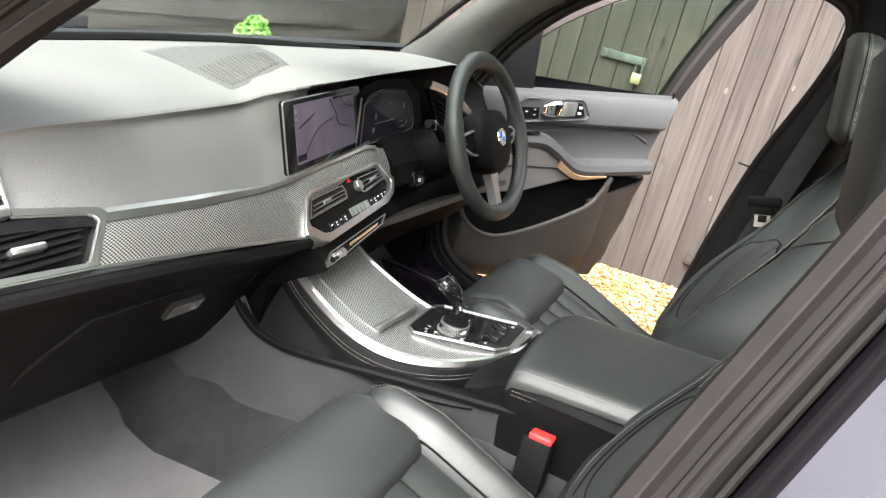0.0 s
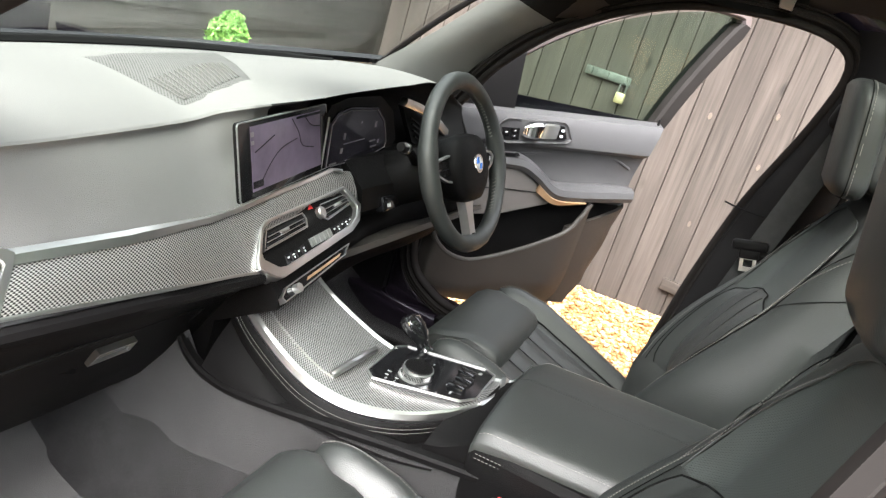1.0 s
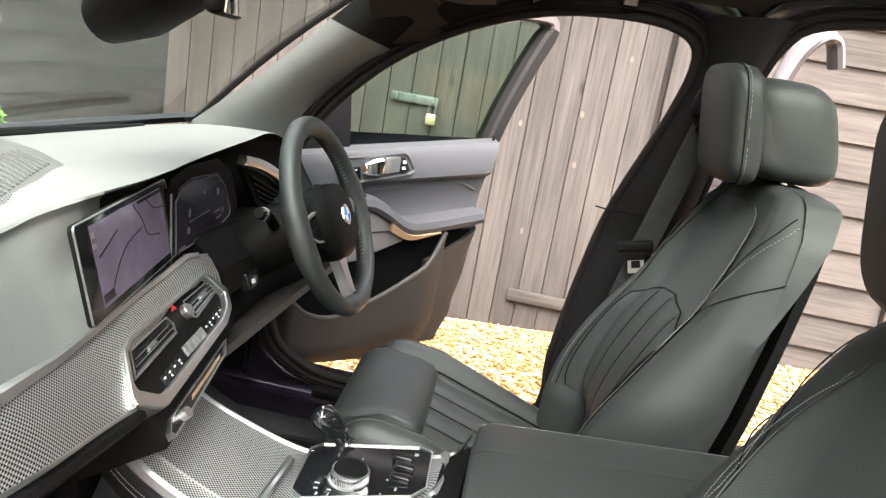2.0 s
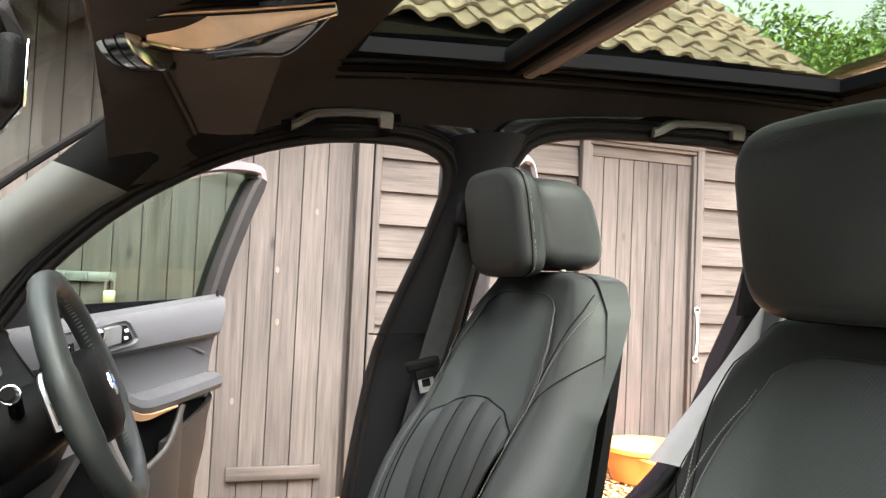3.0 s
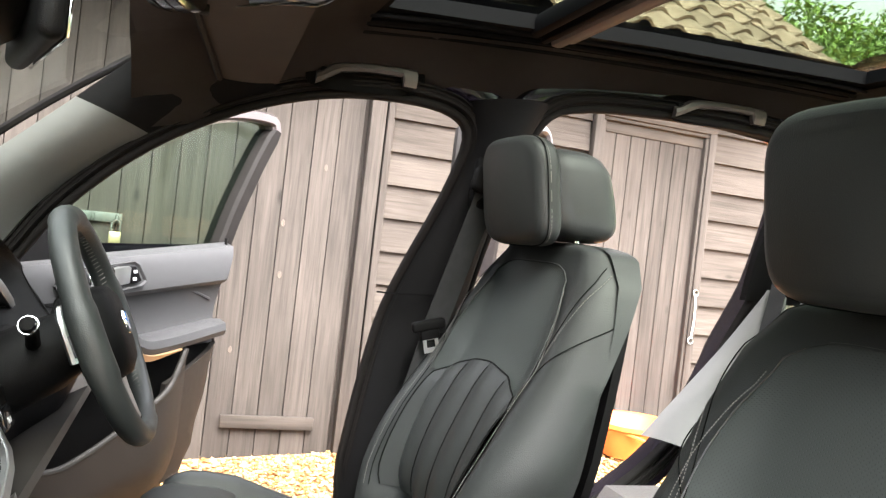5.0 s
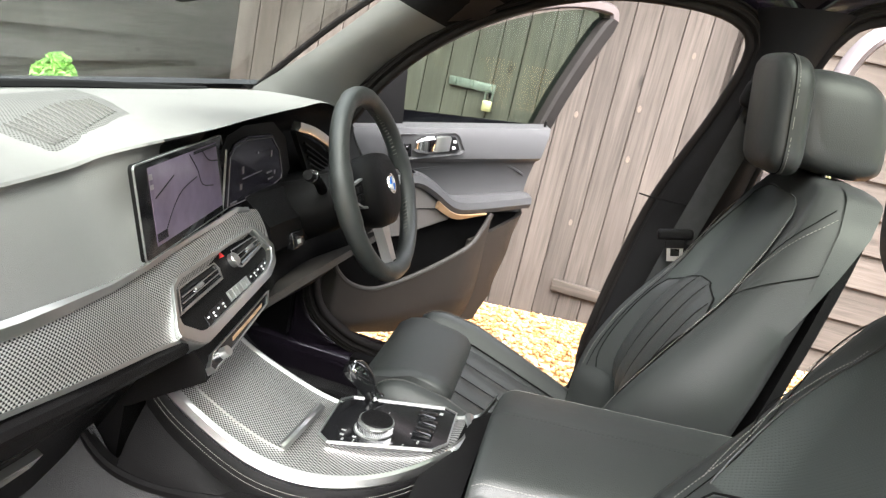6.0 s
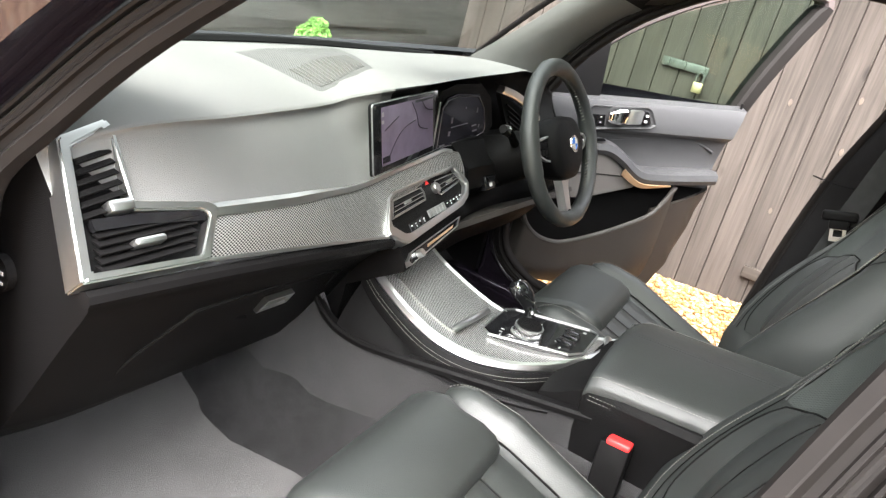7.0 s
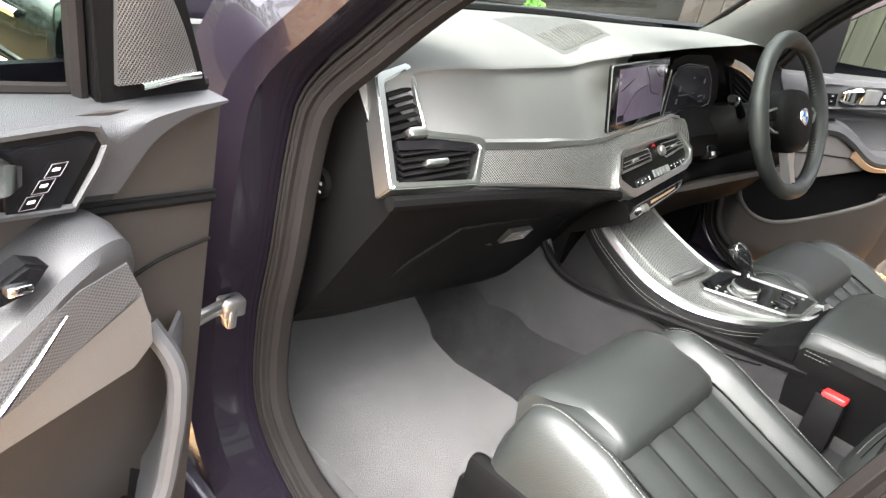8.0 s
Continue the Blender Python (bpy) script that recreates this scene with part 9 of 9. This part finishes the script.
def build_overhead():
    """The overhead lamp console, sun visors and mirror."""
    o = thing("overhead_console", (0.05, -0.13, 1.45), "overhead console with a warm-coloured crescent lamp cover and a chrome barrel", "overhead lamp")
    rz = lambda y: roof_z(XC, y)
    top = [(0.068, -0.047), (0.037, -0.089), (0.009, -0.133), (-0.022, -0.178), (-0.069, -0.242)]
    rim = [(0.132, -0.048), (0.146, -0.091), (0.120, -0.130), (0.052, -0.172), (-0.068, -0.244)]
    low = [(0.268, -0.047), (0.209, -0.114), (0.153, -0.177), (0.115, -0.218), (-0.066, -0.246)]
    tp, rm, lw = (spline(q, 5) for q in (top, rim, low))
    n = len(tp) - 1
    def between(a, b, za, zb, deep):
        def f(u, v):
            i = int(round(u * n))
            x, y = a[i] * (1 - v) + b[i] * v
            return Vector((x, y, za + (zb - za) * v + deep * math.sin(math.pi * v) * math.sin(math.pi * min(1.0, 0.15 + 0.85 * u))))
        return f
    bm = B()
    sheet(bm, between([q - np.array((0.015, 0)) for q in tp], [q + np.array((0.02, 0)) for q in lw], 1.462, 1.462, 0.035), n, 10, thick=(0, 0, 0.02))
    part("housing", bm, M_GLOSS, o)
    bm = B()
    sheet(bm, between(tp, rm, 1.456, 1.450, 0.022), n, 10, thick=(0, 0, 0.003))
    part("lamp_lens", bm, M_LAMP, o, "lamp cover with the gravel's warm reflection in its colour")
    bm = B()
    sheet(bm, between(rm, lw, 1.448, 1.455, 0.006), n, 8, thick=(0, 0, 0.004))
    part("lower_cover", bm, M_GLOSS, o)
    for q, z, r in ((tp, 1.455, 0.0018), (rm, 1.448, 0.0022), (lw, 1.454, 0.0018)):
        bm = B()
        tube(bm, [Vector((a, b, z)) for a, b in q], r, 6)
        part("chrome_edge", bm, M_BARREL, o)
    bm = B()
    ax0, ax1 = Vector((0.177, 0.000, 1.452)), Vector((0.153, -0.048, 1.452))
    dr = (ax1 - ax0).normalized()
    sd = dr.cross(Vector((0, 0, 1)))
    def hoop(f, r):
        c = ax0 + (ax1 - ax0) * f
        return [c + sd * 1.9 * r * math.cos(a) + Vector((0, 0, r * math.sin(a))) for a in np.linspace(0, 2 * math.pi, 33)[:-1]]
    loft(bm, [hoop(f, r) for f, r in ((0.18, 0.019), (0.24, 0.027), (0.32, 0.0305), (0.50, 0.0315), (0.52, 0.029), (0.55, 0.029), (0.57, 0.0315), (1.07, 0.0305), (1.10, 0.028))])
    br = part("front_barrel", bm, M_BARREL, o, "bright barrel at the front of the lamp")
    for f in (0.53, 0.82):
        bm = B()
        tube(bm, hoop(f, 0.0310), 0.0011, 4, closed=True)
        part("barrel_line", bm, M_SEAM, br)
    # visors
    for cx, lab, lbl in ((0.32, False, "folded dark fabric sun visor over the driver"), (-0.38, True, "folded dark fabric sun visor with a printed warning label")):
        v = thing("sun_visor", (cx, -0.12, 1.47), lbl, "sun visor", "sun visors")
        c0, c1, c2, c3 = (Vector(q) for q in (((0.20, -0.05, 1.455), (0.5, -0.106, 1.408), (0.5, -0.205, 1.416), (0.16, -0.215, 1.468)) if cx > 0 else
                                              ((-0.56, -0.16, 1.408), (-0.08, -0.068, 1.438), (-0.11, -0.232, 1.446), (-0.56, -0.31, 1.425))))

        def vis(a, b):
            p = (c0 * (1 - a) + c1 * a) * (1 - b) + (c3 * (1 - a) + c2 * a) * b
            return p + Vector((0, 0, -0.004 * math.sin(math.pi * b)))
        bm = B()
        sheet(bm, vis, 14, 8, thick=(0, 0, 0.014))
        part("visor_panel", bm, M_LINER, v)
        bm = B()
        sgn = 1 if cx > 0 else -1
        tube(bm, [Vector(vis(0.5 - 0.46 * sgn, 0.06)) + Vector((0, 0.004, -0.004)), Vector(vis(0.5 + 0.46 * sgn, 0.06)) + Vector((0, 0.004, -0.004))], 0.006, 8)
        part("pivot_rod", bm, M_PLASTIC, v)
        bm = B()
        box(bm, Vector(vis(0.5 - 0.42 * sgn, 0.12)) + Vector((0, 0, -0.008)), (0.02, 0.014, 0.012), bevel=0.003)
        part("clip", bm, M_PLASTIC, v)
        if lab:
            bm = B()
            sheet(bm, lambda a, b: Vector(vis(0.58 + 0.22 * a, 0.38 + 0.5 * b)) + Vector((0, 0, -0.0015)), 4, 3)
            part("label", bm, M_PAPER, v, "white printed label")
            bm = B()
            sheet(bm, lambda a, b: Vector(vis(0.58 + 0.22 * a, 0.74 + 0.14 * b)) + Vector((0, 0, -0.0028)), 4, 3)
            part("label_band", bm, M_YELLOW, v)
            for k in range(5):
                bm = B()
                sheet(bm, lambda a, b: Vector(vis(0.61 + 0.16 * a, 0.41 + 0.06 * k + 0.022 * b)) + Vector((0, 0, -0.0028)), 3, 1)
                part("print_bar", bm, M_DIMICON, v)
    # rear-view mirror and sensor pod
    m = thing("rearview_mirror", (-0.02, 0.1, 1.38), "frameless rear-view mirror on a black pod behind the glass", "mirror")
    bm = B()
    rr = []
    for f, w, hgt in ((0, 0.05, 0.03), (0.3, 0.085, 0.05), (0.7, 0.09, 0.05), (1.0, 0.06, 0.03)):
        y, z = 0.22 - 0.16 * f, 1.30 + 0.12 * f
        rr.append([Vector((-0.03 + w * math.cos(a), y + 0.01 * math.sin(a), z + hgt * math.sin(a) - 0.02)) for a in np.linspace(0, 2 * math.pi, 21)[:-1]])
    loft(bm, rr)
    part("sensor_pod", bm, M_PLASTIC, m)
    bm = B()
    tube(bm, [(-0.02, 0.12, 1.355), (-0.01, 0.09, 1.345)], 0.012, 8)
    part("stalk", bm, M_PLASTIC, m)
    R_ = Matrix.Translation((0.0, 0.07, 1.34)) @ Matrix.Rotation(radians(18), 4, "Z")
    bm = B()
    box(bm, R_ @ Vector((0, 0.008, 0)), (0.235, 0.024, 0.068), R_.to_3x3().to_4x4(), bevel=0.011, seg=3)
    part("mirror_case", bm, M_PLASTIC, m)
    bm = B()
    box(bm, R_ @ Vector((0, -0.0055, 0)), (0.225, 0.003, 0.06), R_.to_3x3().to_4x4(), bevel=0.0012)
    part("mirror_glass", bm, M_MIRROR, m)


build_overhead()


def build_tag():
    t = thing("airbag_tag", (0.59, 0.085, 1.325), "small moulded outline tag on the windscreen pillar", "tag")
    bm = B()
    c = Vector((XC + 0.665 - 0.12 * (1.324 - 1.09) / 0.34 - 0.006 + 0.018, 0.087, 1.324))
    a = Vector((0, -0.022, 0.017))
    b = Vector((0, 0.008, 0.010))
    tube(bm, [c - a - b * 0.7, c + a - b * 0.7, c + a * 1.12, c + a + b * 0.7, c - a + b * 0.7, c - a * 1.12], 0.0022, 5, closed=True)
    part("outline", bm, M_DIMICON, t)


build_tag()
